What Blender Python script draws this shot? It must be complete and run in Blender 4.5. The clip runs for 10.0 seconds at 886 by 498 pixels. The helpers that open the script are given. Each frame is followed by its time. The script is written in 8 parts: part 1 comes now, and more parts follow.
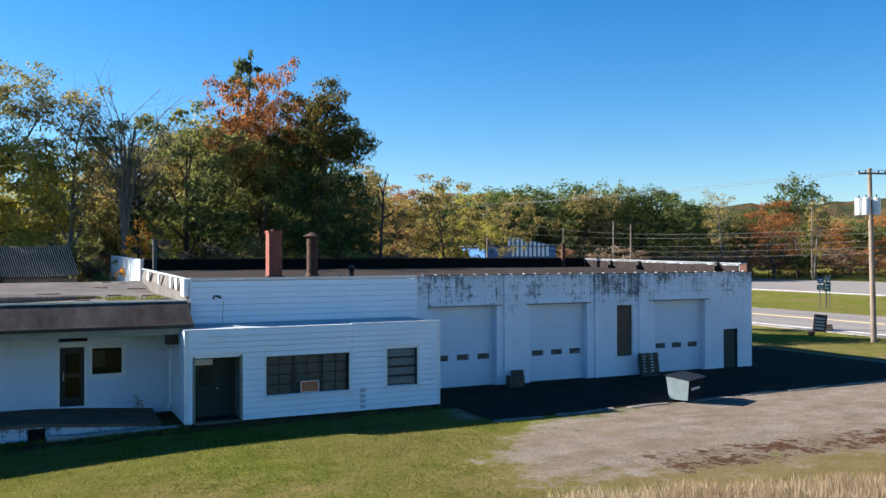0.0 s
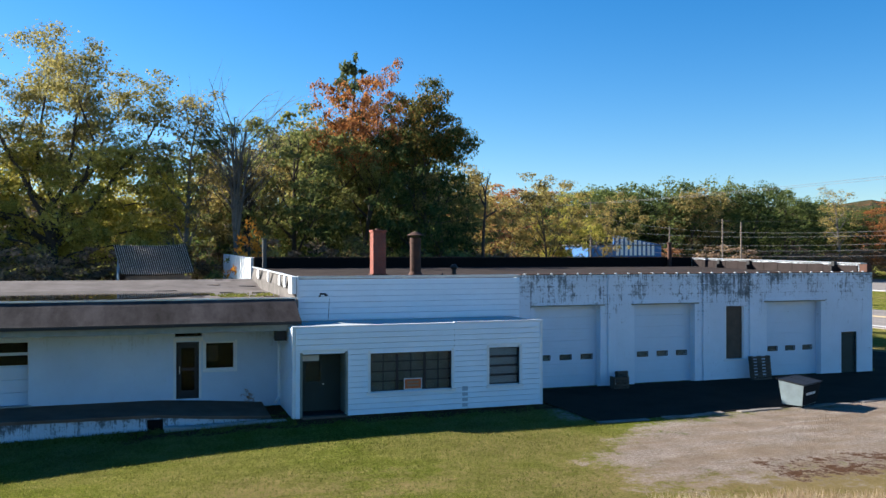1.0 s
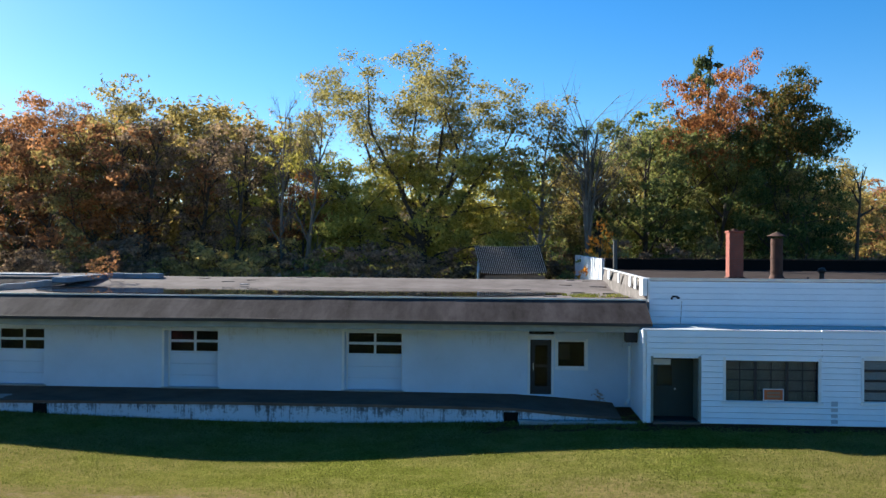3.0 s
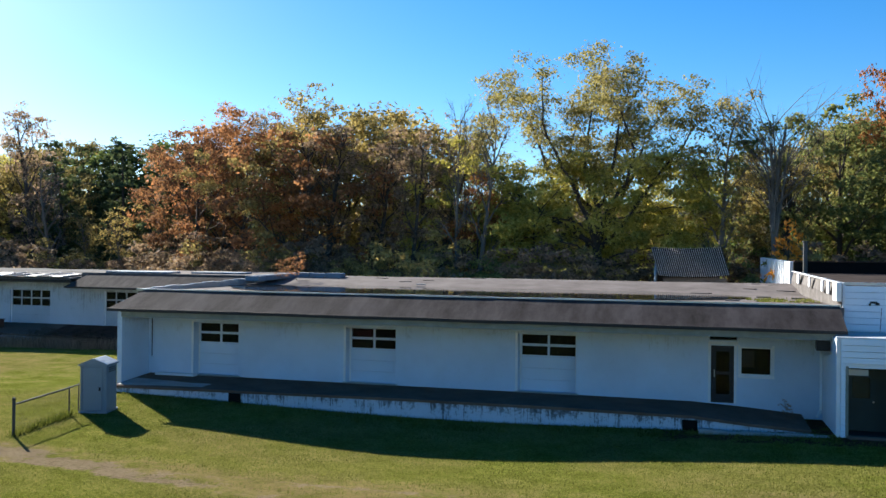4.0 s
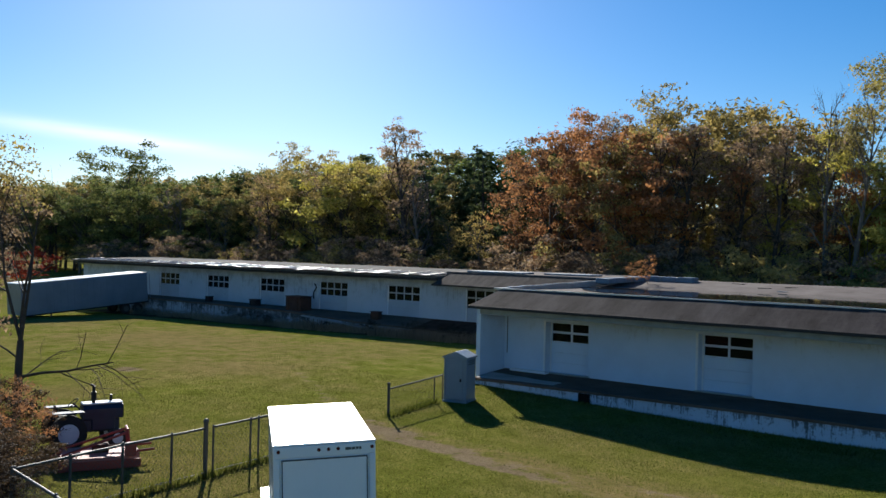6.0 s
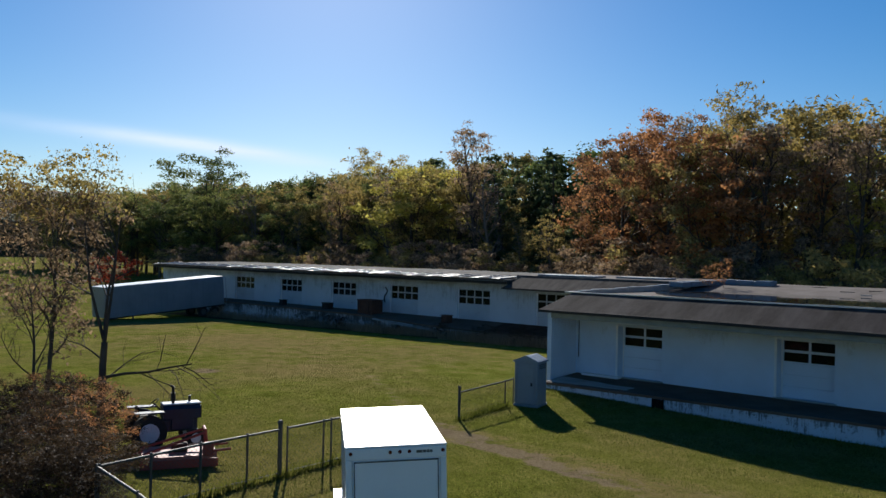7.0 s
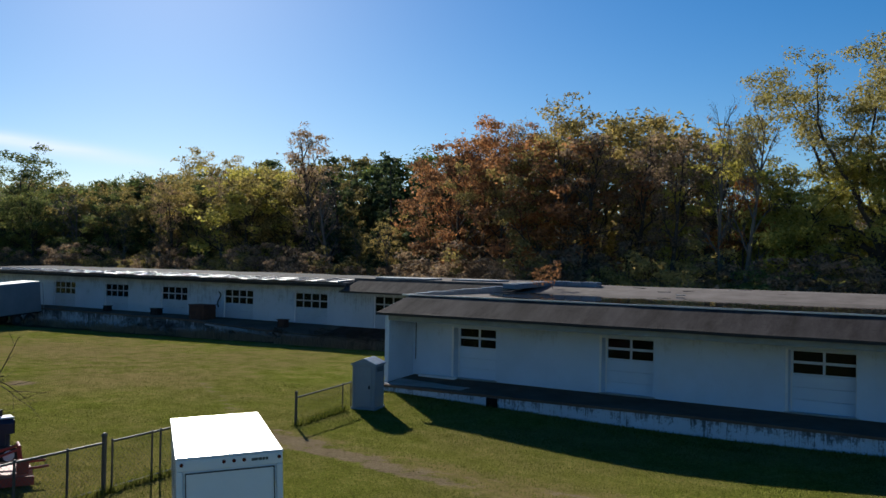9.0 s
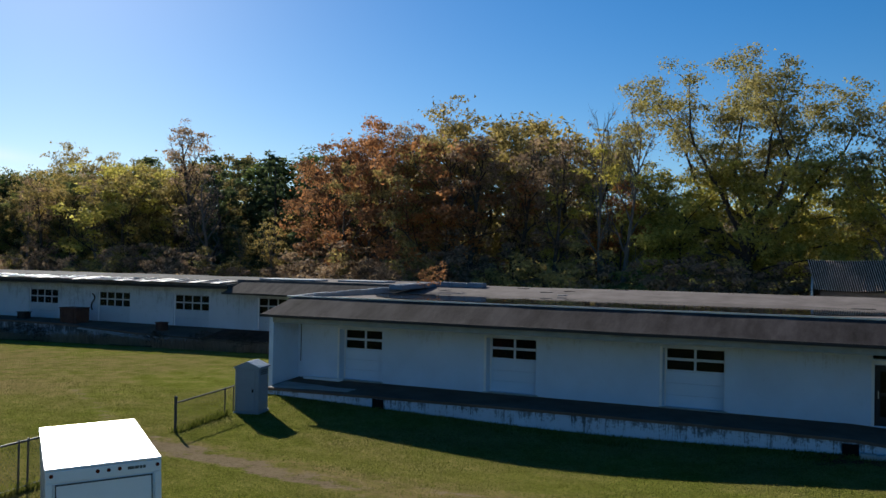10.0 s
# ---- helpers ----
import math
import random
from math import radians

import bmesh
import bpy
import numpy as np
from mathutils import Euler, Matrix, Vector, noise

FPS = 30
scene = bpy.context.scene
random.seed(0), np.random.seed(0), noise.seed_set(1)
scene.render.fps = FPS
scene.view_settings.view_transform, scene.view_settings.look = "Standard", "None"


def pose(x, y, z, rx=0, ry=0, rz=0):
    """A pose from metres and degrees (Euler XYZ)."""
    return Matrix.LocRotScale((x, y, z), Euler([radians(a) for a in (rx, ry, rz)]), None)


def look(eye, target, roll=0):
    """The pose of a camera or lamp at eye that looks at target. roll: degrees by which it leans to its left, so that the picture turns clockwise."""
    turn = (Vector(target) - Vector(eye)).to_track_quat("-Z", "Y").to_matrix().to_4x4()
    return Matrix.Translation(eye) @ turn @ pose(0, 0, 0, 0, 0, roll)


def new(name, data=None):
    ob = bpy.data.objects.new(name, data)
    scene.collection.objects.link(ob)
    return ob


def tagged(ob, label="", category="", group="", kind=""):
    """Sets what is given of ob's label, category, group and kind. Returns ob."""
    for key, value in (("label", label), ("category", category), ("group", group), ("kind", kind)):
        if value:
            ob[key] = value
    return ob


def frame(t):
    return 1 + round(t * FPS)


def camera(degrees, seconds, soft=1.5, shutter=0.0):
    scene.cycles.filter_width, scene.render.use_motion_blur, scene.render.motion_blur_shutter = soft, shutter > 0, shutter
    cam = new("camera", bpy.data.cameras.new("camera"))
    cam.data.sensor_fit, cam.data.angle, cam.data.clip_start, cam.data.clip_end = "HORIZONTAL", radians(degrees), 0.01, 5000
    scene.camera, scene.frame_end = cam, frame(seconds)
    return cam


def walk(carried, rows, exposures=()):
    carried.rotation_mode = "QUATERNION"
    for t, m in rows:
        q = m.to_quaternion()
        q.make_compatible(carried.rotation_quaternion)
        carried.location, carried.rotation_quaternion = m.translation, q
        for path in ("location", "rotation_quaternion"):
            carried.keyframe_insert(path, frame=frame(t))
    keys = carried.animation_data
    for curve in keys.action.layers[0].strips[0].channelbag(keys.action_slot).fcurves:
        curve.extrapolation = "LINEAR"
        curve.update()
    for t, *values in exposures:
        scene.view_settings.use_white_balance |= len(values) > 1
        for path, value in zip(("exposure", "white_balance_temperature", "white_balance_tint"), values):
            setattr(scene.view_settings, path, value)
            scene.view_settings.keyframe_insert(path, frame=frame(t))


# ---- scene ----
cam = camera(54.22, 10.0)
EYE = (0.0, 0.0, 5.78)
# seconds, pitch + 90, roll, yaw: the camera hovers on one spot and turns
ROWS = [
    (0.0, 90.426, 0.066, -25.724),
    (0.3, 90.400, 0.060, -25.294),
    (0.5, 90.387, 0.055, -24.293),
    (1.0, 90.358, -0.016, -18.966),
    (1.5, 90.340, -0.130, -13.269),
    (2.0, 90.344, -0.307, -7.541),
    (2.5, 90.358, -0.340, -1.793),
    (4.0, 90.348, -0.601, 15.414),
    (4.5, 90.308, -0.739, 21.133),
    (5.0, 90.263, -0.880, 26.852),
    (5.5, 90.220, -1.122, 32.562),
    (6.0, 90.146, -1.346, 38.314),
    (6.2, 90.150, -1.360, 40.584),
    (6.7, 90.240, -1.220, 43.250),
    (7.3, 90.360, -1.060, 42.320),
    (7.5, 90.392, -1.042, 41.817),
    (8.0, 90.481, -1.054, 39.595),
    (8.5, 90.586, -1.056, 36.363),
    (9.0, 90.689, -1.037, 32.237),
    (9.5, 90.835, -1.029, 27.210),
    (10.0, 90.893, -1.067, 24.725),
]
EXPOSURES = [(0.0, 1.78, 5700, 10), (2.5, 1.80, 5700, 10), (4.0, 1.76, 5700, 10), (5.0, 1.51, 5700, 10), (5.5, 1.33, 5700, 10), (7.3, 0.74, 5700, 10), (8.5, 0.75, 5700, 10), (10.0, 0.88, 5700, 10)]
walk(cam, [(t, pose(*EYE, rx, ry, rz)) for t, rx, ry, rz in ROWS], EXPOSURES)

# ---- world and sun ----
SUN_DIR = Vector((-1.66, 1.37, 1.0)).normalized()      # towards the sun, behind the woods
world = bpy.data.worlds.new("sky")
scene.world = world
world.use_nodes = True
wn = world.node_tree
wn.nodes.clear()
w_out = wn.nodes.new("ShaderNodeOutputWorld")
w_bg = wn.nodes.new("ShaderNodeBackground")
w_sky = wn.nodes.new("ShaderNodeTexSky")
w_sky.sky_type = 'NISHITA'
w_sky.sun_disc = False
w_sky.sun_elevation = math.asin(SUN_DIR.z)
w_sky.sun_rotation = math.atan2(SUN_DIR.x, SUN_DIR.y)
w_sky.air_density, w_sky.dust_density, w_sky.ozone_density, w_sky.altitude = 1.0, 0.27, 3.0, 300
w_bg.inputs["Strength"].default_value = 0.046
w_hue = wn.nodes.new("ShaderNodeHueSaturation")      # the deep blue of dry autumn air
w_hue.inputs["Saturation"].default_value = 1.36
wn.links.new(w_sky.outputs[0], w_hue.inputs["Color"])


def w_math(op, a, b):
    m = wn.nodes.new("ShaderNodeMath")
    m.operation = op
    for val, sock in ((a, m.inputs[0]), (b, m.inputs[1])):
        if isinstance(val, (int, float)):
            sock.default_value = val
        else:
            wn.links.new(val, sock)
    return m.outputs[0]


# one long thin cirrus streak low over the woods to the west
w_geo = wn.nodes.new("ShaderNodeTexCoord")
w_sep = wn.nodes.new("ShaderNodeSeparateXYZ")
wn.links.new(w_geo.outputs["Generated"], w_sep.inputs[0])
w_noise = wn.nodes.new("ShaderNodeTexNoise")
w_noise.inputs["Scale"].default_value, w_noise.inputs["Detail"].default_value = 14.0, 5.0
w_map = wn.nodes.new("ShaderNodeMapping")
w_map.inputs["Scale"].default_value = (1.0, 1.0, 7.0)
wn.links.new(w_geo.outputs["Generated"], w_map.inputs["Vector"])
wn.links.new(w_map.outputs[0], w_noise.inputs["Vector"])
line = w_math('ADD', w_math('MULTIPLY', w_sep.outputs["X"], 0.17), w_sep.outputs["Z"])
off = w_math('MULTIPLY', w_math('ADD', line, 0.031), 125.0)
band = w_math('POWER', 2.718, w_math('MULTIPLY', w_math('MULTIPLY', off, off), -1.0))
side = w_math('MULTIPLY', w_math('ADD', w_sep.outputs["X"], 0.842), 15.0)
reach = w_math('POWER', 2.718, w_math('MULTIPLY', w_math('MULTIPLY', side, side), -1.0))
veil = w_math('MULTIPLY', w_math('MULTIPLY', band, reach), w_math('ADD', w_noise.outputs["Fac"], 0.40))
w_mix = wn.nodes.new("ShaderNodeMix")
w_mix.data_type = 'RGBA'
wn.links.new(veil, w_mix.inputs[0])
wn.links.new(w_hue.outputs[0], w_mix.inputs[6])
w_mix.inputs[7].default_value = (11.0, 11.6, 12.6, 1)
wn.links.new(w_mix.outputs[2], w_bg.inputs["Color"])
wn.links.new(w_bg.outputs[0], w_out.inputs["Surface"])

sun_data = bpy.data.lights.new("sun", 'SUN')
sun_data.energy, sun_data.angle, sun_data.color = 5.0, radians(0.53), (1.0, 0.89, 0.71)
sun = new("sun", sun_data)
sun.matrix_world = look((-60, 60, 60), Vector((-60, 60, 60)) - SUN_DIR)

# ---- materials ----
class Nodes:
    """A small builder for node materials."""

    def __init__(self, name):
        self.mat = bpy.data.materials.new(name)
        self.mat.use_nodes = True
        self.t = self.mat.node_tree
        self.bsdf = self.t.nodes["Principled BSDF"]
        self.coord = None

    def add(self, kind):
        return self.t.nodes.new(kind)

    def link(self, a, b):
        self.t.links.new(a, b)

    def place(self, scale=(1, 1, 1)):
        if self.coord is None:
            self.coord = self.add("ShaderNodeNewGeometry").outputs["Position"]
        m = self.add("ShaderNodeMapping")
        m.inputs["Scale"].default_value = scale
        self.link(self.coord, m.inputs["Vector"])
        return m.outputs[0]

    def noise(self, scale, detail=4, rough=0.6, stretch=(1, 1, 1), distortion=0.0):
        n = self.add("ShaderNodeTexNoise")
        n.inputs["Scale"].default_value, n.inputs["Detail"].default_value = scale, detail
        n.inputs["Roughness"].default_value, n.inputs["Distortion"].default_value = rough, distortion
        self.link(self.place(stretch), n.inputs["Vector"])
        return n.outputs["Fac"]

    def ramp(self, fac, stops):
        r = self.add("ShaderNodeValToRGB")
        e = r.color_ramp.elements
        while len(e) < len(stops):
            e.new(0.5)
        for k, (p, c) in enumerate(stops):
            e[k].position = p
            e[k].color = (*c, 1) if isinstance(c, tuple) else (c, c, c, 1)
        self.link(fac, r.inputs[0])
        return r.outputs[0]

    def mix(self, fac, a, b, mode='MIX'):
        m = self.add("ShaderNodeMix")
        m.data_type, m.blend_type = 'RGBA', mode
        for val, sock in ((fac, m.inputs[0]), (a, m.inputs[6]), (b, m.inputs[7])):
            if isinstance(val, (int, float)):
                sock.default_value = val if sock.type == 'VALUE' else (val, val, val, 1)
            elif isinstance(val, tuple):
                sock.default_value = (*val, 1)
            else:
                self.link(val, sock)
        return m.outputs[2]

    def math(self, op, a, b=0.0):
        m = self.add("ShaderNodeMath")
        m.operation = op
        for val, sock in ((a, m.inputs[0]), (b, m.inputs[1])):
            if isinstance(val, (int, float)):
                sock.default_value = val
            else:
                self.link(val, sock)
        return m.outputs[0]

    def attr(self, name):
        a = self.add("ShaderNodeAttribute")
        a.attribute_name = name
        return a.outputs["Fac"]

    def bump(self, height, strength=0.4, distance=0.02):
        b = self.add("ShaderNodeBump")
        b.inputs["Strength"].default_value, b.inputs["Distance"].default_value = strength, distance
        self.link(height, b.inputs["Height"])
        self.link(b.outputs[0], self.bsdf.inputs["Normal"])

    def done(self, colour, rough=0.8, metal=0.0, spec=0.3):
        s = self.bsdf.inputs
        if isinstance(colour, tuple):
            s["Base Color"].default_value = (*colour, 1)
        else:
            self.link(colour, s["Base Color"])
        if isinstance(rough, (int, float)):
            s["Roughness"].default_value = rough
        else:
            self.link(rough, s["Roughness"])
        s["Metallic"].default_value, s["Specular IOR Level"].default_value = metal, spec
        return self.mat


def worn(name, base, dark, rough=0.75, scale=1.2, metal=0.0, amount=0.45, bump=0.25, spec=0.3, grain=40):
    """A surface with broad staining and a fine grain."""
    n = Nodes(name)
    broad = n.noise(scale, 6, 0.65)
    fine = n.noise(grain, 3, 0.6)
    mask = n.ramp(broad, [(0.35, 0.0), (0.75, 1.0)])
    c = n.mix(n.math('MULTIPLY', mask, amount), base, dark)
    c = n.mix(n.math('MULTIPLY', fine, 0.25), c, dark)
    n.bump(n.math('ADD', n.math('MULTIPLY', broad, 0.4), fine), bump, 0.01)
    return n.done(c, rough, metal, spec)


def streaked(name, base, stain, top, drop, strength, spots=0.5, blocks=False, bias=0.0, joints=0.0):
    """Painted masonry with mildew that runs down from the coping."""
    n = Nodes(name)
    z = n.add("ShaderNodeSeparateXYZ")
    n.link(n.add("ShaderNodeNewGeometry").outputs["Position"], z.inputs[0])
    below = n.add("ShaderNodeMapRange")
    n.link(z.outputs["Z"], below.inputs["Value"])
    below.inputs["From Min"].default_value, below.inputs["From Max"].default_value = top - drop, top
    runs = n.noise(1.0, 8, 0.75, (11.0, 11.0, 0.55))
    blot = n.noise(13.0, 8, 0.78)
    patch = n.noise(1.6, 5, 0.7)
    area = n.noise(0.33, 3, 0.5)
    m = n.math('ADD', n.math('MULTIPLY', runs, 0.56), n.math('MULTIPLY', blot, 0.44))
    m = n.math('ADD', m, n.math('MULTIPLY', n.math('SUBTRACT', area, 0.5), 0.24))
    m = n.math('ADD', m, n.math('MULTIPLY', n.math('SUBTRACT', patch, 0.5), 0.40))
    m = n.math('ADD', m, n.math('MULTIPLY', n.math('SUBTRACT', below.outputs[0], 0.62), 0.16))
    if joints:
        jt = n.add("ShaderNodeTexBrick")
        jt.inputs["Scale"].default_value = 1.0
        jt.inputs["Mortar Size"].default_value, jt.inputs["Mortar Smooth"].default_value = 0.035, 1.0
        jt.inputs["Brick Width"].default_value, jt.inputs["Row Height"].default_value = 0.8, 0.4
        jt.inputs["Color1"].default_value = jt.inputs["Color2"].default_value = (0, 0, 0, 1)
        jt.inputs["Mortar"].default_value = (1, 1, 1, 1)
        flat = n.add("ShaderNodeCombineXYZ")
        n.link(z.outputs["X"], flat.inputs[0])
        n.link(z.outputs["Z"], flat.inputs[1])
        n.link(flat.outputs[0], jt.inputs["Vector"])
        m = n.math('ADD', m, n.math('MULTIPLY', jt.outputs["Color"], joints))
    m = n.ramp(n.math('ADD', m, bias), [(0.525, 0.0), (0.565, 0.7), (0.64, 1.0)])
    m = n.math('MULTIPLY', m, strength)
    tone = n.ramp(n.noise(0.5, 4), [(0.3, 0.86), (0.7, 1.0)])
    c = n.mix(1.0, base, tone, 'MULTIPLY')
    c = n.mix(m, c, stain)
    speck = n.ramp(n.noise(9.0, 6, 0.8), [(0.60, 0.0), (0.68, spots)])
    c = n.mix(speck, c, stain)
    h = n.noise(14.0, 4)
    if blocks:
        br = n.add("ShaderNodeTexBrick")
        br.inputs["Scale"].default_value = 1.0
        br.inputs["Mortar Size"].default_value, br.inputs["Mortar Smooth"].default_value = 0.006, 0.4
        br.inputs["Brick Width"].default_value, br.inputs["Row Height"].default_value = 0.4, 0.2
        br.inputs["Color1"].default_value = br.inputs["Color2"].default_value = (1, 1, 1, 1)
        br.inputs["Mortar"].default_value = (0, 0, 0, 1)
        sw = n.add("ShaderNodeCombineXYZ")
        n.link(z.outputs["X"], sw.inputs[0])
        n.link(z.outputs["Z"], sw.inputs[1])
        n.link(sw.outputs[0], br.inputs["Vector"])
        h = n.math('ADD', n.math('MULTIPLY', h, 0.5), br.outputs["Color"])
    n.bump(h, 0.35, 0.008)
    return n.done(c, 0.75, 0.0, 0.25)


def leaf(name, c1, c2, c3, pass_light=0.42, glow=1.25):
    """Foliage: each leaf a tone of its own, each tree a shade of its own; light comes through."""
    n = Nodes(name)
    isl = n.add("ShaderNodeNewGeometry").outputs["Random Per Island"]
    obr = n.add("ShaderNodeObjectInfo").outputs["Random"]
    clump = n.noise(0.28, 3, 0.6)
    v = n.math('ADD', n.math('MULTIPLY', isl, 0.45), n.math('MULTIPLY', clump, 0.75))
    v = n.math('ADD', v, n.math('MULTIPLY', n.math('SUBTRACT', obr, 0.65), 0.30))
    c = n.ramp(v, [(0.25, c1), (0.5, c2), (0.78, c3)])
    n.done(c, 0.75, 0.0, 0.06)
    tr = n.add("ShaderNodeBsdfTranslucent")
    n.link(n.mix(1.0, c, (glow, glow, glow * 0.85), 'MULTIPLY'), tr.inputs["Color"])
    mx = n.add("ShaderNodeMixShader")
    mx.inputs[0].default_value = pass_light
    out = n.t.nodes["Material Output"]
    n.link(n.bsdf.outputs[0], mx.inputs[1])
    n.link(tr.outputs[0], mx.inputs[2])
    n.link(mx.outputs[0], out.inputs["Surface"])
    return n.mat


def glassy(name, tint=(0.55, 0.62, 0.66)):
    n = Nodes(name)
    wav = n.noise(1.6, 2)
    n.bump(wav, 0.06, 0.05)
    n.bsdf.inputs["Transmission Weight"].default_value = 1.0
    n.bsdf.inputs["IOR"].default_value = 1.22
    return n.done(tint, 0.05, 0.0, 0.22)


M = {}
M["block"] = streaked("painted_block", (0.565, 0.650, 0.765), (0.16, 0.17, 0.17), 3.4, 1.6, 0.30, 0.25, True)
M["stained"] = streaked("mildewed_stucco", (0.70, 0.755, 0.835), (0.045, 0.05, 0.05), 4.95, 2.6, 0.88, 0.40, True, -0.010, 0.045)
# stained block paint again, base darkened for the shade on the far walls
M["blockshaded"] = streaked("dirty_painted_block", (0.49, 0.53, 0.58), (0.10, 0.10, 0.10), 3.6, 2.4, 0.45, 0.35, True)
M["fardock"] = streaked("far_dock_paint", (0.44, 0.46, 0.49), (0.035, 0.033, 0.03), 0.95, 1.6, 0.95, 0.8, False, 0.06)
M["fardoor"] = worn("dull_door_enamel", (0.42, 0.46, 0.51), (0.25, 0.27, 0.29), 0.6, 0.8, 0, 0.5, 0.06)
M["roadyellow"] = worn("faded_road_yellow", (0.34, 0.27, 0.16), (0.2, 0.17, 0.12), 0.9, 2.0)
M["edging"] = worn("weathered_edging", (0.27, 0.24, 0.21), (0.08, 0.07, 0.06), 0.95, 1.6, 0, 0.8, 0.6, 0.02)
M["signorange"] = worn("orange_sign", (0.50, 0.12, 0.035), (0.36, 0.09, 0.03), 0.6, 3.0)
M["dockface"] = streaked("dock_face_paint", (0.50, 0.56, 0.64), (0.05, 0.05, 0.05), 0.45, 0.9, 0.92, 0.85, False, 0.015)
M["siding"] = worn("siding_paint", (0.79, 0.845, 0.91), (0.55, 0.60, 0.66), 0.55, 0.9, 0, 0.35, 0.12)
M["white"] = worn("white_paint", (0.78, 0.79, 0.80), (0.48, 0.48, 0.47), 0.55, 1.5, 0, 0.4, 0.12)
M["doorpaint"] = worn("garage_door_enamel", (0.585, 0.670, 0.780), (0.45, 0.51, 0.57), 0.45, 0.8, 0, 0.4, 0.06)
n = Nodes("brown_shingle")
patch = n.noise(1.0, 5, 0.62, (0.85, 0.25, 0.35))
worn_off = n.noise(1.0, 7, 0.72, (2.6, 0.9, 1.4))
v = n.math('ADD', n.math('MULTIPLY', patch, 0.62), n.math('MULTIPLY', worn_off, 0.38))
c = n.ramp(v, [(0.36, (0.022, 0.017, 0.015)), (0.47, (0.050, 0.040, 0.037)), (0.53, (0.068, 0.055, 0.051)), (0.64, (0.098, 0.080, 0.075))])
grit = n.noise(60.0, 3, 0.6)
c = n.mix(n.math('MULTIPLY', grit, 0.30), c, (0.024, 0.018, 0.016))
n.bump(n.math('ADD', n.math('MULTIPLY', worn_off, 0.6), grit), 0.45, 0.012)
M["shingle"] = n.done(c, 0.97, 0.0, 0.1)
M["soffit"] = worn("soffit_wood", (0.29, 0.305, 0.275), (0.11, 0.105, 0.09), 0.85, 2.0, 0, 0.6)
M["fasciaboard"] = worn("dark_edge_board", (0.05, 0.045, 0.042), (0.02, 0.02, 0.02), 0.9, 3.0, 0, 0.6)
M["rolledroof"] = worn("weathered_roll_roofing", (0.195, 0.172, 0.162), (0.085, 0.072, 0.066), 0.95, 0.7, 0, 0.9, 0.6, 0.03, 18)
M["gravelroof"] = worn("gravel_roof", (0.062, 0.050, 0.045), (0.016, 0.013, 0.012), 0.98, 0.8, 0, 0.7, 1.0, 0.02, 12)
M["lining"] = worn("faded_membrane", (0.034, 0.025, 0.024), (0.014, 0.011, 0.010), 0.8, 1.4, 0, 0.7, 0.4, 0.1)
M["tar"] = worn("black_tar", (0.010, 0.010, 0.010), (0.005, 0.005, 0.005), 0.9, 2.0, 0, 0.5, 0.25, 0.05)
M["flashing"] = worn("white_membrane", (0.42, 0.40, 0.38), (0.07, 0.06, 0.055), 0.6, 1.6, 0, 0.9, 0.5)
M["membrane"] = worn("torn_grey_membrane", (0.17, 0.155, 0.145), (0.05, 0.042, 0.038), 0.7, 1.8, 0, 0.9, 0.6, 0.1)
M["metaledge"] = worn("galvanised_edge", (0.55, 0.57, 0.60), (0.25, 0.25, 0.26), 0.35, 2.5, 0.7, 0.5)
M["whiteroof"] = worn("white_coated_roof", (0.17, 0.165, 0.16), (0.04, 0.037, 0.035), 0.97, 1.1, 0.0, 0.85, 0.5, 0.02)
M["tarp"] = worn("blue_grey_sheet", (0.20, 0.25, 0.31), (0.09, 0.11, 0.13), 0.5, 1.5, 0.2, 0.5)
M["leafmould"] = worn("brown_leaf_mould", (0.105, 0.058, 0.040), (0.040, 0.022, 0.016), 0.98, 1.6, 0, 0.8, 0.8, 0.02, 22)
M["concrete"] = worn("old_concrete", (0.165, 0.116, 0.088), (0.062, 0.042, 0.033), 0.95, 0.9, 0, 0.7, 0.5, 0.03)
M["steps"] = worn("pale_concrete", (0.36, 0.35, 0.33), (0.12, 0.12, 0.11), 0.9, 0.9, 0, 0.6, 0.5)
M["darkdoor"] = worn("dark_glazed_door", (0.014, 0.018, 0.024), (0.010, 0.011, 0.013), 0.45, 2.0, 0, 0.5)
M["greyframe"] = worn("grey_green_trim", (0.24, 0.25, 0.21), (0.10, 0.10, 0.085), 0.7, 2.0, 0, 0.6)
M["greendoor"] = worn("faded_green_paint", (0.040, 0.052, 0.042), (0.028, 0.032, 0.028), 0.7, 1.6, 0, 0.6)
M["plyboard"] = worn("weathered_plywood", (0.115, 0.085, 0.06), (0.045, 0.035, 0.028), 0.85, 2.5, 0, 0.7)
M["card"] = worn("tan_box", (0.33, 0.20, 0.12), (0.18, 0.11, 0.07), 0.8, 3.0, 0, 0.5)
M["brick"] = worn("red_brick", (0.30, 0.090, 0.060), (0.14, 0.055, 0.045), 0.9, 3.0, 0, 0.55, 0.5)
M["mortar"] = worn("brick_mortar", (0.20, 0.13, 0.11), (0.12, 0.08, 0.07), 0.95, 3.0)
M["rust"] = worn("rusted_steel", (0.105, 0.050, 0.034), (0.035, 0.022, 0.018), 0.85, 3.0, 0.2, 0.7)
M["blackmetal"] = worn("black_metal", (0.022, 0.022, 0.024), (0.01, 0.01, 0.01), 0.5, 4.0, 0.3, 0.5)
M["wood"] = worn("grey_weathered_wood", (0.17, 0.125, 0.095), (0.06, 0.045, 0.035), 0.9, 2.5, 0, 0.7)
M["pole"] = worn("pole_wood", (0.26, 0.205, 0.16), (0.12, 0.09, 0.07), 0.9, 1.5, 0, 0.6)
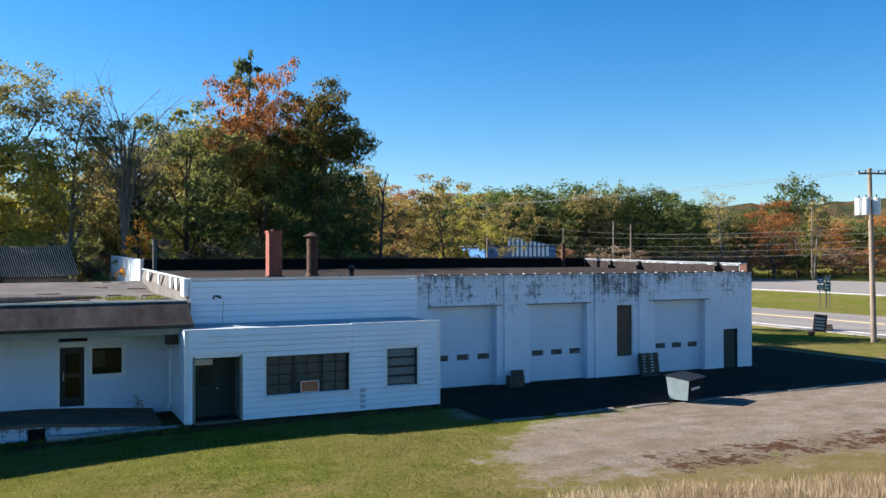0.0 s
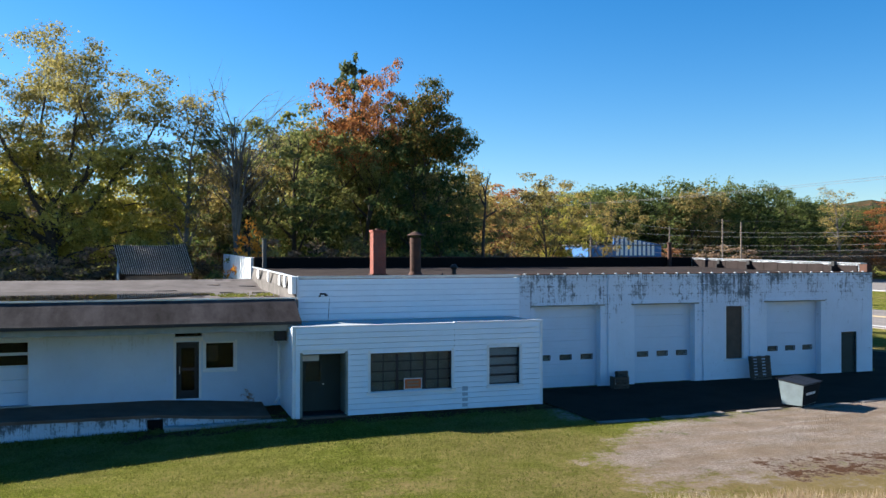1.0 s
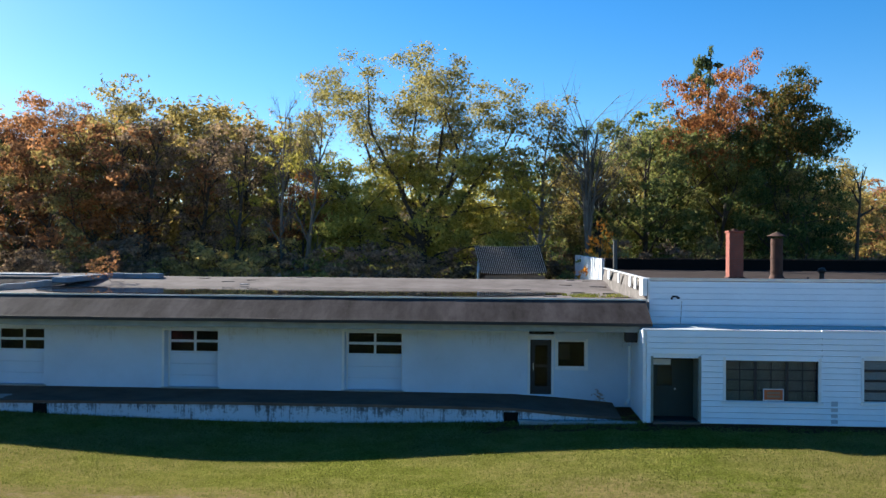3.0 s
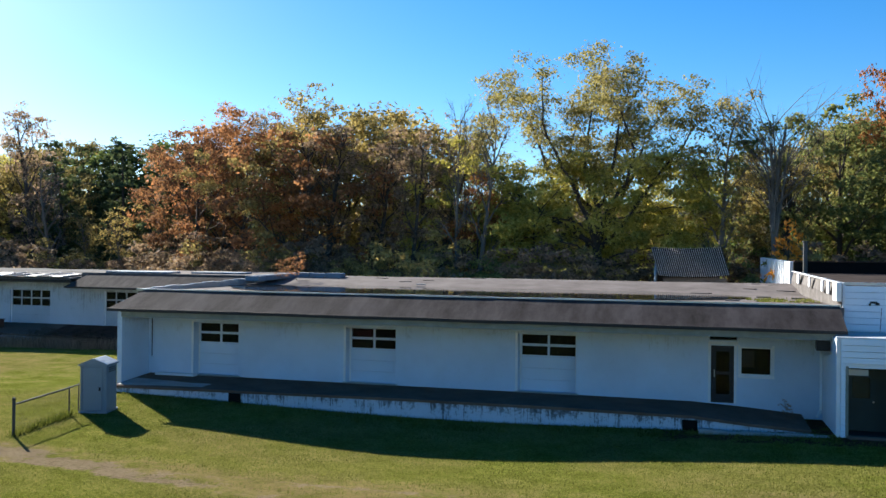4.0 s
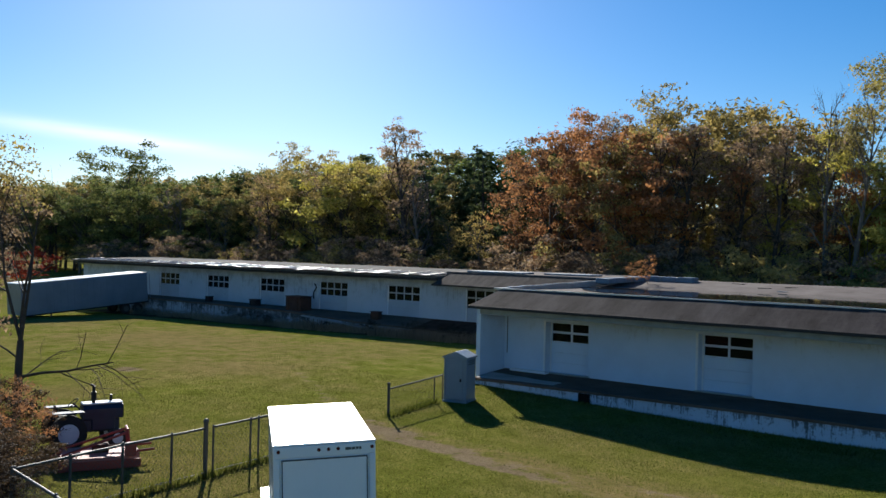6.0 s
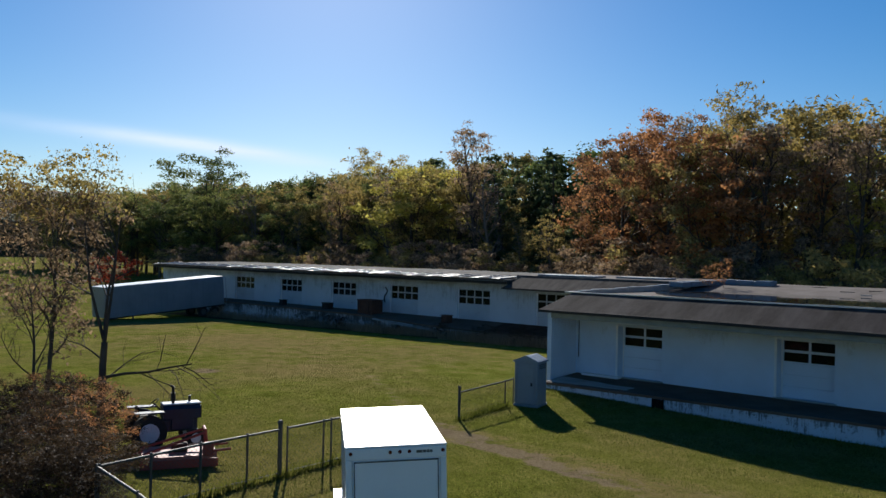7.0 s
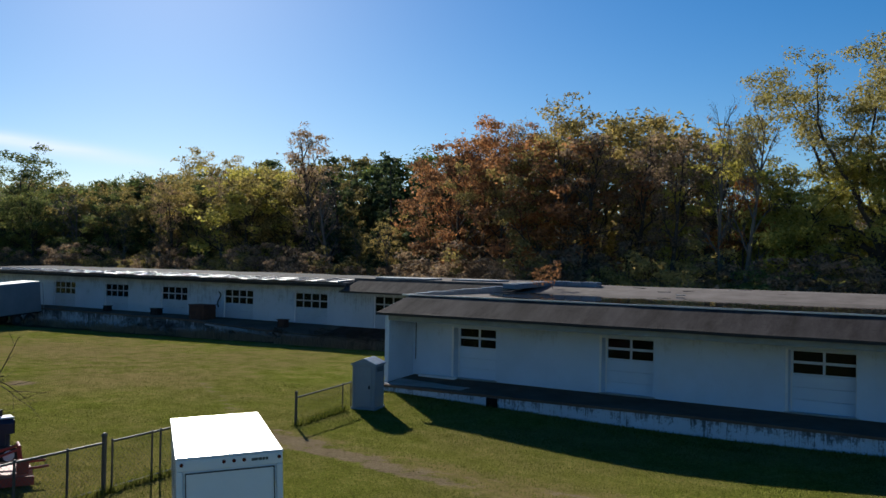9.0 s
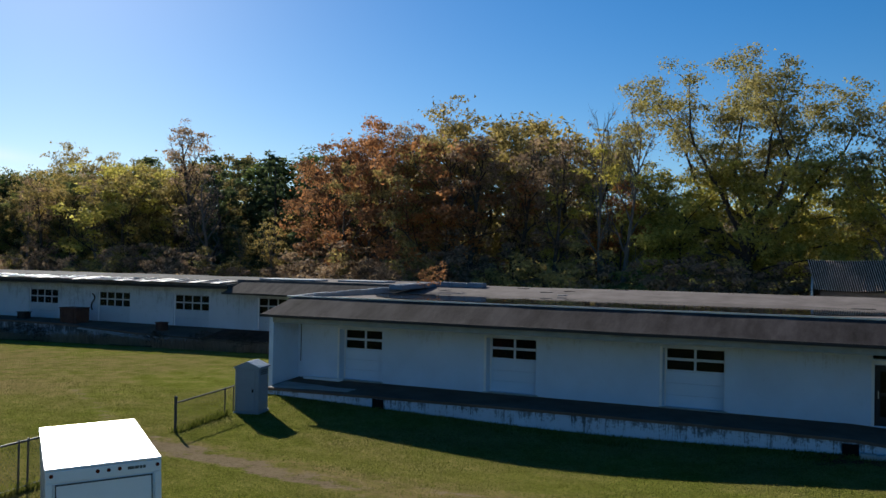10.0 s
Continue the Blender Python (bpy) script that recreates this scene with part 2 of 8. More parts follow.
M["trunk"] = worn("bark", (0.085, 0.068, 0.055), (0.03, 0.025, 0.021), 0.95, 2.0, 0, 0.7, 0.9)
M["paletrunk"] = worn("pale_bark", (0.17, 0.15, 0.125), (0.07, 0.06, 0.052), 0.9, 2.0, 0, 0.6, 0.7)
M["john"] = worn("grey_plastic", (0.22, 0.255, 0.29), (0.15, 0.17, 0.20), 0.5, 2.0, 0, 0.4, 0.05)
M["trailerwhite"] = worn("white_trailer_enamel", (0.82, 0.82, 0.82), (0.60, 0.60, 0.58), 0.35, 0.9, 0, 0.25, 0.04)
M["semigrey"] = worn("semi_trailer_skin", (0.24, 0.27, 0.31), (0.13, 0.145, 0.17), 0.45, 0.7, 0.3, 0.5, 0.1)
M["tyre"] = worn("tyre_rubber", (0.022, 0.021, 0.020), (0.045, 0.040, 0.034), 0.9, 3.0, 0, 0.6)
M["blue"] = worn("tractor_blue", (0.018, 0.028, 0.060), (0.012, 0.016, 0.026), 0.4, 3.0, 0, 0.6)
# near-white for rims and ribs; on the tractor hood it paints sunlight
M["hood"] = worn("pale_hood", (0.74, 0.75, 0.76), (0.35, 0.36, 0.37), 0.3, 2.0, 0, 0.4)
M["red"] = worn("mower_red", (0.30, 0.050, 0.035), (0.16, 0.06, 0.045), 0.6, 1.8, 0, 0.6)
M["pinkred"] = worn("sun_faded_red", (0.42, 0.16, 0.13), (0.24, 0.09, 0.075), 0.65, 1.6, 0, 0.6)
M["galv"] = worn("galvanised_steel", (0.085, 0.085, 0.08), (0.045, 0.042, 0.04), 0.6, 4.0, 0.25, 0.5)
M["marker"] = worn("red_lamp_lens", (0.10, 0.012, 0.010), (0.05, 0.01, 0.01), 0.25, 5.0)
M["greytext"] = worn("grey_lettering", (0.10, 0.11, 0.10), (0.07, 0.07, 0.07), 0.6, 5.0)
M["whitetext"] = worn("white_lettering", (0.65, 0.65, 0.65), (0.5, 0.5, 0.5), 0.6, 5.0)
M["dumpster"] = worn("teal_grey_steel", (0.27, 0.33, 0.35), (0.13, 0.15, 0.15), 0.55, 1.8, 0.2, 0.6)
M["dumpdark"] = worn("dark_steel", (0.010, 0.013, 0.017), (0.018, 0.016, 0.014), 0.85, 1.8, 0.0, 0.6, 0.2, 0.08)
M["signgreen"] = worn("sign_green", (0.012, 0.10, 0.065), (0.010, 0.07, 0.05), 0.5, 2.0)
M["signblue"] = worn("sign_blue", (0.02, 0.06, 0.18), (0.015, 0.05, 0.12), 0.5, 2.0)
M["signbrown"] = worn("sign_dark_red", (0.10, 0.045, 0.040), (0.05, 0.03, 0.03), 0.6, 3.0)
M["canwhite"] = worn("transformer_grey", (0.62, 0.64, 0.66), (0.42, 0.43, 0.45), 0.4, 2.0, 0.1, 0.4)
M["wire"] = worn("cable", (0.12, 0.12, 0.125), (0.06, 0.06, 0.06), 0.5, 2.0, 0.4)
M["stripe"] = worn("blue_panel", (0.035, 0.13, 0.34), (0.03, 0.09, 0.22), 0.5, 1.0)
# shed roof: dark base and pale ridges put the sun's contrast into colour
M["corrugated"] = worn("grey_brown_corrugated", (0.060, 0.036, 0.025), (0.028, 0.017, 0.012), 0.95, 0.8, 0.0, 0.7, 0.3, 0.02)
M["litrib"] = worn("pale_zinc_ridge", (0.62, 0.46, 0.34), (0.34, 0.22, 0.15), 0.85, 1.4, 0, 0.6)
M["blinds"] = worn("pale_blind", (0.42, 0.44, 0.44), (0.30, 0.31, 0.31), 0.8, 2.0)
# near-black: the darkness of the rooms is put into this colour
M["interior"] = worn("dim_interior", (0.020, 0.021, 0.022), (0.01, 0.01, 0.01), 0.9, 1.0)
M["glass"] = glassy("window_glass")
n = Nodes("roof_water")
n.bump(n.noise(2.5, 2), 0.03, 0.02)
M["water"] = n.done((0.018, 0.016, 0.012), 0.04, 0.0, 0.5)
del n

M["l_green"] = leaf("leaf_green", (0.062, 0.084, 0.035), (0.135, 0.157, 0.053), (0.263, 0.251, 0.086))
M["l_olive"] = leaf("leaf_olive", (0.116, 0.098, 0.044), (0.228, 0.184, 0.068), (0.430, 0.320, 0.112))
M["l_yellow"] = leaf("leaf_yellow", (0.235, 0.222, 0.050), (0.400, 0.350, 0.074), (0.560, 0.480, 0.135), 0.48, 1.2)
M["l_rust"] = leaf("leaf_rust", (0.132, 0.074, 0.044), (0.246, 0.124, 0.060), (0.410, 0.190, 0.085))
M["l_orange"] = leaf("leaf_orange", (0.112, 0.047, 0.021), (0.262, 0.106, 0.040), (0.430, 0.192, 0.068))
M["l_maple"] = leaf("leaf_turning_maple", (0.043, 0.050, 0.016), (0.112, 0.103, 0.030), (0.388, 0.188, 0.045))
M["l_pine"] = leaf("needle_dark", (0.030, 0.046, 0.024), (0.062, 0.084, 0.041), (0.108, 0.127, 0.057), 0.35)
M["l_red"] = leaf("leaf_red", (0.094, 0.020, 0.013), (0.220, 0.037, 0.022), (0.374, 0.077, 0.039))
M["l_brown"] = leaf("leaf_brown", (0.110, 0.080, 0.056), (0.200, 0.140, 0.095), (0.370, 0.255, 0.170))
M["l_deep"] = leaf("leaf_deep_green", (0.034, 0.052, 0.018), (0.086, 0.112, 0.036), (0.150, 0.169, 0.057), 0.45)
M["l_pale"] = leaf("leaf_pale_yellow", (0.114, 0.104, 0.028), (0.218, 0.190, 0.057), (0.332, 0.275, 0.109))
M["l_larch"] = leaf("larch_needles", (0.34, 0.12, 0.015), (0.62, 0.24, 0.03), (0.80, 0.36, 0.06), 0.5, 1.2)
M["l_bush"] = leaf("bush_leaf", (0.016, 0.011, 0.008), (0.044, 0.029, 0.018), (0.095, 0.062, 0.036), 0.35)
M["l_dry"] = leaf("dry_grass_blade", (0.22, 0.155, 0.095), (0.38, 0.285, 0.185), (0.52, 0.42, 0.29), 0.45, 1.0)
M["l_grass"] = leaf("grass_blade", (0.036, 0.046, 0.008), (0.110, 0.124, 0.022), (0.210, 0.195, 0.055), 0.5, 0.9)


def ground_material():
    n = Nodes("ground_cover")
    fine = n.noise(9.0, 6, 0.75)
    mid = n.noise(0.9, 5, 0.65)
    broad = n.noise(0.13, 4, 0.6)
    blade = n.noise(34.0, 4, 0.8)
    v = n.math('ADD', n.math('MULTIPLY', n.math('ADD', fine, blade), 0.39), n.math('MULTIPLY', mid, 0.22))
    grass = n.ramp(v, [(0.39, (0.050, 0.060, 0.009)), (0.5, (0.136, 0.150, 0.024)), (0.60, (0.270, 0.250, 0.060))])
    tan = n.ramp(v, [(0.35, (0.130, 0.098, 0.038)), (0.65, (0.280, 0.212, 0.096))])
    grass = n.mix(n.ramp(n.math('ADD', broad, n.math('MULTIPLY', mid, 0.4)), [(0.60, 0.0), (0.82, 0.60)]), grass, tan)
    stone = n.noise(11.0, 8, 0.82)
    gravel = n.ramp(n.math('ADD', n.math('MULTIPLY', stone, 0.78), n.math('MULTIPLY', mid, 0.22)),
                    [(0.36, (0.100, 0.077, 0.060)), (0.5, (0.262, 0.214, 0.176)), (0.64, (0.45, 0.385, 0.325))])
    gravel = n.mix(n.ramp(n.noise(0.55, 6, 0.72, (0.6, 1.6, 1.0)), [(0.42, 0.0), (0.60, 0.75)]), gravel, n.ramp(v, [(0.38, (0.120, 0.080, 0.050)), (0.62, (0.310, 0.230, 0.160))]))
    litter = n.ramp(fine, [(0.3, (0.0450, 0.0240, 0.0144)), (0.6, (0.1140, 0.0630, 0.0372)), (0.75, (0.1800, 0.1200, 0.0780))])
    dirt = n.ramp(v, [(0.36, (0.100, 0.076, 0.044)), (0.62, (0.290, 0.225, 0.140))])
    edge = n.math('MULTIPLY', n.math('SUBTRACT', n.math('ADD', n.math('MULTIPLY', mid, 0.45), n.math('MULTIPLY', n.noise(3.2, 7, 0.78), 0.55)), 0.5), 2.1)

    def zone(name, lo=0.42, hi=0.58):
        return n.ramp(n.math('ADD', n.attr(name), edge), [(lo, 0.0), (hi, 1.0)])
    c = n.mix(zone("dry", 0.35, 0.75), grass, tan)
    c = n.mix(zone("gravel", 0.42, 0.62), c, gravel)
    c = n.mix(zone("dirt", 0.44, 0.62), c, dirt)
    c = n.mix(zone("litter", 0.48, 0.60), c, litter)
    n.bump(n.math('ADD', n.math('ADD', fine, blade), n.math('MULTIPLY', mid, 0.8)), 1.0, 0.07)
    return n.done(c, 1.0, 0.0, 0.0)


def road_material():
    n = Nodes("road_asphalt")
    a = n.ramp(n.noise(30.0, 4, 0.7), [(0.3, (0.185, 0.163, 0.150)), (0.7, (0.290, 0.260, 0.240))])
    b = n.ramp(n.noise(0.6, 4, 0.6, (1.0, 0.08, 1.0)), [(0.3, 0.80), (0.7, 1.15)])
    c = n.mix(1.0, a, b, 'MULTIPLY')
    n.bump(n.noise(60.0, 3), 0.5, 0.01)
    return n.done(c, 0.95, 0.0, 0.04)


def hill_material():
    n = Nodes("far_woods")
    a = n.noise(0.045, 5, 0.7)
    c = n.ramp(a, [(0.30, (0.0240, 0.0320, 0.0128)), (0.45, (0.050, 0.052, 0.0224)), (0.56, (0.095, 0.062, 0.0280)), (0.66, (0.110, 0.045, 0.030)), (0.76, (0.085, 0.075, 0.030))])
    n.bump(n.noise(0.12, 5, 0.7), 1.0, 6.0)
    return n.done(c, 0.95, 0.0, 0.05)


# asphalt tone lowered so the garage's shadow on it reads blackish
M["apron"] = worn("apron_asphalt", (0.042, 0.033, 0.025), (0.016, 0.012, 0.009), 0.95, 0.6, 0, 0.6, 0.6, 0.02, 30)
M["ground"], M["road"], M["hill"] = ground_material(), road_material(), hill_material()

# ---- mesh helpers ----
def part(name, bm, material, parent=None, label=""):
    """One mesh object, under a thing or a part where one is given."""
    me = bpy.data.meshes.new(name)
    bm.normal_update()
    bm.to_mesh(me)
    bm.free()
    me.materials.append(M[material])
    ob = new(name, me)
    if parent is not None:
        ob.parent = parent
        ob.matrix_parent_inverse = parent.matrix_world.inverted()
    return tagged(ob, label)


def thing(name, at=(0, 0, 0), label="", category="", group="", kind=""):
    """An Empty at the base of a thing that is made of parts."""
    ob = new(name)
    ob.empty_display_size = 0.2
    ob.matrix_world = Matrix.Translation(at)
    ob.matrix_basis = Matrix.Translation(at)
    return tagged(ob, label, category, group, kind)


def block(bm, x0, x1, y0, y1, z0, z1, bevel=0.0, turn=None):
    """A box between two corners, its edges eased."""
    r = bmesh.ops.create_cube(bm, size=1.0)
    m = Matrix.Translation(((x0 + x1) / 2, (y0 + y1) / 2, (z0 + z1) / 2)) @ Matrix.Diagonal((abs(x1 - x0), abs(y1 - y0), abs(z1 - z0), 1))
    bmesh.ops.transform(bm, matrix=m, verts=r["verts"])
    vs = r["verts"]
    if bevel:
        es = list({e for v in vs for e in v.link_edges})
        out = bmesh.ops.bevel(bm, geom=es, offset=bevel, segments=1, affect='EDGES')
        vs = list({v for f in out["faces"] for v in f.verts} | {v for v in vs if v.is_valid})
    if turn is not None:
        bmesh.ops.transform(bm, matrix=turn, verts=vs)
    return vs


def box(name, x0, x1, y0, y1, z0, z1, material, parent=None, label="", bevel=0.0):
    bm = bmesh.new()
    block(bm, x0, x1, y0, y1, z0, z1, bevel)
    return part(name, bm, material, parent, label)


def tube(bm, a, b, r0, r1=None, sides=10, caps=True):
    """A straight tapered rod from a to b."""
    a, b = Vector(a), Vector(b)
    r1 = r0 if r1 is None else r1
    d = b - a
    res = bmesh.ops.create_cone(bm, cap_ends=caps, segments=sides, radius1=r0, radius2=r1, depth=d.length)
    m = Matrix.Translation((a + b) / 2) @ d.to_track_quat("Z", "Y").to_matrix().to_4x4()
    bmesh.ops.transform(bm, matrix=m, verts=res["verts"])
    return res["verts"]


def rod(name, a, b, r0, material, parent=None, label="", r1=None, sides=10):
    bm = bmesh.new()
    tube(bm, a, b, r0, r1, sides)
    return part(name, bm, material, parent, label)


def profile(name, pts, x0, x1, material, parent=None, label="", steps=1, wobble=0.0):
    """A closed outline in y and z, drawn out along x; steps and wobble make it sag a little."""
    bm = bmesh.new()
    rings = []
    for k in range(steps + 1):
        x = x0 + (x1 - x0) * k / steps
        s = wobble * noise.noise((x * 0.35, 3.1, 0.0))
        rings.append([bm.verts.new((x, y, z + s)) for y, z in pts])
    n = len(pts)
    for a, b in zip(rings, rings[1:]):
        for i in range(n):
            bm.faces.new((a[i], a[(i + 1) % n], b[(i + 1) % n], b[i]))
    bm.faces.new(rings[0][::-1])
    bm.faces.new(rings[-1])
    bmesh.ops.recalc_face_normals(bm, faces=bm.faces)
    return part(name, bm, material, parent, label)


def pierced_wall(name, x0, x1, z0, z1, y0, y1, holes, material, label="", parent=None, kind="structure"):
    """A wall along x between y0 and y1 with openings (xa, xb, za, zb) that go right through it."""
    xs = sorted({x0, x1, *[min(max(v, x0), x1) for h in holes for v in h[:2]]})
    zs = sorted({z0, z1, *[min(max(v, z0), z1) for h in holes for v in h[2:]]})

    def solid(i, k):
        if i < 0 or k < 0 or i >= len(xs) - 1 or k >= len(zs) - 1:
            return False
        cx, cz = (xs[i] + xs[i + 1]) / 2, (zs[k] + zs[k + 1]) / 2
        return not any(h[0] < cx < h[1] and h[2] < cz < h[3] for h in holes)
    bm = bmesh.new()

    def quad(*p):
        bm.faces.new([bm.verts.new(v) for v in p])
    for i in range(len(xs) - 1):
        for k in range(len(zs) - 1):
            if not solid(i, k):
                continue
            a, b, c, d = xs[i], xs[i + 1], zs[k], zs[k + 1]
            quad((a, y0, c), (b, y0, c), (b, y0, d), (a, y0, d))
            quad((b, y1, c), (a, y1, c), (a, y1, d), (b, y1, d))
            if not solid(i - 1, k):
                quad((a, y1, c), (a, y0, c), (a, y0, d), (a, y1, d))
            if not solid(i + 1, k):
                quad((b, y0, c), (b, y1, c), (b, y1, d), (b, y0, d))
            if not solid(i, k - 1):
                quad((a, y1, c), (b, y1, c), (b, y0, c), (a, y0, c))
            if not solid(i, k + 1):
                quad((a, y0, d), (b, y0, d), (b, y1, d), (a, y1, d))
    bmesh.ops.remove_doubles(bm, verts=bm.verts, dist=0.0005)
    return tagged(part(name, bm, material, parent, label), kind=kind if parent is None else "")


def mesh_from(name, verts, faces, material, parent=None, label=""):
    me = bpy.data.meshes.new(name)
    me.from_pydata(verts, [], faces)
    me.materials.append(M[material])
    ob = new(name, me)
    if parent is not None:
        ob.parent = parent
        ob.matrix_parent_inverse = parent.matrix_world.inverted()
    return tagged(ob, label)


# ---- ground ----
def bell(x, y, cx, cy, rx, ry):
    return math.exp(-((x - cx) / rx) ** 2 - ((y - cy) / ry) ** 2)


def ground_z(x, y):
    z = -0.60 * bell(x, y, -8.4, 26.2, 9.0, 5.2)
    t = min(max((-x - 26.0) / 45.0, 0.0), 1.0)
    z -= 0.45 * t * t * (3 - 2 * t)
    z += 0.05 * noise.noise((x * 0.12, y * 0.12, 0.0)) * min(1.0, abs(x - 20) / 20 + 0.2)
    return z


def away(x, y, a, b):
    """Distance from a point to the line from a to b in the plan."""
    ax, ay, bx, by = *a, *b
    t = ((x - ax) * (bx - ax) + (y - ay) * (by - ay)) / ((bx - ax) ** 2 + (by - ay) ** 2)
    t = min(max(t, 0.0), 1.0)
    return math.hypot(x - ax - t * (bx - ax), y - ay - t * (by - ay))


def smooth(v, lo, hi):
    t = min(max((v - lo) / (hi - lo), 0.0), 1.0)
    return t * t * (3 - 2 * t)


def zones(x, y):
    """gravel, dry, dirt, litter at a place of the plan."""
    lot = min(x - (12.3 + 1.15 * max(0.0, y - 22.0)), min(27.4 + 0.03 * x, 24.6 + 0.30 * max(0.0, x - 14.0)) - y, 43.0 - x, y - (19.0 - 0.10 * (x - 10)))
    gravel = smooth(lot, -4.5, 4.0)
    strip = smooth(min(53.5 - x, x - 36.0, 62.0 - y), -1.5, 2.5) * smooth(y, 26, 29) * (1 - smooth(away(x, y, (47, 33), (53, 52)), 2.5, 4.5) * 0.0)
    verge = smooth(x + 0.145 * (y - 40), 40.3, 42.0)
    gravel = max(gravel, strip * (1 - verge))
    apron = smooth(min(x - 13.5, 34.5 - x, y - 26.6, 34 - y), -0.6, 0.8)
    gravel = max(gravel, 0.55 * apron)
    dry = smooth(min(x - 10.5, 17.4 - 0.24 * (x - 11) - y), -0.9, 0.5)
    dry = max(dry, 0.85 * smooth(min(x - 13.0, 20.2 - 0.12 * (x - 11) - y), -1.5, 1.0), 0.56 * bell(x, y, -46, 33, 26, 12), 0.55 * (1 - smooth(away(x, y, (-20.0, 21.1), (-6.0, 19.6)), 0.6, 2.2)), 0.50 * bell(x, y, 47, 38, 6, 9), 0.52 * bell(x, y, 5, 21, 9, 3.2), 0.66 * bell(x, y, 12.5, 19.8, 5, 3.0), 0.62 * bell(x, y, -8, 20.5, 6, 2.2), 0.55 * bell(x, y, -35, 27, 9, 5))
    dirt = 0.0
    for a, b, wgt in (((-20.5, 21.6), (-14.5, 20.2), 0.86), ((-19.5, 20.6), (-12.0, 19.2), 0.82), ((-14.5, 20.2), (-5.0, 20.6), 0.60), ((-12.0, 19.2), (-4.0, 18.6), 0.56), ((-22, 22), (-30, 27.5), 0.54)):
        dirt = max(dirt, wgt * (1 - smooth(away(x, y, a, b), 0.12, 0.62)))
    dirt = max(dirt, 0.60 * (1 - smooth(away(x, y, (41.2, 42.0), (42.8, 30.0)), 0.4, 2.0)), 0.56 * (1 - smooth(away(x, y, (44.0, 52.0), (41.0, 46.0)), 0.4, 2.2)))
    dirt = max(dirt, 0.8 * (1 - smooth(math.hypot((x + 36.5) / 1.3, (y - 22.8) / 0.8), 0.6, 1.1)))
    litter = 0.55 * smooth(min(x - 14.5, 21.6 - y - 0.05 * (x - 15), y - 16.5), -0.5, 2.0)
    litter = max(litter, 0.72 * smooth(min(x + 76.0, -23.2 - x, y - 42.6 - 0.04 * (x + 50), 47.0 - y), -0.6, 1.2))
    litter = max(litter, 0.66 * smooth(min(x + 1.0, 15.2 - x, y - 28.9 - 0.12 * noise.noise((x, 0, 0)), 34.0 - y), -0.6, 0.7))
    return gravel, dry, dirt, litter


def build_ground():
    xs = [-900, -600, -420, -300, -220, -170, -135, -112, -98] + [-90 + 0.6 * k for k in range(0, 261)] + [68, 72, 78, 86, 98, 114, 140, 180, 240, 330, 470, 700, 950]
    ys = [-500, -200, -80, -30, -10, 0, 5] + [8 + 0.6 * k for k in range(0, 80)] + [57, 60, 64, 70, 78, 90, 110, 140, 190, 260, 380, 560, 800, 1100]
    verts = [(x, y, ground_z(x, y)) for y in ys for x in xs]
    w = len(xs)
    faces = [(j * w + i, j * w + i + 1, (j + 1) * w + i + 1, (j + 1) * w + i) for j in range(len(ys) - 1) for i in range(w - 1)]
    ob = mesh_from("ground", verts, faces, "ground")
    me = ob.data
    vals = np.array([zones(x, y) for x, y, z in verts], dtype=np.float32)
    for k, nm in enumerate(("gravel", "dry", "dirt", "litter")):
        me.attributes.new(nm, 'FLOAT', 'POINT').data.foreach_set("value", np.ascontiguousarray(vals[:, k]))
    me.polygons.foreach_set("use_smooth", [True] * len(me.polygons))
    return tagged(ob, "mown grass field with a worn gravel lot", "ground", kind="structure")


build_ground()


def ribbon(name, a, b, width, z, material, label, category, n=24, crown=0.0):
    """A strip of paving from a to b with thickness."""
    a, b = Vector(a), Vector(b)
    d = (b - a).normalized()
    s = Vector((-d.y, d.x)) * width / 2
    bm = bmesh.new()
    rows = []
    for k in range(n + 1):
        p = a.lerp(b, k / n)
        rows.append([bm.verts.new((p.x + s.x * u, p.y + s.y * u, z + crown * (1 - u * u) - (0.3 if abs(u) > 1 else 0))) for u in (-1.01, -1, -0.5, 0, 0.5, 1, 1.01)])
    for p, q in zip(rows, rows[1:]):
        for i in range(6):
            bm.faces.new((p[i], p[i + 1], q[i + 1], q[i]))
    bmesh.ops.recalc_face_normals(bm, faces=bm.faces)
    ob = part(name, bm, material)
    return tagged(ob, label, category, kind="structure")


ribbon("road", (61.0, -120), (66.5, 420), 17.5, 0.07, "road", "grey asphalt highway with white edge lines", "road")
ribbon("road", (128.0, -160), (146.0, 520), 52, 0.06, "road", "wide grey asphalt junction beyond a grass median", "road")
ribbon("road_line", (53.6, -120), (59.1, 420), 0.22, 0.085, "whitetext", "white road edge line", "line")
ribbon("road_line", (61.8, -120), (67.3, 420), 0.25, 0.150, "roadyellow", "faded yellow centre line", "line")
ribbon("road_line", (103.5, -120), (121.5, 480), 0.3, 0.09, "whitetext", "white road edge line", "line")


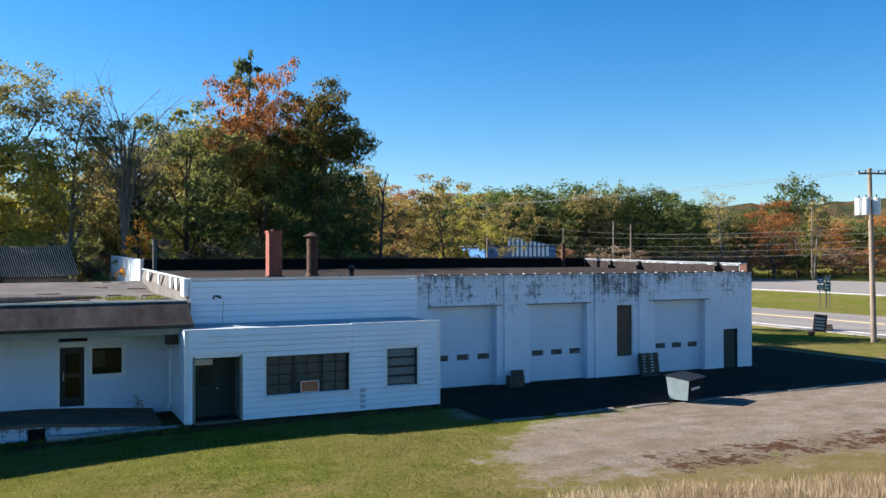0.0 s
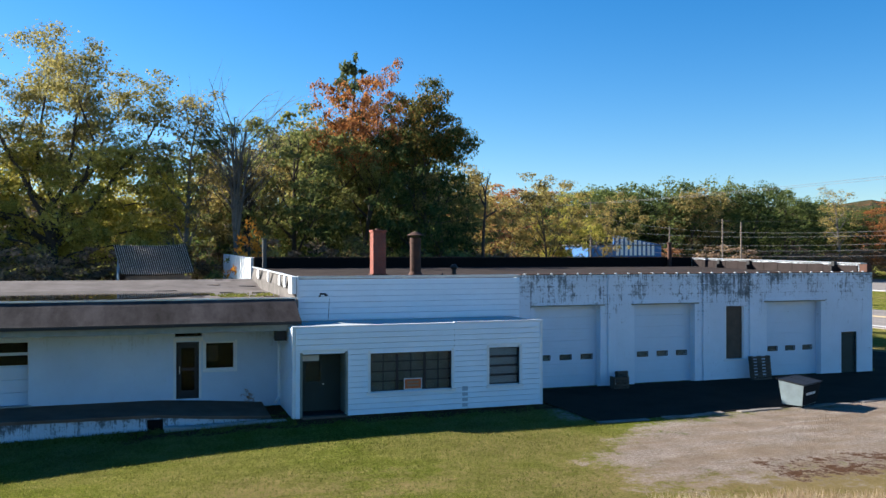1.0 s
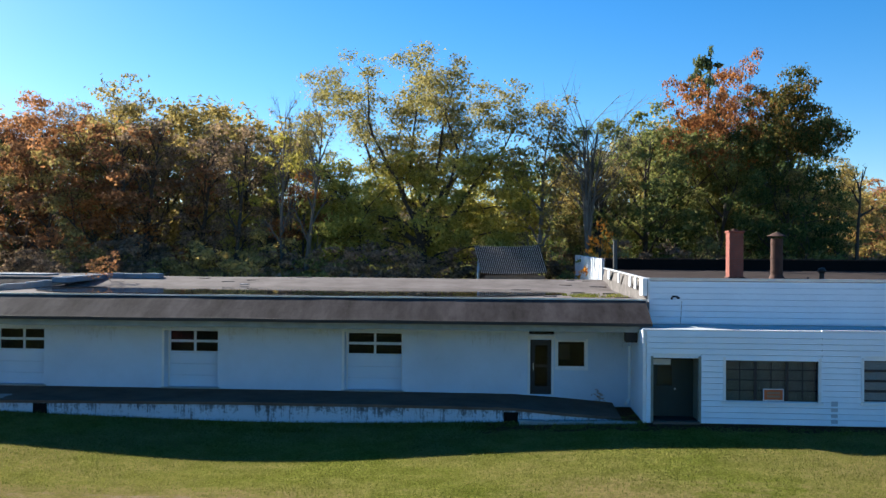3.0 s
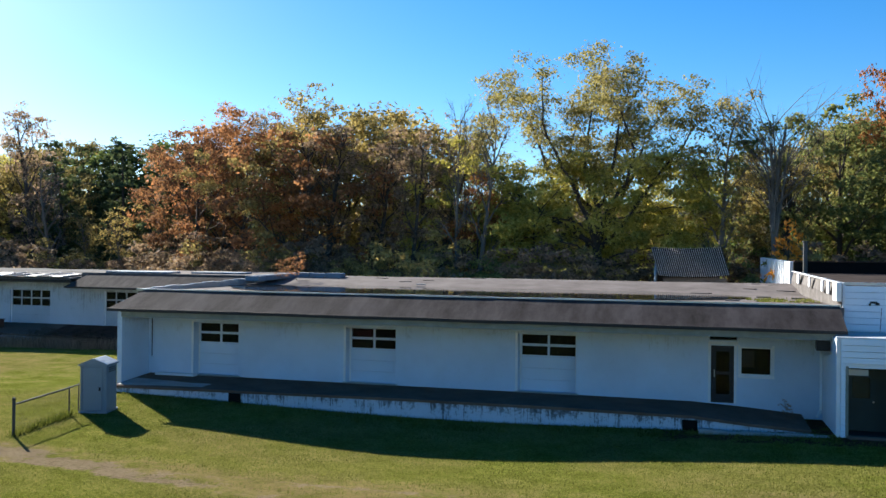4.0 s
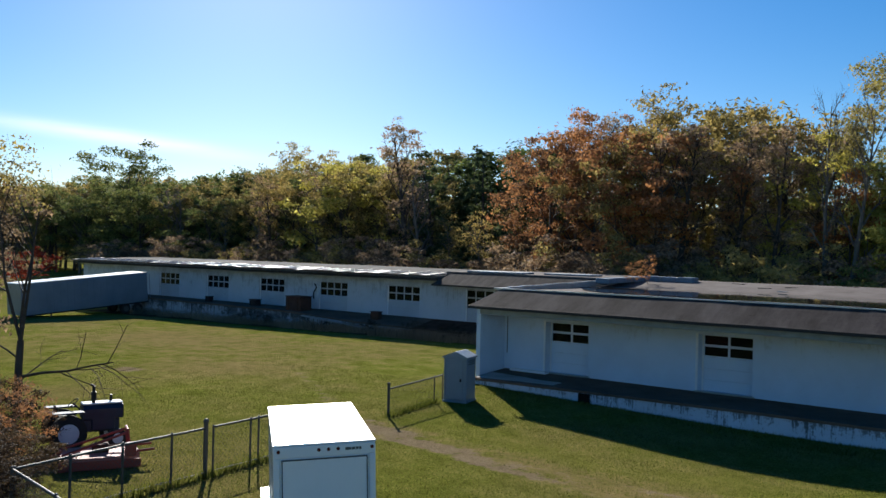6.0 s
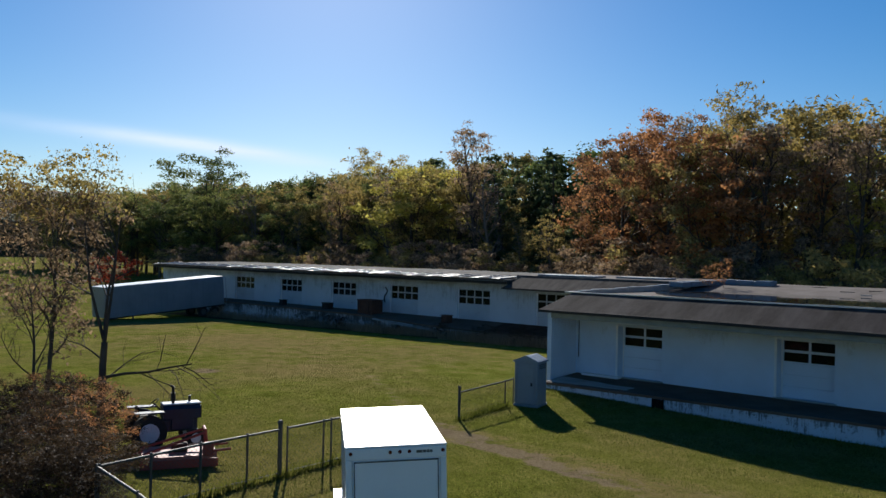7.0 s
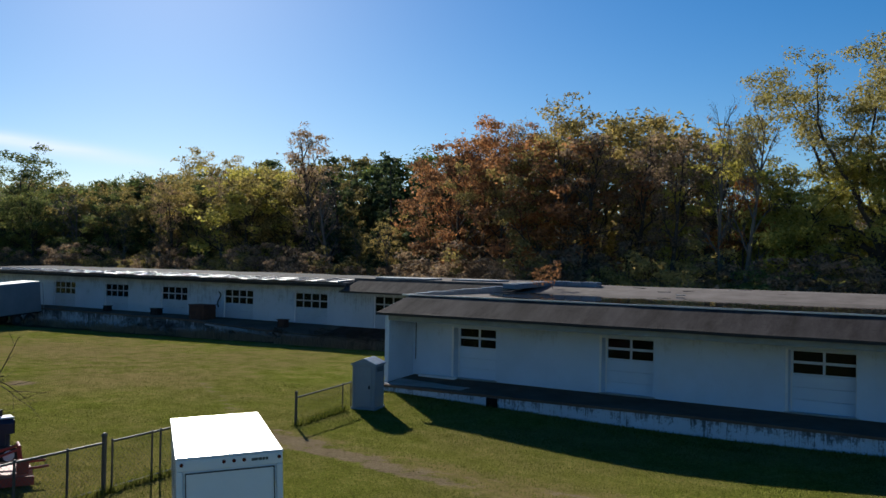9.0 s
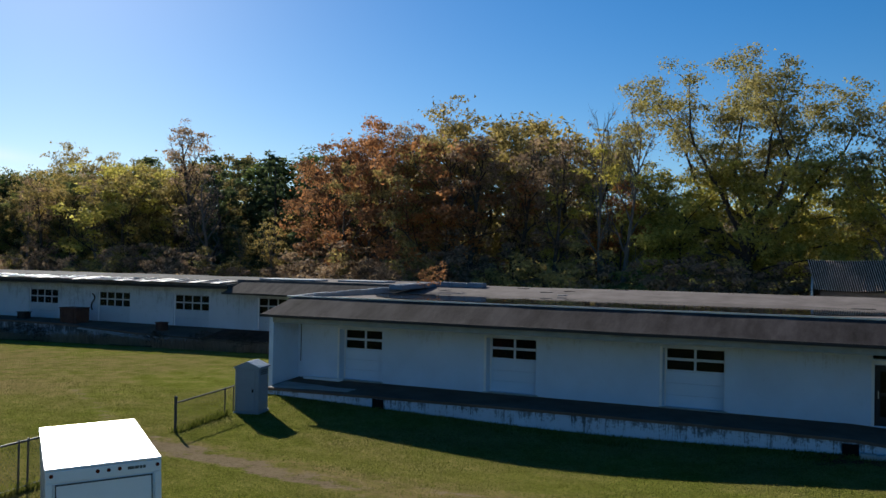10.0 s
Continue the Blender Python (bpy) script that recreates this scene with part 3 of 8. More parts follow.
def build_hill():
    """Wooded ridges all along the horizon."""
    verts, faces = [], []
    az = [radians(-78 + 156 * k / 320) for k in range(321)]
    prof = ((430, -1.0), (520, 0.42), (600, 0.8), (680, 1.0), (800, 0.9), (1000, -0.5))
    for a in az:
        top = 44 + 9 * noise.noise((a * 2.3, 0.0, 1.0)) + 4 * noise.noise((a * 9, 0.0, 2.0)) + 1.6 * noise.noise((a * 60, 0.0, 3.0)) + 1.2 * noise.noise((a * 140, 0.0, 5.0))
        for r, h in prof:
            verts.append((r * math.sin(a), r * math.cos(a), top * h + 1.5 * noise.noise((a * 90, r * 0.03, 4.0))))
    n = len(prof)
    for i in range(len(az) - 1):
        for k in range(n - 1):
            faces.append((i * n + k, (i + 1) * n + k, (i + 1) * n + k + 1, i * n + k + 1))
    ob = mesh_from("backdrop", verts, faces, "hill")
    return tagged(ob, "distant wooded ridge in autumn colours", "hill", kind="structure")


build_hill()

bm = bmesh.new()
n_ap = 40
front = []
back = []
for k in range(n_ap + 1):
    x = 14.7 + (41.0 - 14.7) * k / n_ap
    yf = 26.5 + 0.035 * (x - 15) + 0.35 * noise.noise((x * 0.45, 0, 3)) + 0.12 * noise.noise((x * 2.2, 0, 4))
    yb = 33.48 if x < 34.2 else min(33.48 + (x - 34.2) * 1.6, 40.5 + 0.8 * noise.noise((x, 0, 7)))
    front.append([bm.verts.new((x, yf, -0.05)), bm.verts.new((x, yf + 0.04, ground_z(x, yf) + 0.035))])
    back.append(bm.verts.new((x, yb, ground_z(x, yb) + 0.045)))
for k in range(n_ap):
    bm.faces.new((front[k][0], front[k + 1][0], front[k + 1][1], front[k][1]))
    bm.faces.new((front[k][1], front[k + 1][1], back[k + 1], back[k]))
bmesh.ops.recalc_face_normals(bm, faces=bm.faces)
edge = bmesh.new()
for k in range(n_ap):
    if k % 9 in (3, 8):
        continue
    p, q = front[k][1].co, front[k + 1][1].co
    block(edge, p.x, q.x - 0.01, p.y - 0.34 + 0.1 * noise.noise((k, 1, 0)), p.y - 0.03, -0.1, p.z + 0.012 * noise.noise((k * 2.1, 0, 0)), 0.012)
tagged(part("pavement_edge", edge, "edging"), "broken worn concrete edging before the apron", "kerb", kind="structure")
# the apron's colour carries part of the garage's cast shadow
tagged(part("pavement", bm, "apron"), "worn asphalt apron before the garage, coloured near-black for its shadow", "pavement", kind="structure")

# ---- dock building: wall, openings, roof ----
YA = 33.5
A_X0, A_X1 = -22.9, 5.05
DOCK_Z = 0.42
DOCK_DOORS = [(-20.46, -18.30), (-13.36, -11.20), (-6.15, -3.88)]
A_HOLES = [(a, b, DOCK_Z, 2.70) for a, b in DOCK_DOORS] + [(1.08, 1.92, DOCK_Z, 2.52), (1.03, 2.0, 2.72, 2.88), (2.10, 3.20, 1.46, 2.50)]
pierced_wall("wall_dock_front", A_X0, A_X1, -0.6, 3.45, YA, YA + 0.55, A_HOLES, "block", "white painted block wall of the loading dock building")
tagged(box("wall_dock_side", A_X0, A_X0 + 0.25, YA + 0.554, 48.0, -0.6, 3.95, "block"), "white painted block side wall", "wall", kind="structure")
tagged(box("wall_dock_back", A_X0 + 0.254, 5.5, 47.75, 48.0, -0.6, 3.95, "block"), "white painted block back wall", "wall", kind="structure")
tagged(box("floor_dock", A_X0 + 0.254, 5.5, YA + 0.554, 47.74, -0.1, DOCK_Z - 0.02, "interior"), "floor inside, coloured near-black for the unlit room", "floor", kind="structure")

# projecting end wall that carries the roof overhang
tagged(box("wall_dock_wing", A_X0, A_X0 + 0.22, 31.55, YA - 0.004, 0.1, 3.32, "block"), "white painted end wall under the roof overhang", "wall", kind="structure")

# loading platform with a ramp at its office end
bm = bmesh.new()
plan = [(-22.6, 30.95, 0.24), (-20.0, 30.7, 0.30), (-16.5, 30.6, 0.36), (-10, 30.6, 0.42), (-4, 30.6, 0.43), (0.4, 30.6, 0.40), (2.2, 30.75, 0.22), (4.2, 31.0, 0.06)]
rows = []
for x, y, z in plan:
    rows.append([bm.verts.new(p) for p in ((x, y, -1.0), (x, y, z - 0.10), (x, y - 0.05, z - 0.10), (x, y - 0.05, z), (x, YA - 0.003, max(z, DOCK_Z if x < 2 else z + 0.1)), (x, YA - 0.003, -1.0))])
for p, q in zip(rows, rows[1:]):
    for i in range(5):
        f = bm.faces.new((p[i], q[i], q[i + 1], p[i + 1]))
        f.material_index = 1 if i == 0 else 0
bm.faces.new(rows[0])
bm.faces.new(rows[-1][::-1])
bmesh.ops.recalc_face_normals(bm, faces=bm.faces)
dock = part("loading_dock", bm, "concrete")
dock.data.materials.append(M["dockface"])
tagged(dock, "long concrete loading platform with a streaked white face", "platform", kind="structure")
# thin pale layer on the platform's end paints the light on its top
bm = bmesh.new()
patch = []
for k in range(9):
    x = -22.5 + k * 0.5
    zf = 0.24 + 0.06 * (x + 22.6) / 2.6
    row = []
    for y in (31.02, 31.7 + 0.12 * noise.noise((x, 0, 2)), 32.35 - 0.10 * k + 0.1 * noise.noise((x, 1, 2))):
        z = zf + (DOCK_Z - zf) * (y - 30.9) / (YA - 30.9)
        row.append((bm.verts.new((x, y, z + 0.018)), bm.verts.new((x, y, z - 0.05))))
    patch.append(row)
for p, q in zip(patch, patch[1:]):
    for i in range(2):
        bm.faces.new((p[i][0], q[i][0], q[i + 1][0], p[i + 1][0]))
    bm.faces.new((p[0][1], q[0][1], q[0][0], p[0][0]))
    bm.faces.new((p[2][0], q[2][0], q[2][1], p[2][1]))
bmesh.ops.recalc_face_normals(bm, faces=bm.faces)
tagged(part("dock_slab", bm, "steps"), "concrete slab at the platform's end, coloured pale for its lit top", "slab", kind="structure")
tagged(box("dock_kerb", -22.1, -20.2, YA - 0.42, YA - 0.06, DOCK_Z - 0.02, DOCK_Z + 0.07, "white", None, "", 0.015), "white painted kerb board at the foot of the wall", "kerb", kind="structure")
# solid black blocks, their colour stands for the dark inside the drains
for x in (0.32, -16.85):
    tagged(box("dock_drain", x - 0.25, x + 0.25, 30.54, 30.70, -0.12, 0.24, "tar", None, "", 0.01), "black square block in the dock face for a drain opening's darkness", "drain", kind="structure")
bm = bmesh.new()
for k in range(9):
    x = 0.6 + k * 0.45
    block(bm, x, x + 0.46, 30.1 + 0.02 * k, 30.42 + 0.02 * k, -0.6, 0.02 + 0.05 * noise.noise((x, 0, 0)), 0.02)
tagged(part("ramp_kerb", bm, "steps"), "low pale concrete kerb beside the ramp", "kerb", kind="structure")

# flat roof of the dock building, ponding along its front edge
bm = bmesh.new()
ys_roof = ((32.95, 4.05), (35.2, 4.03), (39.5, 4.02), (43.6, 4.03), (45.0, 4.17), (46.5, 4.33), (48.0, 4.44))
grid = []
for k in range(41):
    x = A_X0 + (5.5 - A_X0) * k / 40
    grid.append([bm.verts.new((x, y, z + 0.03 * noise.noise((x * 0.3, y * 0.3, 0)))) for y, z in ys_roof])
for p, q in zip(grid, grid[1:]):
    for i in range(len(ys_roof) - 1):
        bm.faces.new((p[i], q[i], q[i + 1], p[i + 1]))
ret = bmesh.ops.extrude_face_region(bm, geom=list(bm.faces))
bmesh.ops.translate(bm, vec=(0, 0, -0.3), verts=[v for v in ret["geom"] if isinstance(v, bmesh.types.BMVert)])
bmesh.ops.recalc_face_normals(bm, faces=bm.faces)
tagged(part("roof_dock", bm, "rolledroof"), "flat grey roll-roofing with debris", "roof", kind="structure")
bm = bmesh.new()
ring = []
for k in range(64):
    a = 2 * math.pi * k / 64
    px = -9.4 + 12.2 * math.copysign(abs(math.cos(a)) ** 0.6, math.cos(a))
    py = 39.3 + (4.3 + 0.8 * noise.noise((px * 0.25, 0, 9)) + 0.4 * noise.noise((px * 0.9, 1, 9))) * math.sin(a)
    ring.append(bm.verts.new((px, max(py, 33.25), 4.075)))
f = bm.faces.new(ring)
r = bmesh.ops.extrude_face_region(bm, geom=[f])
bmesh.ops.translate(bm, vec=(0, 0, -0.02), verts=[v for v in r["geom"] if isinstance(v, bmesh.types.BMVert)])
bmesh.ops.recalc_face_normals(bm, faces=bm.faces)
tagged(part("roof_water", bm, "water"), "shallow rainwater standing on the flat roof", "puddle", kind="structure")
profile("roof_curb_front", [(32.90, 4.06), (32.90, 4.15), (33.06, 4.15), (33.06, 3.95)], A_X0 - 0.05, 5.4, "metaledge", steps=60, wobble=0.02)
tagged(bpy.data.objects["roof_curb_front"], "bent metal roof edge strip", "trim", kind="structure")
bm = bmesh.new()
for k in range(14):
    y0, y1 = 33.0 + k * 1.05, 33.0 + (k + 1) * 1.05 - 0.01
    z = 4.14 + 0.022 * (y0 - 33)
    block(bm, A_X0 - 0.08, A_X0 + 0.14, y0, y1, z - 0.28, z + 0.015 * (k % 3), 0.01)
tagged(part("roof_curb_side", bm, "metaledge"), "weathered metal roof edge along the side", "trim", kind="structure")
for x0, x1, dz in ((-18.5, -16.0, 0.03), (-11.8, -7.2, 0.05), (-2.0, 1.6, 0.03)):
    tagged(box("roof_edge_strip", x0, x1, 32.905, 33.04, 4.154, 4.158 + dz * 0.1, "flashing", None, "", 0.006), "loose metal edge strip lifted from the roof", "strip", kind="structure")


def mansard(name, x0, x1, y_low, z_low, y_top, z_top, hip_left, label):
    """A shingled skirt roof: courses of shingles, a dark edge board and a soffit."""
    roof = thing(name, (x0, y_low, z_low), label, "roof", kind="structure")
    courses = 7
    nrm = Vector((0, -(z_top - z_low), (y_top - y_low))).normalized()
    for c in range(courses):
        t0, t1 = c / courses, (c + 1) / courses
        ya, za = y_low + (y_top - y_low) * t0, z_low + (z_top - z_low) * t0
        yb, zb = y_low + (y_top - y_low) * t1, z_low + (z_top - z_low) * t1
        bm = bmesh.new()
        xa = x0 + hip_left * t0
        steps = int((x1 - xa) / 1.0)
        prev = None
        for k in range(steps + 1):
            x = xa + (x1 - xa) * k / steps
            j = 0.0022 + 0.0012 * noise.noise((x * 0.9, c * 2.3, 0))
            cur = [bm.verts.new(p) for p in ((x, ya, za), (x, ya + nrm.y * j, za + nrm.z * j), (x + (hip_left / courses if k == 0 else 0), yb + nrm.y * 0.001, zb + nrm.z * 0.001))]
            if prev:
                bm.faces.new((prev[0], cur[0], cur[1], prev[1]))
                bm.faces.new((prev[1], cur[1], cur[2], prev[2]))
            prev = cur
        part("shingle_course", bm, "shingle", roof)
    bm = bmesh.new()
    e = 0.012
    v = [bm.verts.new(p) for p in ((x0, y_low, z_low - e), (x1, y_low, z_low - e), (x1, y_top, z_top - e), (x0 + hip_left, y_top, z_top - e),
                                   (x0, y_top + 0.05, z_low - e), (x1, y_top + 0.05, z_low - e))]
    for q in ((0, 1, 2, 3), (0, 3, 4), (1, 5, 2), (4, 5, 1, 0)[::-1], (3, 2, 5, 4)):
        bm.faces.new([v[i] for i in q])
    bmesh.ops.recalc_face_normals(bm, faces=bm.faces)
    part("deck", bm, "shingle", roof)
    profile("edge_board", [(y_low - 0.03, z_low - 0.11), (y_low - 0.03, z_low + 0.01), (y_low + 0.03, z_low + 0.01), (y_low + 0.03, z_low - 0.11)], x0 - 0.02, x1, "fasciaboard", roof, "dark weathered edge board", 30, 0.02)
    return roof


mansard("roof_skirt_dock", A_X0 - 0.35, 5.35, 31.35, 3.36, 32.95, 4.12, 0.75, "brown shingled skirt roof over the loading dock")
tagged(box("soffit_dock", A_X0 + 0.25, 5.0, 31.45, YA - 0.01, 3.20, 3.24, "soffit"), "pale boarded soffit under the overhang", "soffit", kind="structure")
profile("soffit_trim", [(31.50, 3.02), (31.50, 3.20), (31.58, 3.20), (31.58, 3.02)], A_X0 + 0.22, 5.0, "soffit", steps=20, wobble=0.02)
tagged(bpy.data.objects["soffit_trim"], "pale green-grey beam under the eave", "trim", kind="structure")

t = thing("conduit_run", (-20, YA - 0.05, 3.0), "dark pipe run under the eave of the dock", "pipe")
rod("pipe", (-22.5, YA - 0.05, 2.98), (-21.5, YA - 0.05, 2.95), 0.035, "rust", t)
rod("pipe", (-21.0, YA - 0.05, 2.93), (-16.2, YA - 0.05, 2.96), 0.028, "rust", t)
rod("drop", (-22.5, YA - 0.05, 2.98), (-22.5, YA - 0.05, 1.15), 0.018, "blackmetal", t)

# ---- garage building: front wall, parapets, roof ----
B_X0, B_X1, B_Y1 = 5.60, 33.9, 48.0
SHOP_DOORS = [(15.62, 18.78), (20.48, 23.62), (27.58, 30.76)]
B_HOLES = [(a, b, -0.02, 3.55) for a, b in SHOP_DOORS] + [(25.28, 26.30, 0.95, 3.40), (31.98, 32.94, -0.02, 2.02)]
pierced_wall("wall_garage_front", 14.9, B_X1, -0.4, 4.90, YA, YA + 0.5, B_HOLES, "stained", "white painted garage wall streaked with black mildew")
tagged(box("wall_garage_left_front", B_X0, 14.896, YA + 0.02, YA + 0.3, -0.4, 4.80, "block"), "white wall behind the clapboards", "wall", kind="structure")
bm = bmesh.new()
ends = ((YA + 0.51, 5.30), (B_Y1, 5.52))
v = [bm.verts.new((x, y, z)) for y, top in ends for x, z in ((B_X1 - 0.3, -0.4), (B_X1, -0.4), (B_X1, top), (B_X1 - 0.3, top))]
for q in ((0, 1, 2, 3), (7, 6, 5, 4), (0, 4, 5, 1), (1, 5, 6, 2), (2, 6, 7, 3), (3, 7, 4, 0)):
    bm.faces.new([v[i] for i in q])
bmesh.ops.recalc_face_normals(bm, faces=bm.faces)
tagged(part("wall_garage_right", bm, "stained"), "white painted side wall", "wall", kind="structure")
bm = bmesh.new()
for k in range(12):
    y0, y1 = YA + 0.6 + k * 1.15, YA + 0.6 + (k + 1) * 1.15 - 0.012
    z = 5.29 + 0.22 * (k * 1.15) / 14
    block(bm, B_X1 - 0.345, B_X1 - 0.303, y0, y1, 4.7, z - 0.05 + 0.012 * (k % 3), 0.008)
tagged(part("parapet_lining", bm, "lining"), "faded pinkish-grey membrane lining of the side parapet", "parapet", kind="structure")
tagged(box("parapet_end", B_X1 - 0.3, B_X1, YA + 0.02, YA + 0.505, 4.905, 5.31, "rust", None, "", 0.01), "rusty metal corner of the side parapet", "parapet", kind="structure")
tagged(box("wall_garage_back", B_X0, B_X1, B_Y1 + 0.004, B_Y1 + 0.3, -0.4, 5.58, "tar"), "back wall with a tarred black inner parapet face", "wall", kind="structure")
bm = bmesh.new()
for k in range(28):
    x = B_X0 + k * (B_X1 - B_X0) / 28
    block(bm, x, x + 0.98, B_Y1 - 0.05, B_Y1 + 0.35, 5.584, 5.64 + 0.02 * noise.noise((x, 0, 0)), 0.012)
tagged(part("coping_back", bm, "rust"), "rusty metal coping on the back parapet", "coping", kind="structure")
# left parapet seen from the dock roof: a tall rear length and a torn, falling front length
side = [(33.55 + 0.75 * k, 4.86 + 0.011 * k + 0.035 * noise.noise((k * 0.8, 0, 4))) for k in range(20)]


def parapet_run(name, rows_yz, material, label):
    bm = bmesh.new()
    rows = []
    for y, z in rows_yz:
        o = 0.06 * noise.noise((y, 2, 0))
        rows.append([bm.verts.new(p) for p in ((B_X0 - 0.10 + o, y, -0.4), (B_X0 - 0.14 + o, y, z - 0.45), (B_X0 - 0.03 + o, y, z), (B_X0 + 0.22, y, z), (B_X0 + 0.26, y, -0.4))])
    for p, q in zip(rows, rows[1:]):
        for i in range(4):
            bm.faces.new((p[i], q[i], q[i + 1], p[i + 1]))
    bm.faces.new(rows[0])
    bm.faces.new(rows[-1][::-1])
    bmesh.ops.recalc_face_normals(bm, faces=bm.faces)
    return tagged(part(name, bm, material), label, "parapet", kind="structure")


parapet_run("parapet_left", side, "membrane", "torn grey-white membrane on the low parapet between the roofs")
for k in (1, 2, 5, 8):
    y = 34.2 + k * 1.22 + 0.3 * noise.noise((k * 1.7, 0, 0))
    w = 0.35 + 0.5 * abs(noise.noise((k * 2.3, 1, 0)))
    z = 4.84 + 0.014 * (y - 33.5)
    bm = bmesh.new()
    block(bm, B_X0 - 0.26, B_X0 - 0.20, y, y + w, z - 0.42 - 0.2 * noise.noise((k, 5, 0)), z + 0.03, 0.012)
    tagged(part("membrane_flap", bm, "white"), "loose white membrane flap on the low parapet", "flap", kind="structure")
bm = bmesh.new()
for k in range(15):
    y, z = 33.6 + k * 0.95, 4.875 + 0.0135 * k
    block(bm, B_X0 - 0.15, B_X0 + 0.0, y, y + 0.94, z, z + 0.045 + 0.02 * noise.noise((k * 1.3, 0, 0)), 0.01)
block(bm, B_X0 - 0.30, B_X0 - 0.12, 33.3, 34.1, 4.25, 4.92, 0.02)
tagged(part("parapet_cap", bm, "white"), "white peeling cap strip on the low parapet", "coping", kind="structure")
bm = bmesh.new()
for k in range(36):
    y = 48.32 + k * 0.5
    z = 5.58 + 0.012 * (y - 48)
    block(bm, B_X0 - 0.16 + 0.05 * (k % 2), B_X0 + 0.16, y, y + 0.5, -0.4, z, 0.015)
tagged(part("parapet_rear", bm, "white"), "pale ribbed sheet wall behind the garage", "parapet", kind="structure")
# debris strewn on the dock roof
rng = random.Random(21)
for k in range(22):
    x, y = rng.uniform(-22, 5), rng.uniform(44.6, 47.8)
    if k < 9:
        x, y = rng.uniform(0.5, 5.0), rng.uniform(35, 46)
    zr = 4.17 + (y - 45.0) * 0.09 if y > 44.6 else 4.04
    bm = bmesh.new()
    block(bm, -rng.uniform(0.1, 0.5), rng.uniform(0.1, 0.5), -0.10, rng.uniform(0.1, 0.25), -0.06, rng.uniform(0.01, 0.05), 0.01, Matrix.Translation((x, y, zr)) @ Matrix.Rotation(rng.uniform(-0.4, 0.4), 4, 'Z'))
    tagged(part("roof_scrap", bm, rng.choice(["tar", "fasciaboard", "wood", "rolledroof", "flashing"])), "scrap of torn roofing on the flat roof", "debris", kind="structure")
bm = bmesh.new()
g = []
for k in range(33):
    x = B_X0 + 0.27 + (B_X1 - 0.31 - B_X0 - 0.27) * k / 32
    g.append([bm.verts.new((x, y, z + 0.03 * noise.noise((x * 0.5, y * 0.5, 7)))) for y, z in ((YA + 0.31, 4.78), (38, 4.84), (43, 4.93), (B_Y1, 5.02))])
for p, q in zip(g, g[1:]):
    for i in range(3):
        bm.faces.new((p[i], q[i], q[i + 1], p[i + 1]))
r = bmesh.ops.extrude_face_region(bm, geom=list(bm.faces))
bmesh.ops.translate(bm, vec=(0, 0, -0.3), verts=[v for v in r["geom"] if isinstance(v, bmesh.types.BMVert)])
bmesh.ops.recalc_face_normals(bm, faces=bm.faces)
tagged(part("roof_garage", bm, "gravelroof"), "dark gravelled flat roof", "roof", kind="structure")
tagged(box("floor_garage", B_X0 + 0.3, B_X1 - 0.31, YA + 0.31, B_Y1, -0.3, 0.03, "interior"), "floor inside, coloured near-black for the unlit room", "floor", kind="structure")
bm = bmesh.new()
for k in range(38):
    x = 14.95 + k * 0.5
    z = 4.905
    block(bm, x, x + 0.49, YA - 0.05, YA + 0.52, z, z + 0.035, 0.006)
coping = tagged(part("coping_front", bm, "rust"), "rusty drip edge with pale clips along the parapet", "coping", kind="structure")
for k in range(30):
    x = 15.1 + k * 0.625
    clip = bmesh.new()
    block(clip, x, x + 0.10, YA - 0.075, YA + 0.02, 4.90, 4.965, 0.015)
    part("clip", clip, "white", coping)
bm = bmesh.new()
for k in range(14):
    y = YA + 0.36 + k * 1.03
    z = 5.31 + 0.22 * k / 14
    block(bm, B_X1 - 0.36, B_X1 + 0.04, y, y + 1.02, z + 0.012, z + 0.06, 0.008)
tagged(part("coping_right", bm, "metaledge"), "dull metal coping on the side parapet", "coping", kind="structure")

# concrete frames round the shop doors: piers and lintels stand proud
for k, (a, b) in enumerate(SHOP_DOORS):
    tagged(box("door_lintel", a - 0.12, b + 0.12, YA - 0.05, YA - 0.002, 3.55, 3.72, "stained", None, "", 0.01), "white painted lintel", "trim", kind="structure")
    # grey-green flashing whose dark tone also draws the lintel's shadow line
    tagged(box("door_flashing", a - 0.2, b + 0.2, YA - 0.065, YA - 0.052, 3.545, 3.60, "greyframe", None, "", 0.004), "grey-green lintel flashing, dark for the shadow line under it", "trim", kind="structure")
for x in (19.30, 24.20, 26.75):
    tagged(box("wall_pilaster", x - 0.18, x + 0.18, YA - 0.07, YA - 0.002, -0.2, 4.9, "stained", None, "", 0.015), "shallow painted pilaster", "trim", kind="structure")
tagged(box("boarded_sill", 25.18, 26.40, YA - 0.06, YA + 0.1, 0.87, 0.948, "white", None, "", 0.01), "white window sill", "sill", kind="structure")

# ---- office lean-to ----
YO = 30.5
O_X0, O_X1, O_TOP = 4.90, 14.52, 3.18
OFFICE_HOLES = [(5.20, 6.80, -0.02, 2.24), (7.66, 10.84, 0.80, 2.23), (12.28, 13.61, 0.84, 2.24)]
pierced_wall("wall_office_front", O_X0, O_X1, -0.3, O_TOP - 0.03, YO, YO + 0.15, OFFICE_HOLES, "siding", "white clapboard office front")
tagged(box("wall_office_left", O_X0, O_X0 + 0.15, YO + 0.154, YA - 0.004, -0.3, O_TOP - 0.03, "siding"), "white office side wall", "wall", kind="structure")
tagged(box("wall_office_right", O_X1 - 0.15, O_X1, YO + 0.154, YA - 0.004, -0.3, O_TOP - 0.03, "siding"), "white office side wall", "wall", kind="structure")
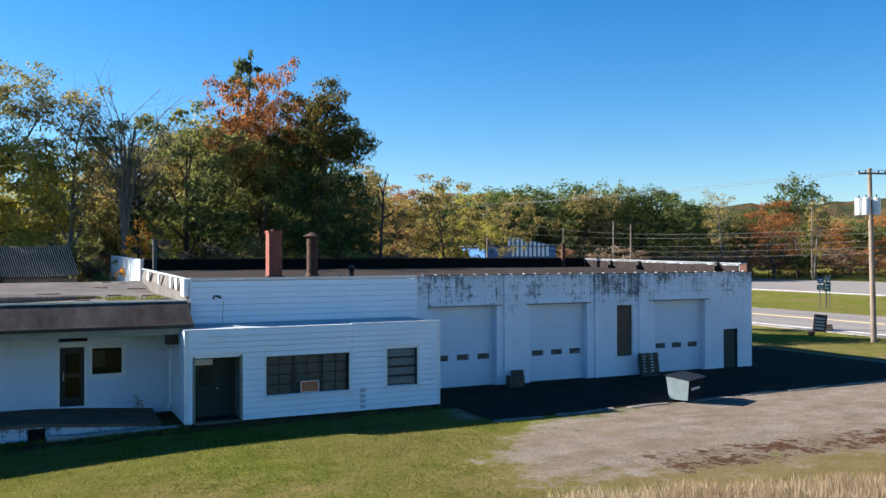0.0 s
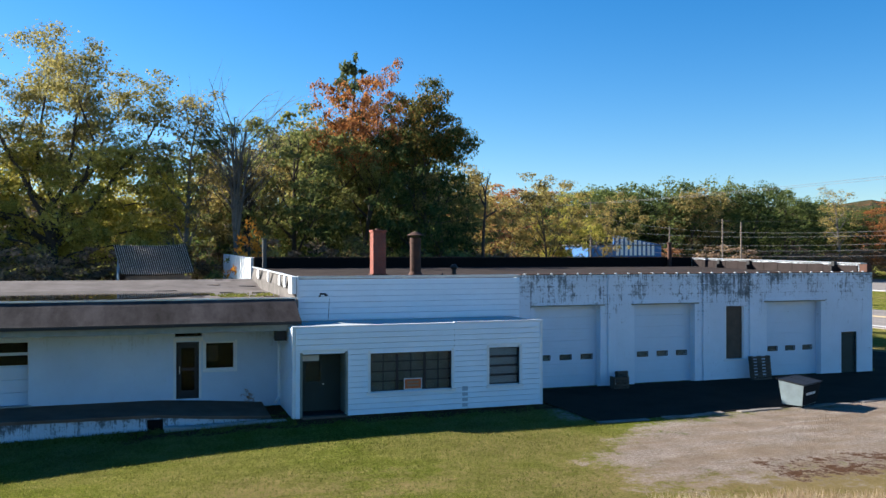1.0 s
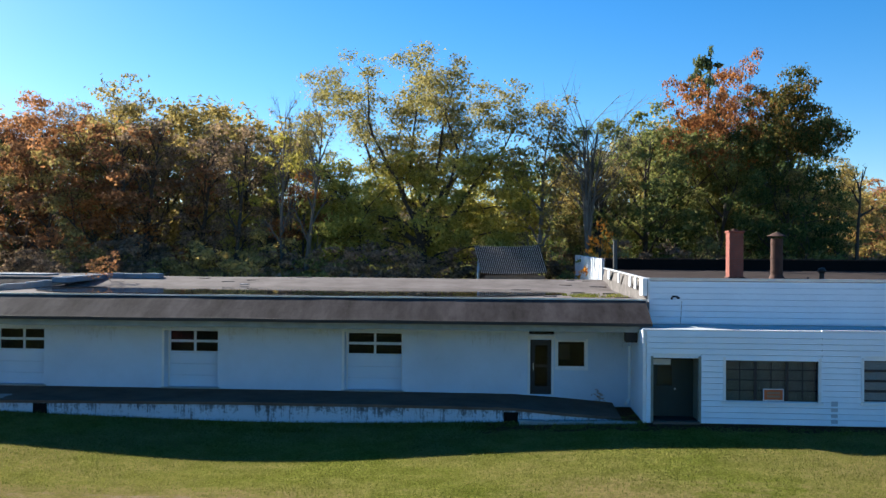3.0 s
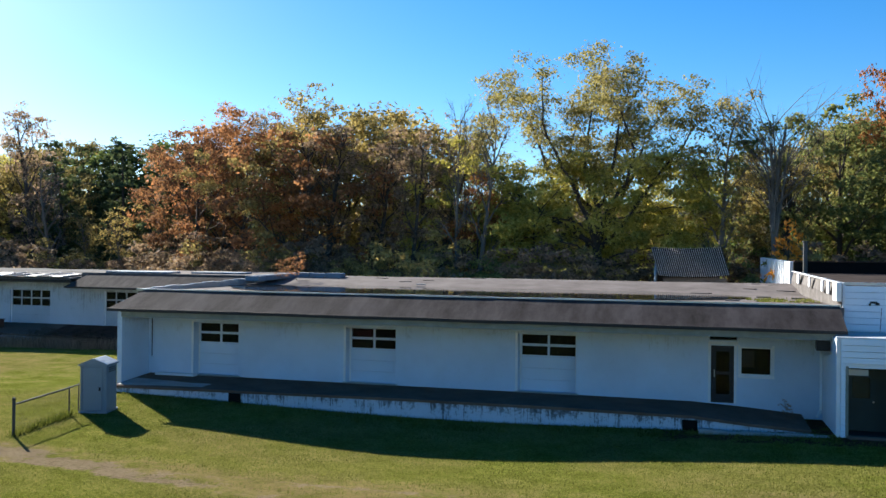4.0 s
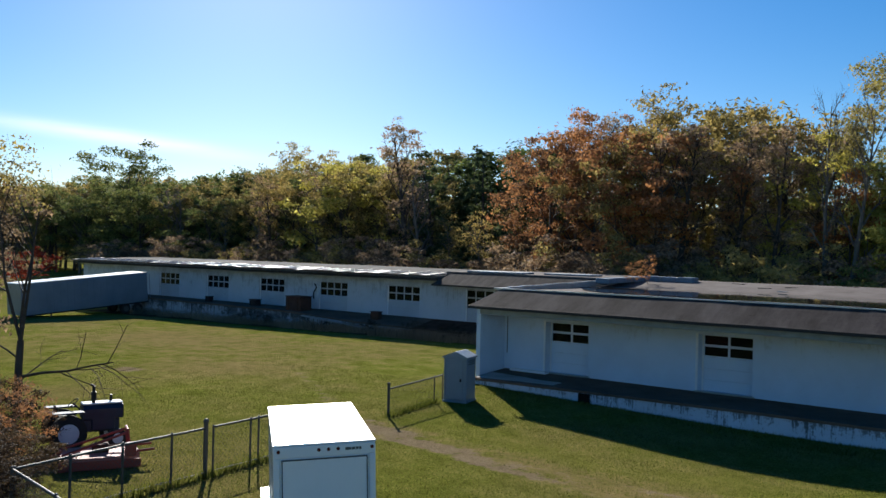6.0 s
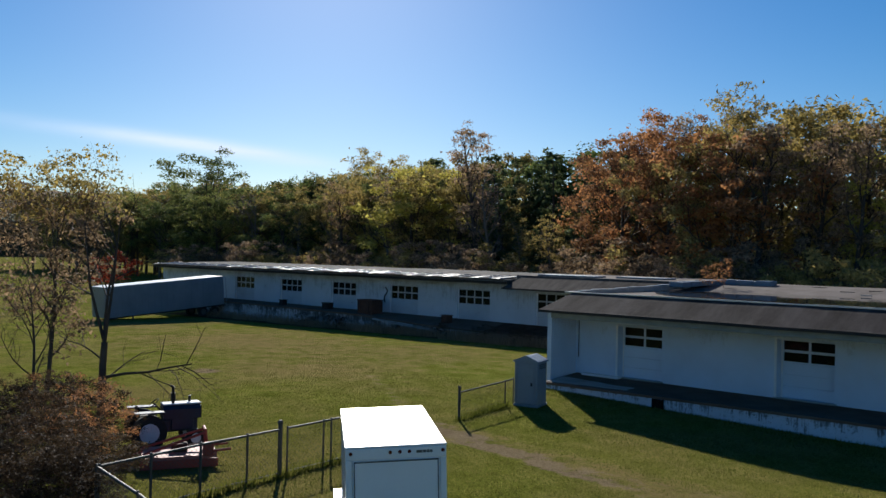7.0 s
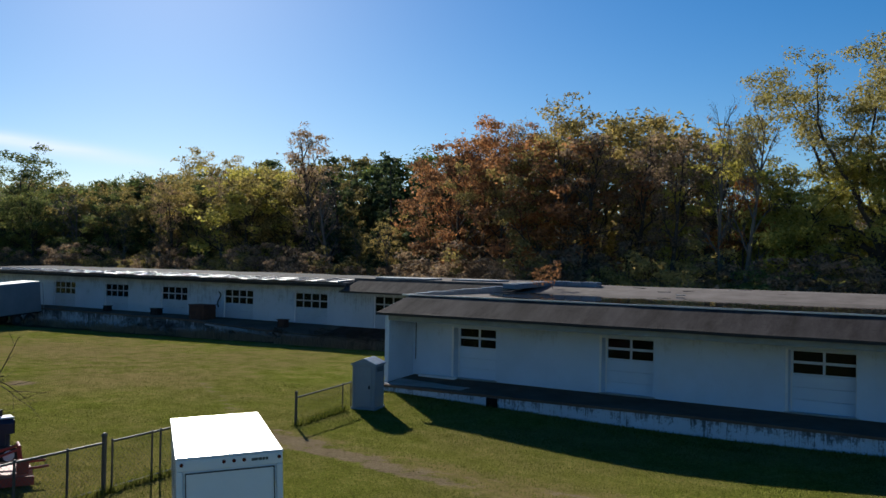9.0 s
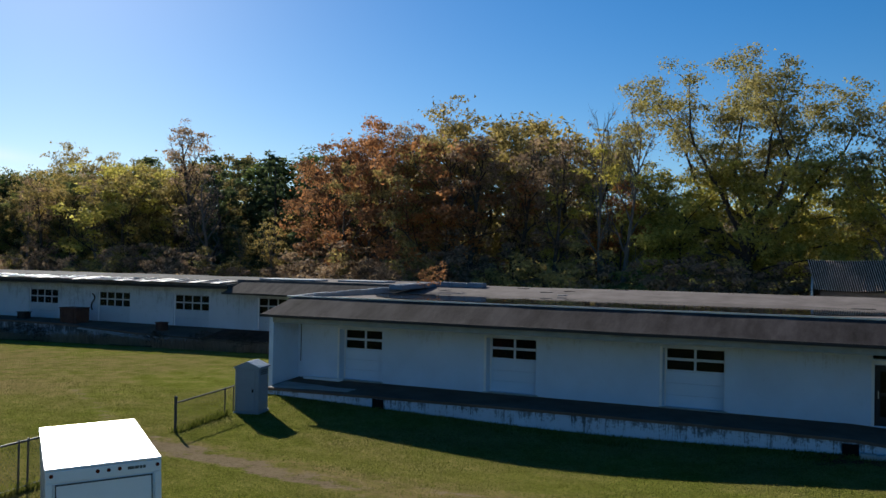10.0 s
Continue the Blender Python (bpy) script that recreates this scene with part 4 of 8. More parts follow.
tagged(box("floor_office", O_X0 + 0.15, O_X1 - 0.15, YO + 0.16, YA - 0.01, -0.2, 0.06, "interior"), "office floor, coloured near-black for the unlit room", "floor", kind="structure")
tagged(box("ceiling_office", O_X0 + 0.05, O_X1 - 0.05, YO + 0.05, YA - 0.02, O_TOP - 0.027, O_TOP + 0.02, "blinds"), "flat pale coated office roof", "roof", kind="structure")
bm = bmesh.new()
block(bm, O_X0 - 0.04, 10.9, YO - 0.05, YO + 0.05, O_TOP - 0.028, O_TOP + 0.055, 0.01)
block(bm, 10.91, O_X1 + 0.04, YO - 0.05, YO + 0.05, O_TOP - 0.02, O_TOP + 0.085, 0.01)
tagged(part("roof_edge_office", bm, "white"), "white metal roof edge in two lengths", "trim", kind="structure")
for x in (O_X0 - 0.03, O_X1 - 0.09):
    tagged(box("corner_board", x, x + 0.12, YO - 0.05, YO - 0.002, -0.1, O_TOP - 0.04, "white", None, "", 0.008), "white corner board", "trim", kind="structure")

# added boards close behind the openings, near-black to stand for unlit rooms
tagged(box("wall_inner_dock", A_X0 + 0.3, 5.0, YA + 1.8, YA + 1.9, DOCK_Z, 3.9, "interior"), "added near-black backing behind the dock openings for room darkness", "wall", kind="structure")
tagged(box("ceiling_inner_dock", A_X0 + 0.3, 5.0, YA + 0.56, YA + 1.8, 3.46, 3.5, "interior"), "added near-black top over the dock backing for room darkness", "ceiling", kind="structure")
tagged(box("wall_inner_garage", 14.95, B_X1 - 0.32, YA + 1.8, YA + 1.9, 0.04, 4.5, "interior"), "added near-black backing behind the garage openings for room darkness", "wall", kind="structure")

# ---- doors and windows of the dock building ----
def pane(x0, x1, z0, z1, y, parent, name="pane"):
    ob = box(name, x0, x1, y, y + 0.008, z0, z1, "glass", parent)
    ob.visible_shadow = False
    return ob


def sectional_door(name, x0, x1, z0, z1, y, label, sections, glazed, cols, paint="doorpaint"):
    """An overhead door of hinged sections; glazed names the sections that hold panes."""
    door = thing(name, (x0, y, z0), label, "door", "", "structure")
    h = (z1 - z0) / sections
    for k in range(sections):
        a, b = z0 + k * h + 0.003, z0 + (k + 1) * h - 0.003
        if k in glazed:
            w = (x1 - x0) / cols
            rail = 0.055
            holes = [(x0 + i * w + rail, x0 + (i + 1) * w - rail * 0.6, a + rail, b - rail * 0.7) for i in range(cols)]
            sec = pierced_wall("section", x0, x1, a, b, y, y + 0.045, holes, paint, "", door)
            for hx in holes:
                pane(hx[0] - 0.01, hx[1] + 0.01, hx[2] - 0.01, hx[3] + 0.01, y + 0.02, sec)
        else:
            bm = bmesh.new()
            block(bm, x0, x1, y, y + 0.045, a, b, 0.008)
            part("section", bm, paint, door)
    for x in (x0 - 0.035, x1 - 0.03):
        box("track", x, x + 0.065, y - 0.03, y - 0.003, z0, z1 + 0.02, "white", door)
    return door


for k, (a, b) in enumerate(DOCK_DOORS):
    sectional_door("door_%d" % (k + 1), a + 0.04, b - 0.04, DOCK_Z + 0.01, 2.69, YA + 0.42, "white overhead dock door with two rows of dark panes", 5, (3, 4), 2)
    tagged(box("door_jamb", a - 0.10, a + 0.0, YA - 0.03, YA - 0.002, DOCK_Z, 2.76, "white", None, "", 0.008), "white door jamb board", "trim", kind="structure")
    tagged(box("door_sill", a - 0.1, b + 0.1, YA - 0.12, YA - 0.002, DOCK_Z, DOCK_Z + 0.05, "steps", None, "", 0.01), "concrete door sill", "sill", kind="structure")

door = thing("door_4", (1.08, YA, DOCK_Z), "dark glazed entrance door with a transom", "door", "", "structure")
fr = pierced_wall("door_frame", 1.08, 1.92, DOCK_Z, 2.52, YA + 0.05, YA + 0.12, [(1.14, 1.86, DOCK_Z + 0.04, 2.46)], "blackmetal", "", door)
leafd = pierced_wall("door_leaf", 1.145, 1.855, DOCK_Z + 0.045, 2.455, YA + 0.07, YA + 0.11, [(1.26, 1.74, 0.72, 1.45), (1.26, 1.74, 1.55, 2.30)], "darkdoor", "", door)
pane(1.25, 1.75, 0.71, 1.46, YA + 0.085, leafd)
pane(1.25, 1.75, 1.54, 2.31, YA + 0.085, leafd)
rod("door_handle", (1.20, YA + 0.03, 1.35), (1.20, YA + 0.03, 1.62), 0.014, "metaledge", leafd, "metal pull handle")
pane(1.03, 2.0, 2.72, 2.88, YA + 0.1, door, "transom")
for x in (1.02, 1.93):
    box("casing", x - 0.04, x + 0.05, YA - 0.035, YA - 0.003, DOCK_Z, 2.64, "white", door)
box("casing", 1.0, 2.03, YA - 0.035, YA - 0.003, 2.56, 2.68, "white", door)

win = thing("window_1", (2.10, YA, 1.46), "small square window with a white sill", "window", "", "structure")
pierced_wall("window_frame", 2.10, 3.20, 1.46, 2.50, YA + 0.04, YA + 0.10, [(2.15, 3.15, 1.51, 2.45)], "white", "", win)
pane(2.14, 3.16, 1.50, 2.46, YA + 0.07, win)
box("window_sill", 2.02, 3.28, YA - 0.06, YA - 0.003, 1.37, 1.455, "white", win, "", 0.008)
box("blind", 2.16, 2.60, YA + 0.17, YA + 0.18, 1.75, 2.35, "plyboard", win)
for x in (2.02, 3.20):
    box("casing", x, x + 0.08, YA - 0.03, YA - 0.003, 1.46, 2.56, "white", win)

# ---- office openings, clapboards ----
win = thing("window_2", (7.66, YO, 0.80), "wide steel window of many small panes, one boarded", "window", "", "structure")
cols, rws = 6, 4
w, h = (10.84 - 7.66) / cols, (2.23 - 0.80) / rws
holes = [(7.66 + i * w + (0.05 if i % 2 == 0 else 0.018), 7.66 + (i + 1) * w - (0.018 if i % 2 == 0 else 0.05), 0.80 + k * h + 0.02, 0.80 + (k + 1) * h - 0.02) for i in range(cols) for k in range(rws)]
pierced_wall("window_frame", 7.66, 10.84, 0.80, 2.23, YO + 0.05, YO + 0.10, holes, "darkdoor", "", win)
for hx in holes:
    pane(hx[0] - 0.008, hx[1] + 0.008, hx[2] - 0.008, hx[3] + 0.008, YO + 0.07, win)
for x in (7.60, 10.80):
    box("casing", x, x + 0.09, YO - 0.085, YO - 0.003, 0.74, 2.30, "white", win)
box("window_sill", 7.55, 10.95, YO - 0.13, YO - 0.003, 0.70, 0.79, "white", win, "", 0.01)
box("curtain", 7.72, 10.78, YO + 0.20, YO + 0.23, 0.78, 2.2, "greyframe", win)
ac = thing("window_sign", (9.32, YO - 0.02, 0.84), "small orange sign in a pale frame in the office window", "sign")
box("board", 9.00, 9.64, YO + 0.012, YO + 0.028, 0.83, 1.21, "signorange", ac)
for z in (0.82, 1.20):
    box("sign_rim", 8.98, 9.66, YO - 0.004, YO + 0.026, z, z + 0.03, "whitetext", ac)
for x in (8.97, 9.635):
    box("sign_rim", x, x + 0.03, YO - 0.004, YO + 0.026, 0.82, 1.23, "whitetext", ac)
for z in (0.93, 1.05):
    box("lettering", 9.10, 9.54, YO + 0.006, YO + 0.011, z, z + 0.07, "card", ac)

win = thing("window_3", (12.28, YO, 0.84), "awning window of four wide panes with pale blinds", "window", "", "structure")
h = (2.24 - 0.84) / 4
holes = [(12.36, 13.53, 0.84 + k * h + 0.045, 0.84 + (k + 1) * h - 0.035) for k in range(4)]
pierced_wall("window_frame", 12.28, 13.61, 0.84, 2.24, YO + 0.05, YO + 0.10, holes, "darkdoor", "", win)
for k, hx in enumerate(holes):
    pane(hx[0] - 0.008, hx[1] + 0.008, hx[2] - 0.008, hx[3] + 0.008, YO + 0.07, win)
    box("blind", hx[0] - 0.02, hx[1] + 0.02, YO + 0.12, YO + 0.13, hx[2] - 0.03, hx[3] + 0.02, "blinds", win)
for x in (12.22, 13.57):
    box("casing", x, x + 0.09, YO - 0.085, YO - 0.003, 0.76, 2.31, "white", win)
box("window_sill", 12.2, 13.7, YO - 0.13, YO - 0.003, 0.73, 0.83, "white", win, "", 0.01)

# recessed office entrance
tagged(box("porch_wall_left", 5.12, 5.20, YO + 0.154, 31.5, 0.0, 2.30, "greyframe"), "grey-green porch side", "wall", kind="structure")
tagged(box("porch_wall_right", 6.80, 6.88, YO + 0.154, 31.5, 0.0, 2.30, "greyframe"), "grey-green porch side", "wall", kind="structure")
tagged(box("porch_wall_back", 5.204, 6.796, 31.42, 31.5, 0.06, 2.30, "greendoor"), "dark recess wall", "wall", kind="structure")
tagged(box("porch_ceiling", 5.12, 6.88, YO + 0.16, 31.5, 2.304, 2.36, "greyframe"), "porch ceiling", "ceiling", kind="structure")
door = thing("door_5", (5.35, 31.4, 0.08), "grey-green office door with a window", "door", "", "structure")
lf = pierced_wall("door_leaf", 5.32, 6.22, 0.09, 2.08, 31.34, 31.39, [(5.50, 6.04, 1.15, 1.85)], "greendoor", "", door)
pane(5.49, 6.05, 1.14, 1.86, 31.36, lf)
box("transom_board", 5.30, 5.98, 31.30, 31.336, 1.91, 2.11, "white", door, "pale board above the door")
rod("door_knob", (6.14, 31.28, 1.05), (6.14, 31.34, 1.05), 0.03, "metaledge", lf)
for x in (5.14, 6.77):
    tagged(box("porch_casing", x, x + 0.09, YO - 0.085, YO - 0.003, 0.0, 2.30, "greyframe", None, "", 0.006), "weathered grey door casing", "trim", kind="structure")
tagged(box("porch_step", 5.2, 6.8, YO - 0.25, YO - 0.004, -0.1, 0.07, "concrete", None, "", 0.015), "concrete doorstep", "step", kind="structure")


def clapboards(parent, x0, x1, z0, z1, y, holes, pitch):
    """Lapped boards, one piece for each run between openings; equal runs share a mesh."""
    made = {}
    n = int(round((z1 - z0) / pitch))
    for k in range(n):
        a = z0 + k * pitch
        cuts = [x0, x1]
        spans = [(x0, x1)]
        for h in holes:
            if a + pitch * 0.5 > h[2] and a + pitch * 0.5 < h[3]:
                nxt = []
                for p, q in spans:
                    if h[0] > p:
                        nxt.append((p, min(q, h[0])))
                    if h[1] < q:
                        nxt.append((max(p, h[1]), q))
                spans = [s for s in nxt if s[1] - s[0] > 0.02]
        for p, q in spans:
            key = round(q - p, 3)
            if key not in made:
                bm = bmesh.new()
                L = q - p
                g = pitch - 0.020
                v = [bm.verts.new(c) for c in ((0, -0.084, 0), (L, -0.084, 0), (L, -0.056, g), (0, -0.056, g), (0, -0.002, 0), (L, -0.002, 0), (L, -0.002, g), (0, -0.002, g))]
                for f in ((0, 1, 2, 3), (5, 4, 7, 6), (4, 5, 1, 0), (3, 2, 6, 7), (4, 0, 3, 7), (1, 5, 6, 2)):
                    bm.faces.new([v[i] for i in f])
                me = bpy.data.meshes.new("clapboard")
                bm.to_mesh(me)
                bm.free()
                me.materials.append(M["siding"])
                made[key] = me
            ob = new("clapboard", made[key])
            ob.parent = parent
            ob.matrix_parent_inverse = parent.matrix_world.inverted()
            ob.location = (p, y + 0.004 * noise.noise((k * 3.7, p, 0)), a + 0.003 * noise.noise((k, p, 5)))


# ---- garage doors, boarded window, side door ----
def shop_door(name, x0, x1, label):
    door = thing(name, (x0, YA + 0.2, 0), label, "door", "", "structure")
    y, secs, z1 = YA + 0.36, 7, 3.54
    h = z1 / secs
    for k in range(secs):
        a, b = k * h + 0.012, (k + 1) * h + 0.008
        if k == 2:
            wins = [(x0 + 0.38 + i * 1.02, x0 + 0.88 + i * 1.02, a + 0.20, b - 0.13) for i in range(3)]
            sec = pierced_wall("section", x0, x1, a, b, y, y + 0.05, wins, "doorpaint", "", door)
            for hx in wins:
                pane(hx[0] - 0.01, hx[1] + 0.01, hx[2] - 0.01, hx[3] + 0.01, y + 0.025, sec)
                pierced_wall("window_rim", hx[0] - 0.04, hx[1] + 0.04, hx[2] - 0.035, hx[3] + 0.035, y - 0.012, y - 0.002, [hx], "blackmetal", "", sec)
                # added grey board behind the pane, lifts the black glass to grey
                box("pane_blind", hx[0] - 0.05, hx[1] + 0.05, y + 0.06, y + 0.07, hx[2] - 0.05, hx[3] + 0.05, "greyframe", sec)
        else:
            bm = bmesh.new()
            for i in range(3):
                c, d = a + (b - a) * i / 3, a + (b - a) * (i + 1) / 3
                block(bm, x0, x1, y + 0.004 * (i % 2), y + 0.05, c, d, 0.004)
            part("section", bm, "doorpaint", door)
    return door


for k, (a, b) in enumerate(SHOP_DOORS):
    shop_door("door_%d" % (6 + k), a, b, "white ribbed overhead garage door with three small panes")
win = thing("window_4", (25.28, YA, 0.95), "tall window closed with weathered brown plywood", "window", "", "structure")
box("board", 25.30, 26.28, YA + 0.10, YA + 0.13, 0.97, 3.38, "plyboard", win)
for x in (25.28, 26.24):
    box("window_frame", x, x + 0.06, YA + 0.03, YA + 0.097, 0.95, 3.40, "white", win)
for z in (1.70, 2.52):
    box("batten", 25.35, 26.23, YA + 0.08, YA + 0.097, z, z + 0.06, "plyboard", win)
door = thing("door_9", (31.98, YA, 0), "faded green wooden side door", "door", "", "structure")
box("door_leaf", 32.04, 32.88, YA + 0.12, YA + 0.16, 0.01, 1.96, "greendoor", door)
for z in (0.2, 0.85, 1.45):
    box("panel", 32.14, 32.78, YA + 0.105, YA + 0.117, z, z + 0.45, "greendoor", door, "", 0.008)
for x in (31.98, 32.885):
    box("casing", x, x + 0.055, YA + 0.04, YA + 0.11, 0, 2.0, "greendoor", door)
rod("door_knob", (32.80, YA + 0.05, 0.98), (32.80, YA + 0.12, 0.98), 0.03, "rust", door)

# ---- roof things on the garage ----
def chimney():
    x, y, z0, z1 = 10.0, 38.2, 4.8, 6.86
    ch = thing("chimney", (x, y, z0), "square red brick chimney on the gravel roof", "chimney")
    box("core", x - 0.285, x + 0.285, y - 0.285, y + 0.285, z0, z1 - 0.06, "mortar", ch)
    lay = []
    row = 0
    z = z0
    while z < z1 - 0.08:
        for side in range(4):
            for k in range(3):
                u = -0.30 + k * 0.2 + (0.0 if (row + side) % 2 else 0.0)
                lay.append((side, u, 0.195, z))
        z += 0.0745
        row += 1
    bm = bmesh.new()
    block(bm, -0.096, 0.096, -0.008, 0.012, 0, 0.064, 0.004)
    me = bpy.data.meshes.new("brick")
    bm.to_mesh(me)
    bm.free()
    me.materials.append(M["brick"])
    for side, u, w, zz in lay[-290:]:
        ob = new("brick", me)
        ob.parent = ch
        ob.matrix_parent_inverse = ch.matrix_world.inverted()
        a = radians(90 * side)
        p = Matrix.Rotation(a, 4, 'Z') @ Vector((u + 0.1, -0.29, 0))
        ob.matrix_basis = Matrix.Translation((x + p.x, y + p.y, zz)) @ Matrix.Rotation(a, 4, 'Z')
    bm = bmesh.new()
    for side, u, w, zz in lay[:-290]:
        a = Matrix.Translation((x, y, zz)) @ Matrix.Rotation(radians(90 * side), 4, 'Z')
        block(bm, u + 0.004, u + 0.196, -0.298, -0.278, 0, 0.064, 0.0, a)
    if len(bm.verts):
        tagged(part("lower_bricks", bm, "brick", ch), kind="stuff")
    else:
        bm.free()
    box("cap", x - 0.34, x + 0.34, y - 0.34, y + 0.34, z1 - 0.06, z1 + 0.02, "brick", ch, "", 0.015)
    rod("flue", (x, y, z1), (x, y, z1 + 0.10), 0.12, "rust", ch)
    box("flashing", x - 0.36, x + 0.36, y - 0.36, y + 0.36, z0 - 0.02, z0 + 0.10, "rust", ch, "", 0.02)
    return ch


chimney()
v = thing("flue_pipe", (11.78, 38.2, 4.8), "rusty steel flue with a conical cap on the roof", "flue")
rod("pipe", (11.78, 38.2, 4.8), (11.78, 38.2, 6.55), 0.25, "rust", v, sides=20)
for z in (5.1, 5.7, 6.3):
    rod("band", (11.78, 38.2, z), (11.78, 38.2, z + 0.05), 0.265, "rust", v, sides=20)
for a in range(4):
    c = Vector((0.23 * math.cos(a * 1.571), 0.23 * math.sin(a * 1.571), 0))
    rod("bracket", Vector((11.78, 38.2, 6.45)) + c, Vector((11.78, 38.2, 6.70)) + c, 0.015, "rust", v, sides=6)
rod("cap", (11.78, 38.2, 6.66), (11.78, 38.2, 6.84), 0.42, "rust", v, "", 0.05, 20)
rod("base_flashing", (11.78, 38.2, 4.78), (11.78, 38.2, 4.98), 0.36, "rust", v, "", 0.26, 20)


def roof_vent(x, y, z, h, r, mat, label):
    t = thing("roof_vent", (x, y, z), label, "vent")
    rod("pipe", (x, y, z), (x, y, z + h), r * 0.6, mat, t, sides=14)
    bm = bmesh.new()
    bmesh.ops.create_uvsphere(bm, u_segments=14, v_segments=8, radius=r)
    bmesh.ops.transform(bm, matrix=Matrix.Translation((x, y, z + h)) @ Matrix.Diagonal((1, 1, 0.8, 1)), verts=bm.verts)
    part("hood", bm, mat, t)


roof_vent(13.35, 37.3, 4.8, 0.40, 0.17, "blackmetal", "small black turbine vent on the gravel roof")
roof_vent(12.55, 36.6, 4.78, 0.12, 0.05, "blackmetal", "thin capped vent stub on the gravel roof")
for x, y, z0, z1, r, m, lb in ((6.05, 47.2, 5.0, 6.58, 0.11, "galv", "slim grey vent pipe rising above the parapet"), (31.8, 47.8, 4.9, 6.50, 0.13, "rust", "brown vent pipe behind the back parapet")):
    t = thing("vent_pipe", (x, y, z0), lb, "vent")
    rod("pipe", (x, y, z0), (x, y, z1), r, m, t, sides=14)
    rod("cap", (x, y, z1), (x, y, z1 + 0.06), r * 1.35, m, t, sides=14)
for y in (45.0, 42.2, 35.6):
    t = thing("parapet_bracket", (B_X1 - 0.4, y, 5.0), "dark steel bracket fixed to the side parapet", "bracket", "parapet brackets")
    box("post", B_X1 - 0.48, B_X1 - 0.36, y - 0.12, y + 0.12, 4.9, 5.44, "blackmetal", t, "", 0.01)
    box("foot", B_X1 - 0.75, B_X1 - 0.36, y - 0.22, y - 0.14, 4.92, 5.20, "blackmetal", t, "", 0.01)
t = thing("wall_fitting", (6.55, YA - 0.04, 4.2), "small dark broken patch fitting on the siding", "fitting")
box("plate", 6.42, 6.66, YA - 0.07, YA - 0.035, 4.20, 4.27, "blackmetal", t, "", 0.01)
box("stub", 6.60, 6.72, YA - 0.10, YA - 0.04, 4.15, 4.22, "blackmetal", t, "", 0.01)
box("stub", 6.38, 6.46, YA - 0.08, YA - 0.04, 4.12, 4.20, "blackmetal", t, "", 0.01)
tagged(rod("conduit", (6.75, YA - 0.05, 3.2), (6.8, YA - 0.05, 4.05), 0.012, "galv"), "thin cable running down the clapboards", "cable")
tagged(rod("conduit", (10.92, YO - 0.05, 2.3), (10.92, YO - 0.05, 3.15), 0.012, "galv"), "thin cable running down the clapboards", "cable")
t = thing("downspout", (4.6, 32.9, 0.4), "white downspout at the corner beside the office", "downspout")
rod("pipe", (4.72, 32.6, 0.45), (4.72, 32.6, 2.45), 0.05, "white", t)
rod("elbow", (4.72, 32.6, 2.45), (4.55, 31.7, 2.75), 0.05, "white", t)
rod("elbow", (4.72, 32.6, 0.45), (4.55, 32.3, 0.30), 0.05, "white", t)
t = thing("meter_box", (4.55, 32.0, 2.6), "dark metal box hung under the eave beside the office", "box")
box("body", 4.45, 4.85, 31.7, 32.1, 2.66, 3.14, "blackmetal", t, "", 0.015)
box("lid", 4.43, 4.87, 31.68, 31.70, 2.64, 3.16, "blackmetal", t, "", 0.004)
t = thing("metal_plate", (11.3, YO - 0.06, 0.1), "pale patch panel leaning on the office wall", "panel")
box("sheet", 11.22, 11.44, YO - 0.075, YO - 0.045, 0.05, 0.80, "fardoor", t, "", 0.004)
box("edge", 11.22, 11.44, YO - 0.085, YO - 0.045, 0.80, 0.84, "fardoor", t, "", 0.004)

# ---- things before the garage ----
def crate_stack(x, y, w, d, tall, n, label, lean=0.0):
    t = thing("pallet", (x, y, 0), label, "pallet")
    turn = Matrix.Translation((x, y, 0)) @ Matrix.Rotation(radians(lean), 4, 'X')
    for k in range(n):
        z = tall * k / n
        bm = bmesh.new()
        block(bm, -w / 2, w / 2, -d / 2, -d / 2 + 0.03, z + 0.01, z + tall / n - 0.03, 0.004, turn)
        part("slat", bm, "plyboard", t)
    for sx in (-w / 2 + 0.05, 0, w / 2 - 0.05):
        bm = bmesh.new()
        block(bm, sx - 0.04, sx + 0.04, -d / 2 + 0.032, d / 2, 0, tall, 0.006, turn)
        part("stringer", bm, "plyboard", t)
    return t


crate_stack(26.78, 32.9, 1.02, 0.28, 1.12, 8, "dark wooden pallet leaning on the garage wall", -8)
crate_stack(19.25, 32.7, 0.75, 0.35, 0.55, 4, "low weathered wooden crate by the garage wall", 0)
crate_stack(19.6, 33.0, 0.5, 0.3, 0.72, 5, "broken wooden pallet end by the garage wall", -12)


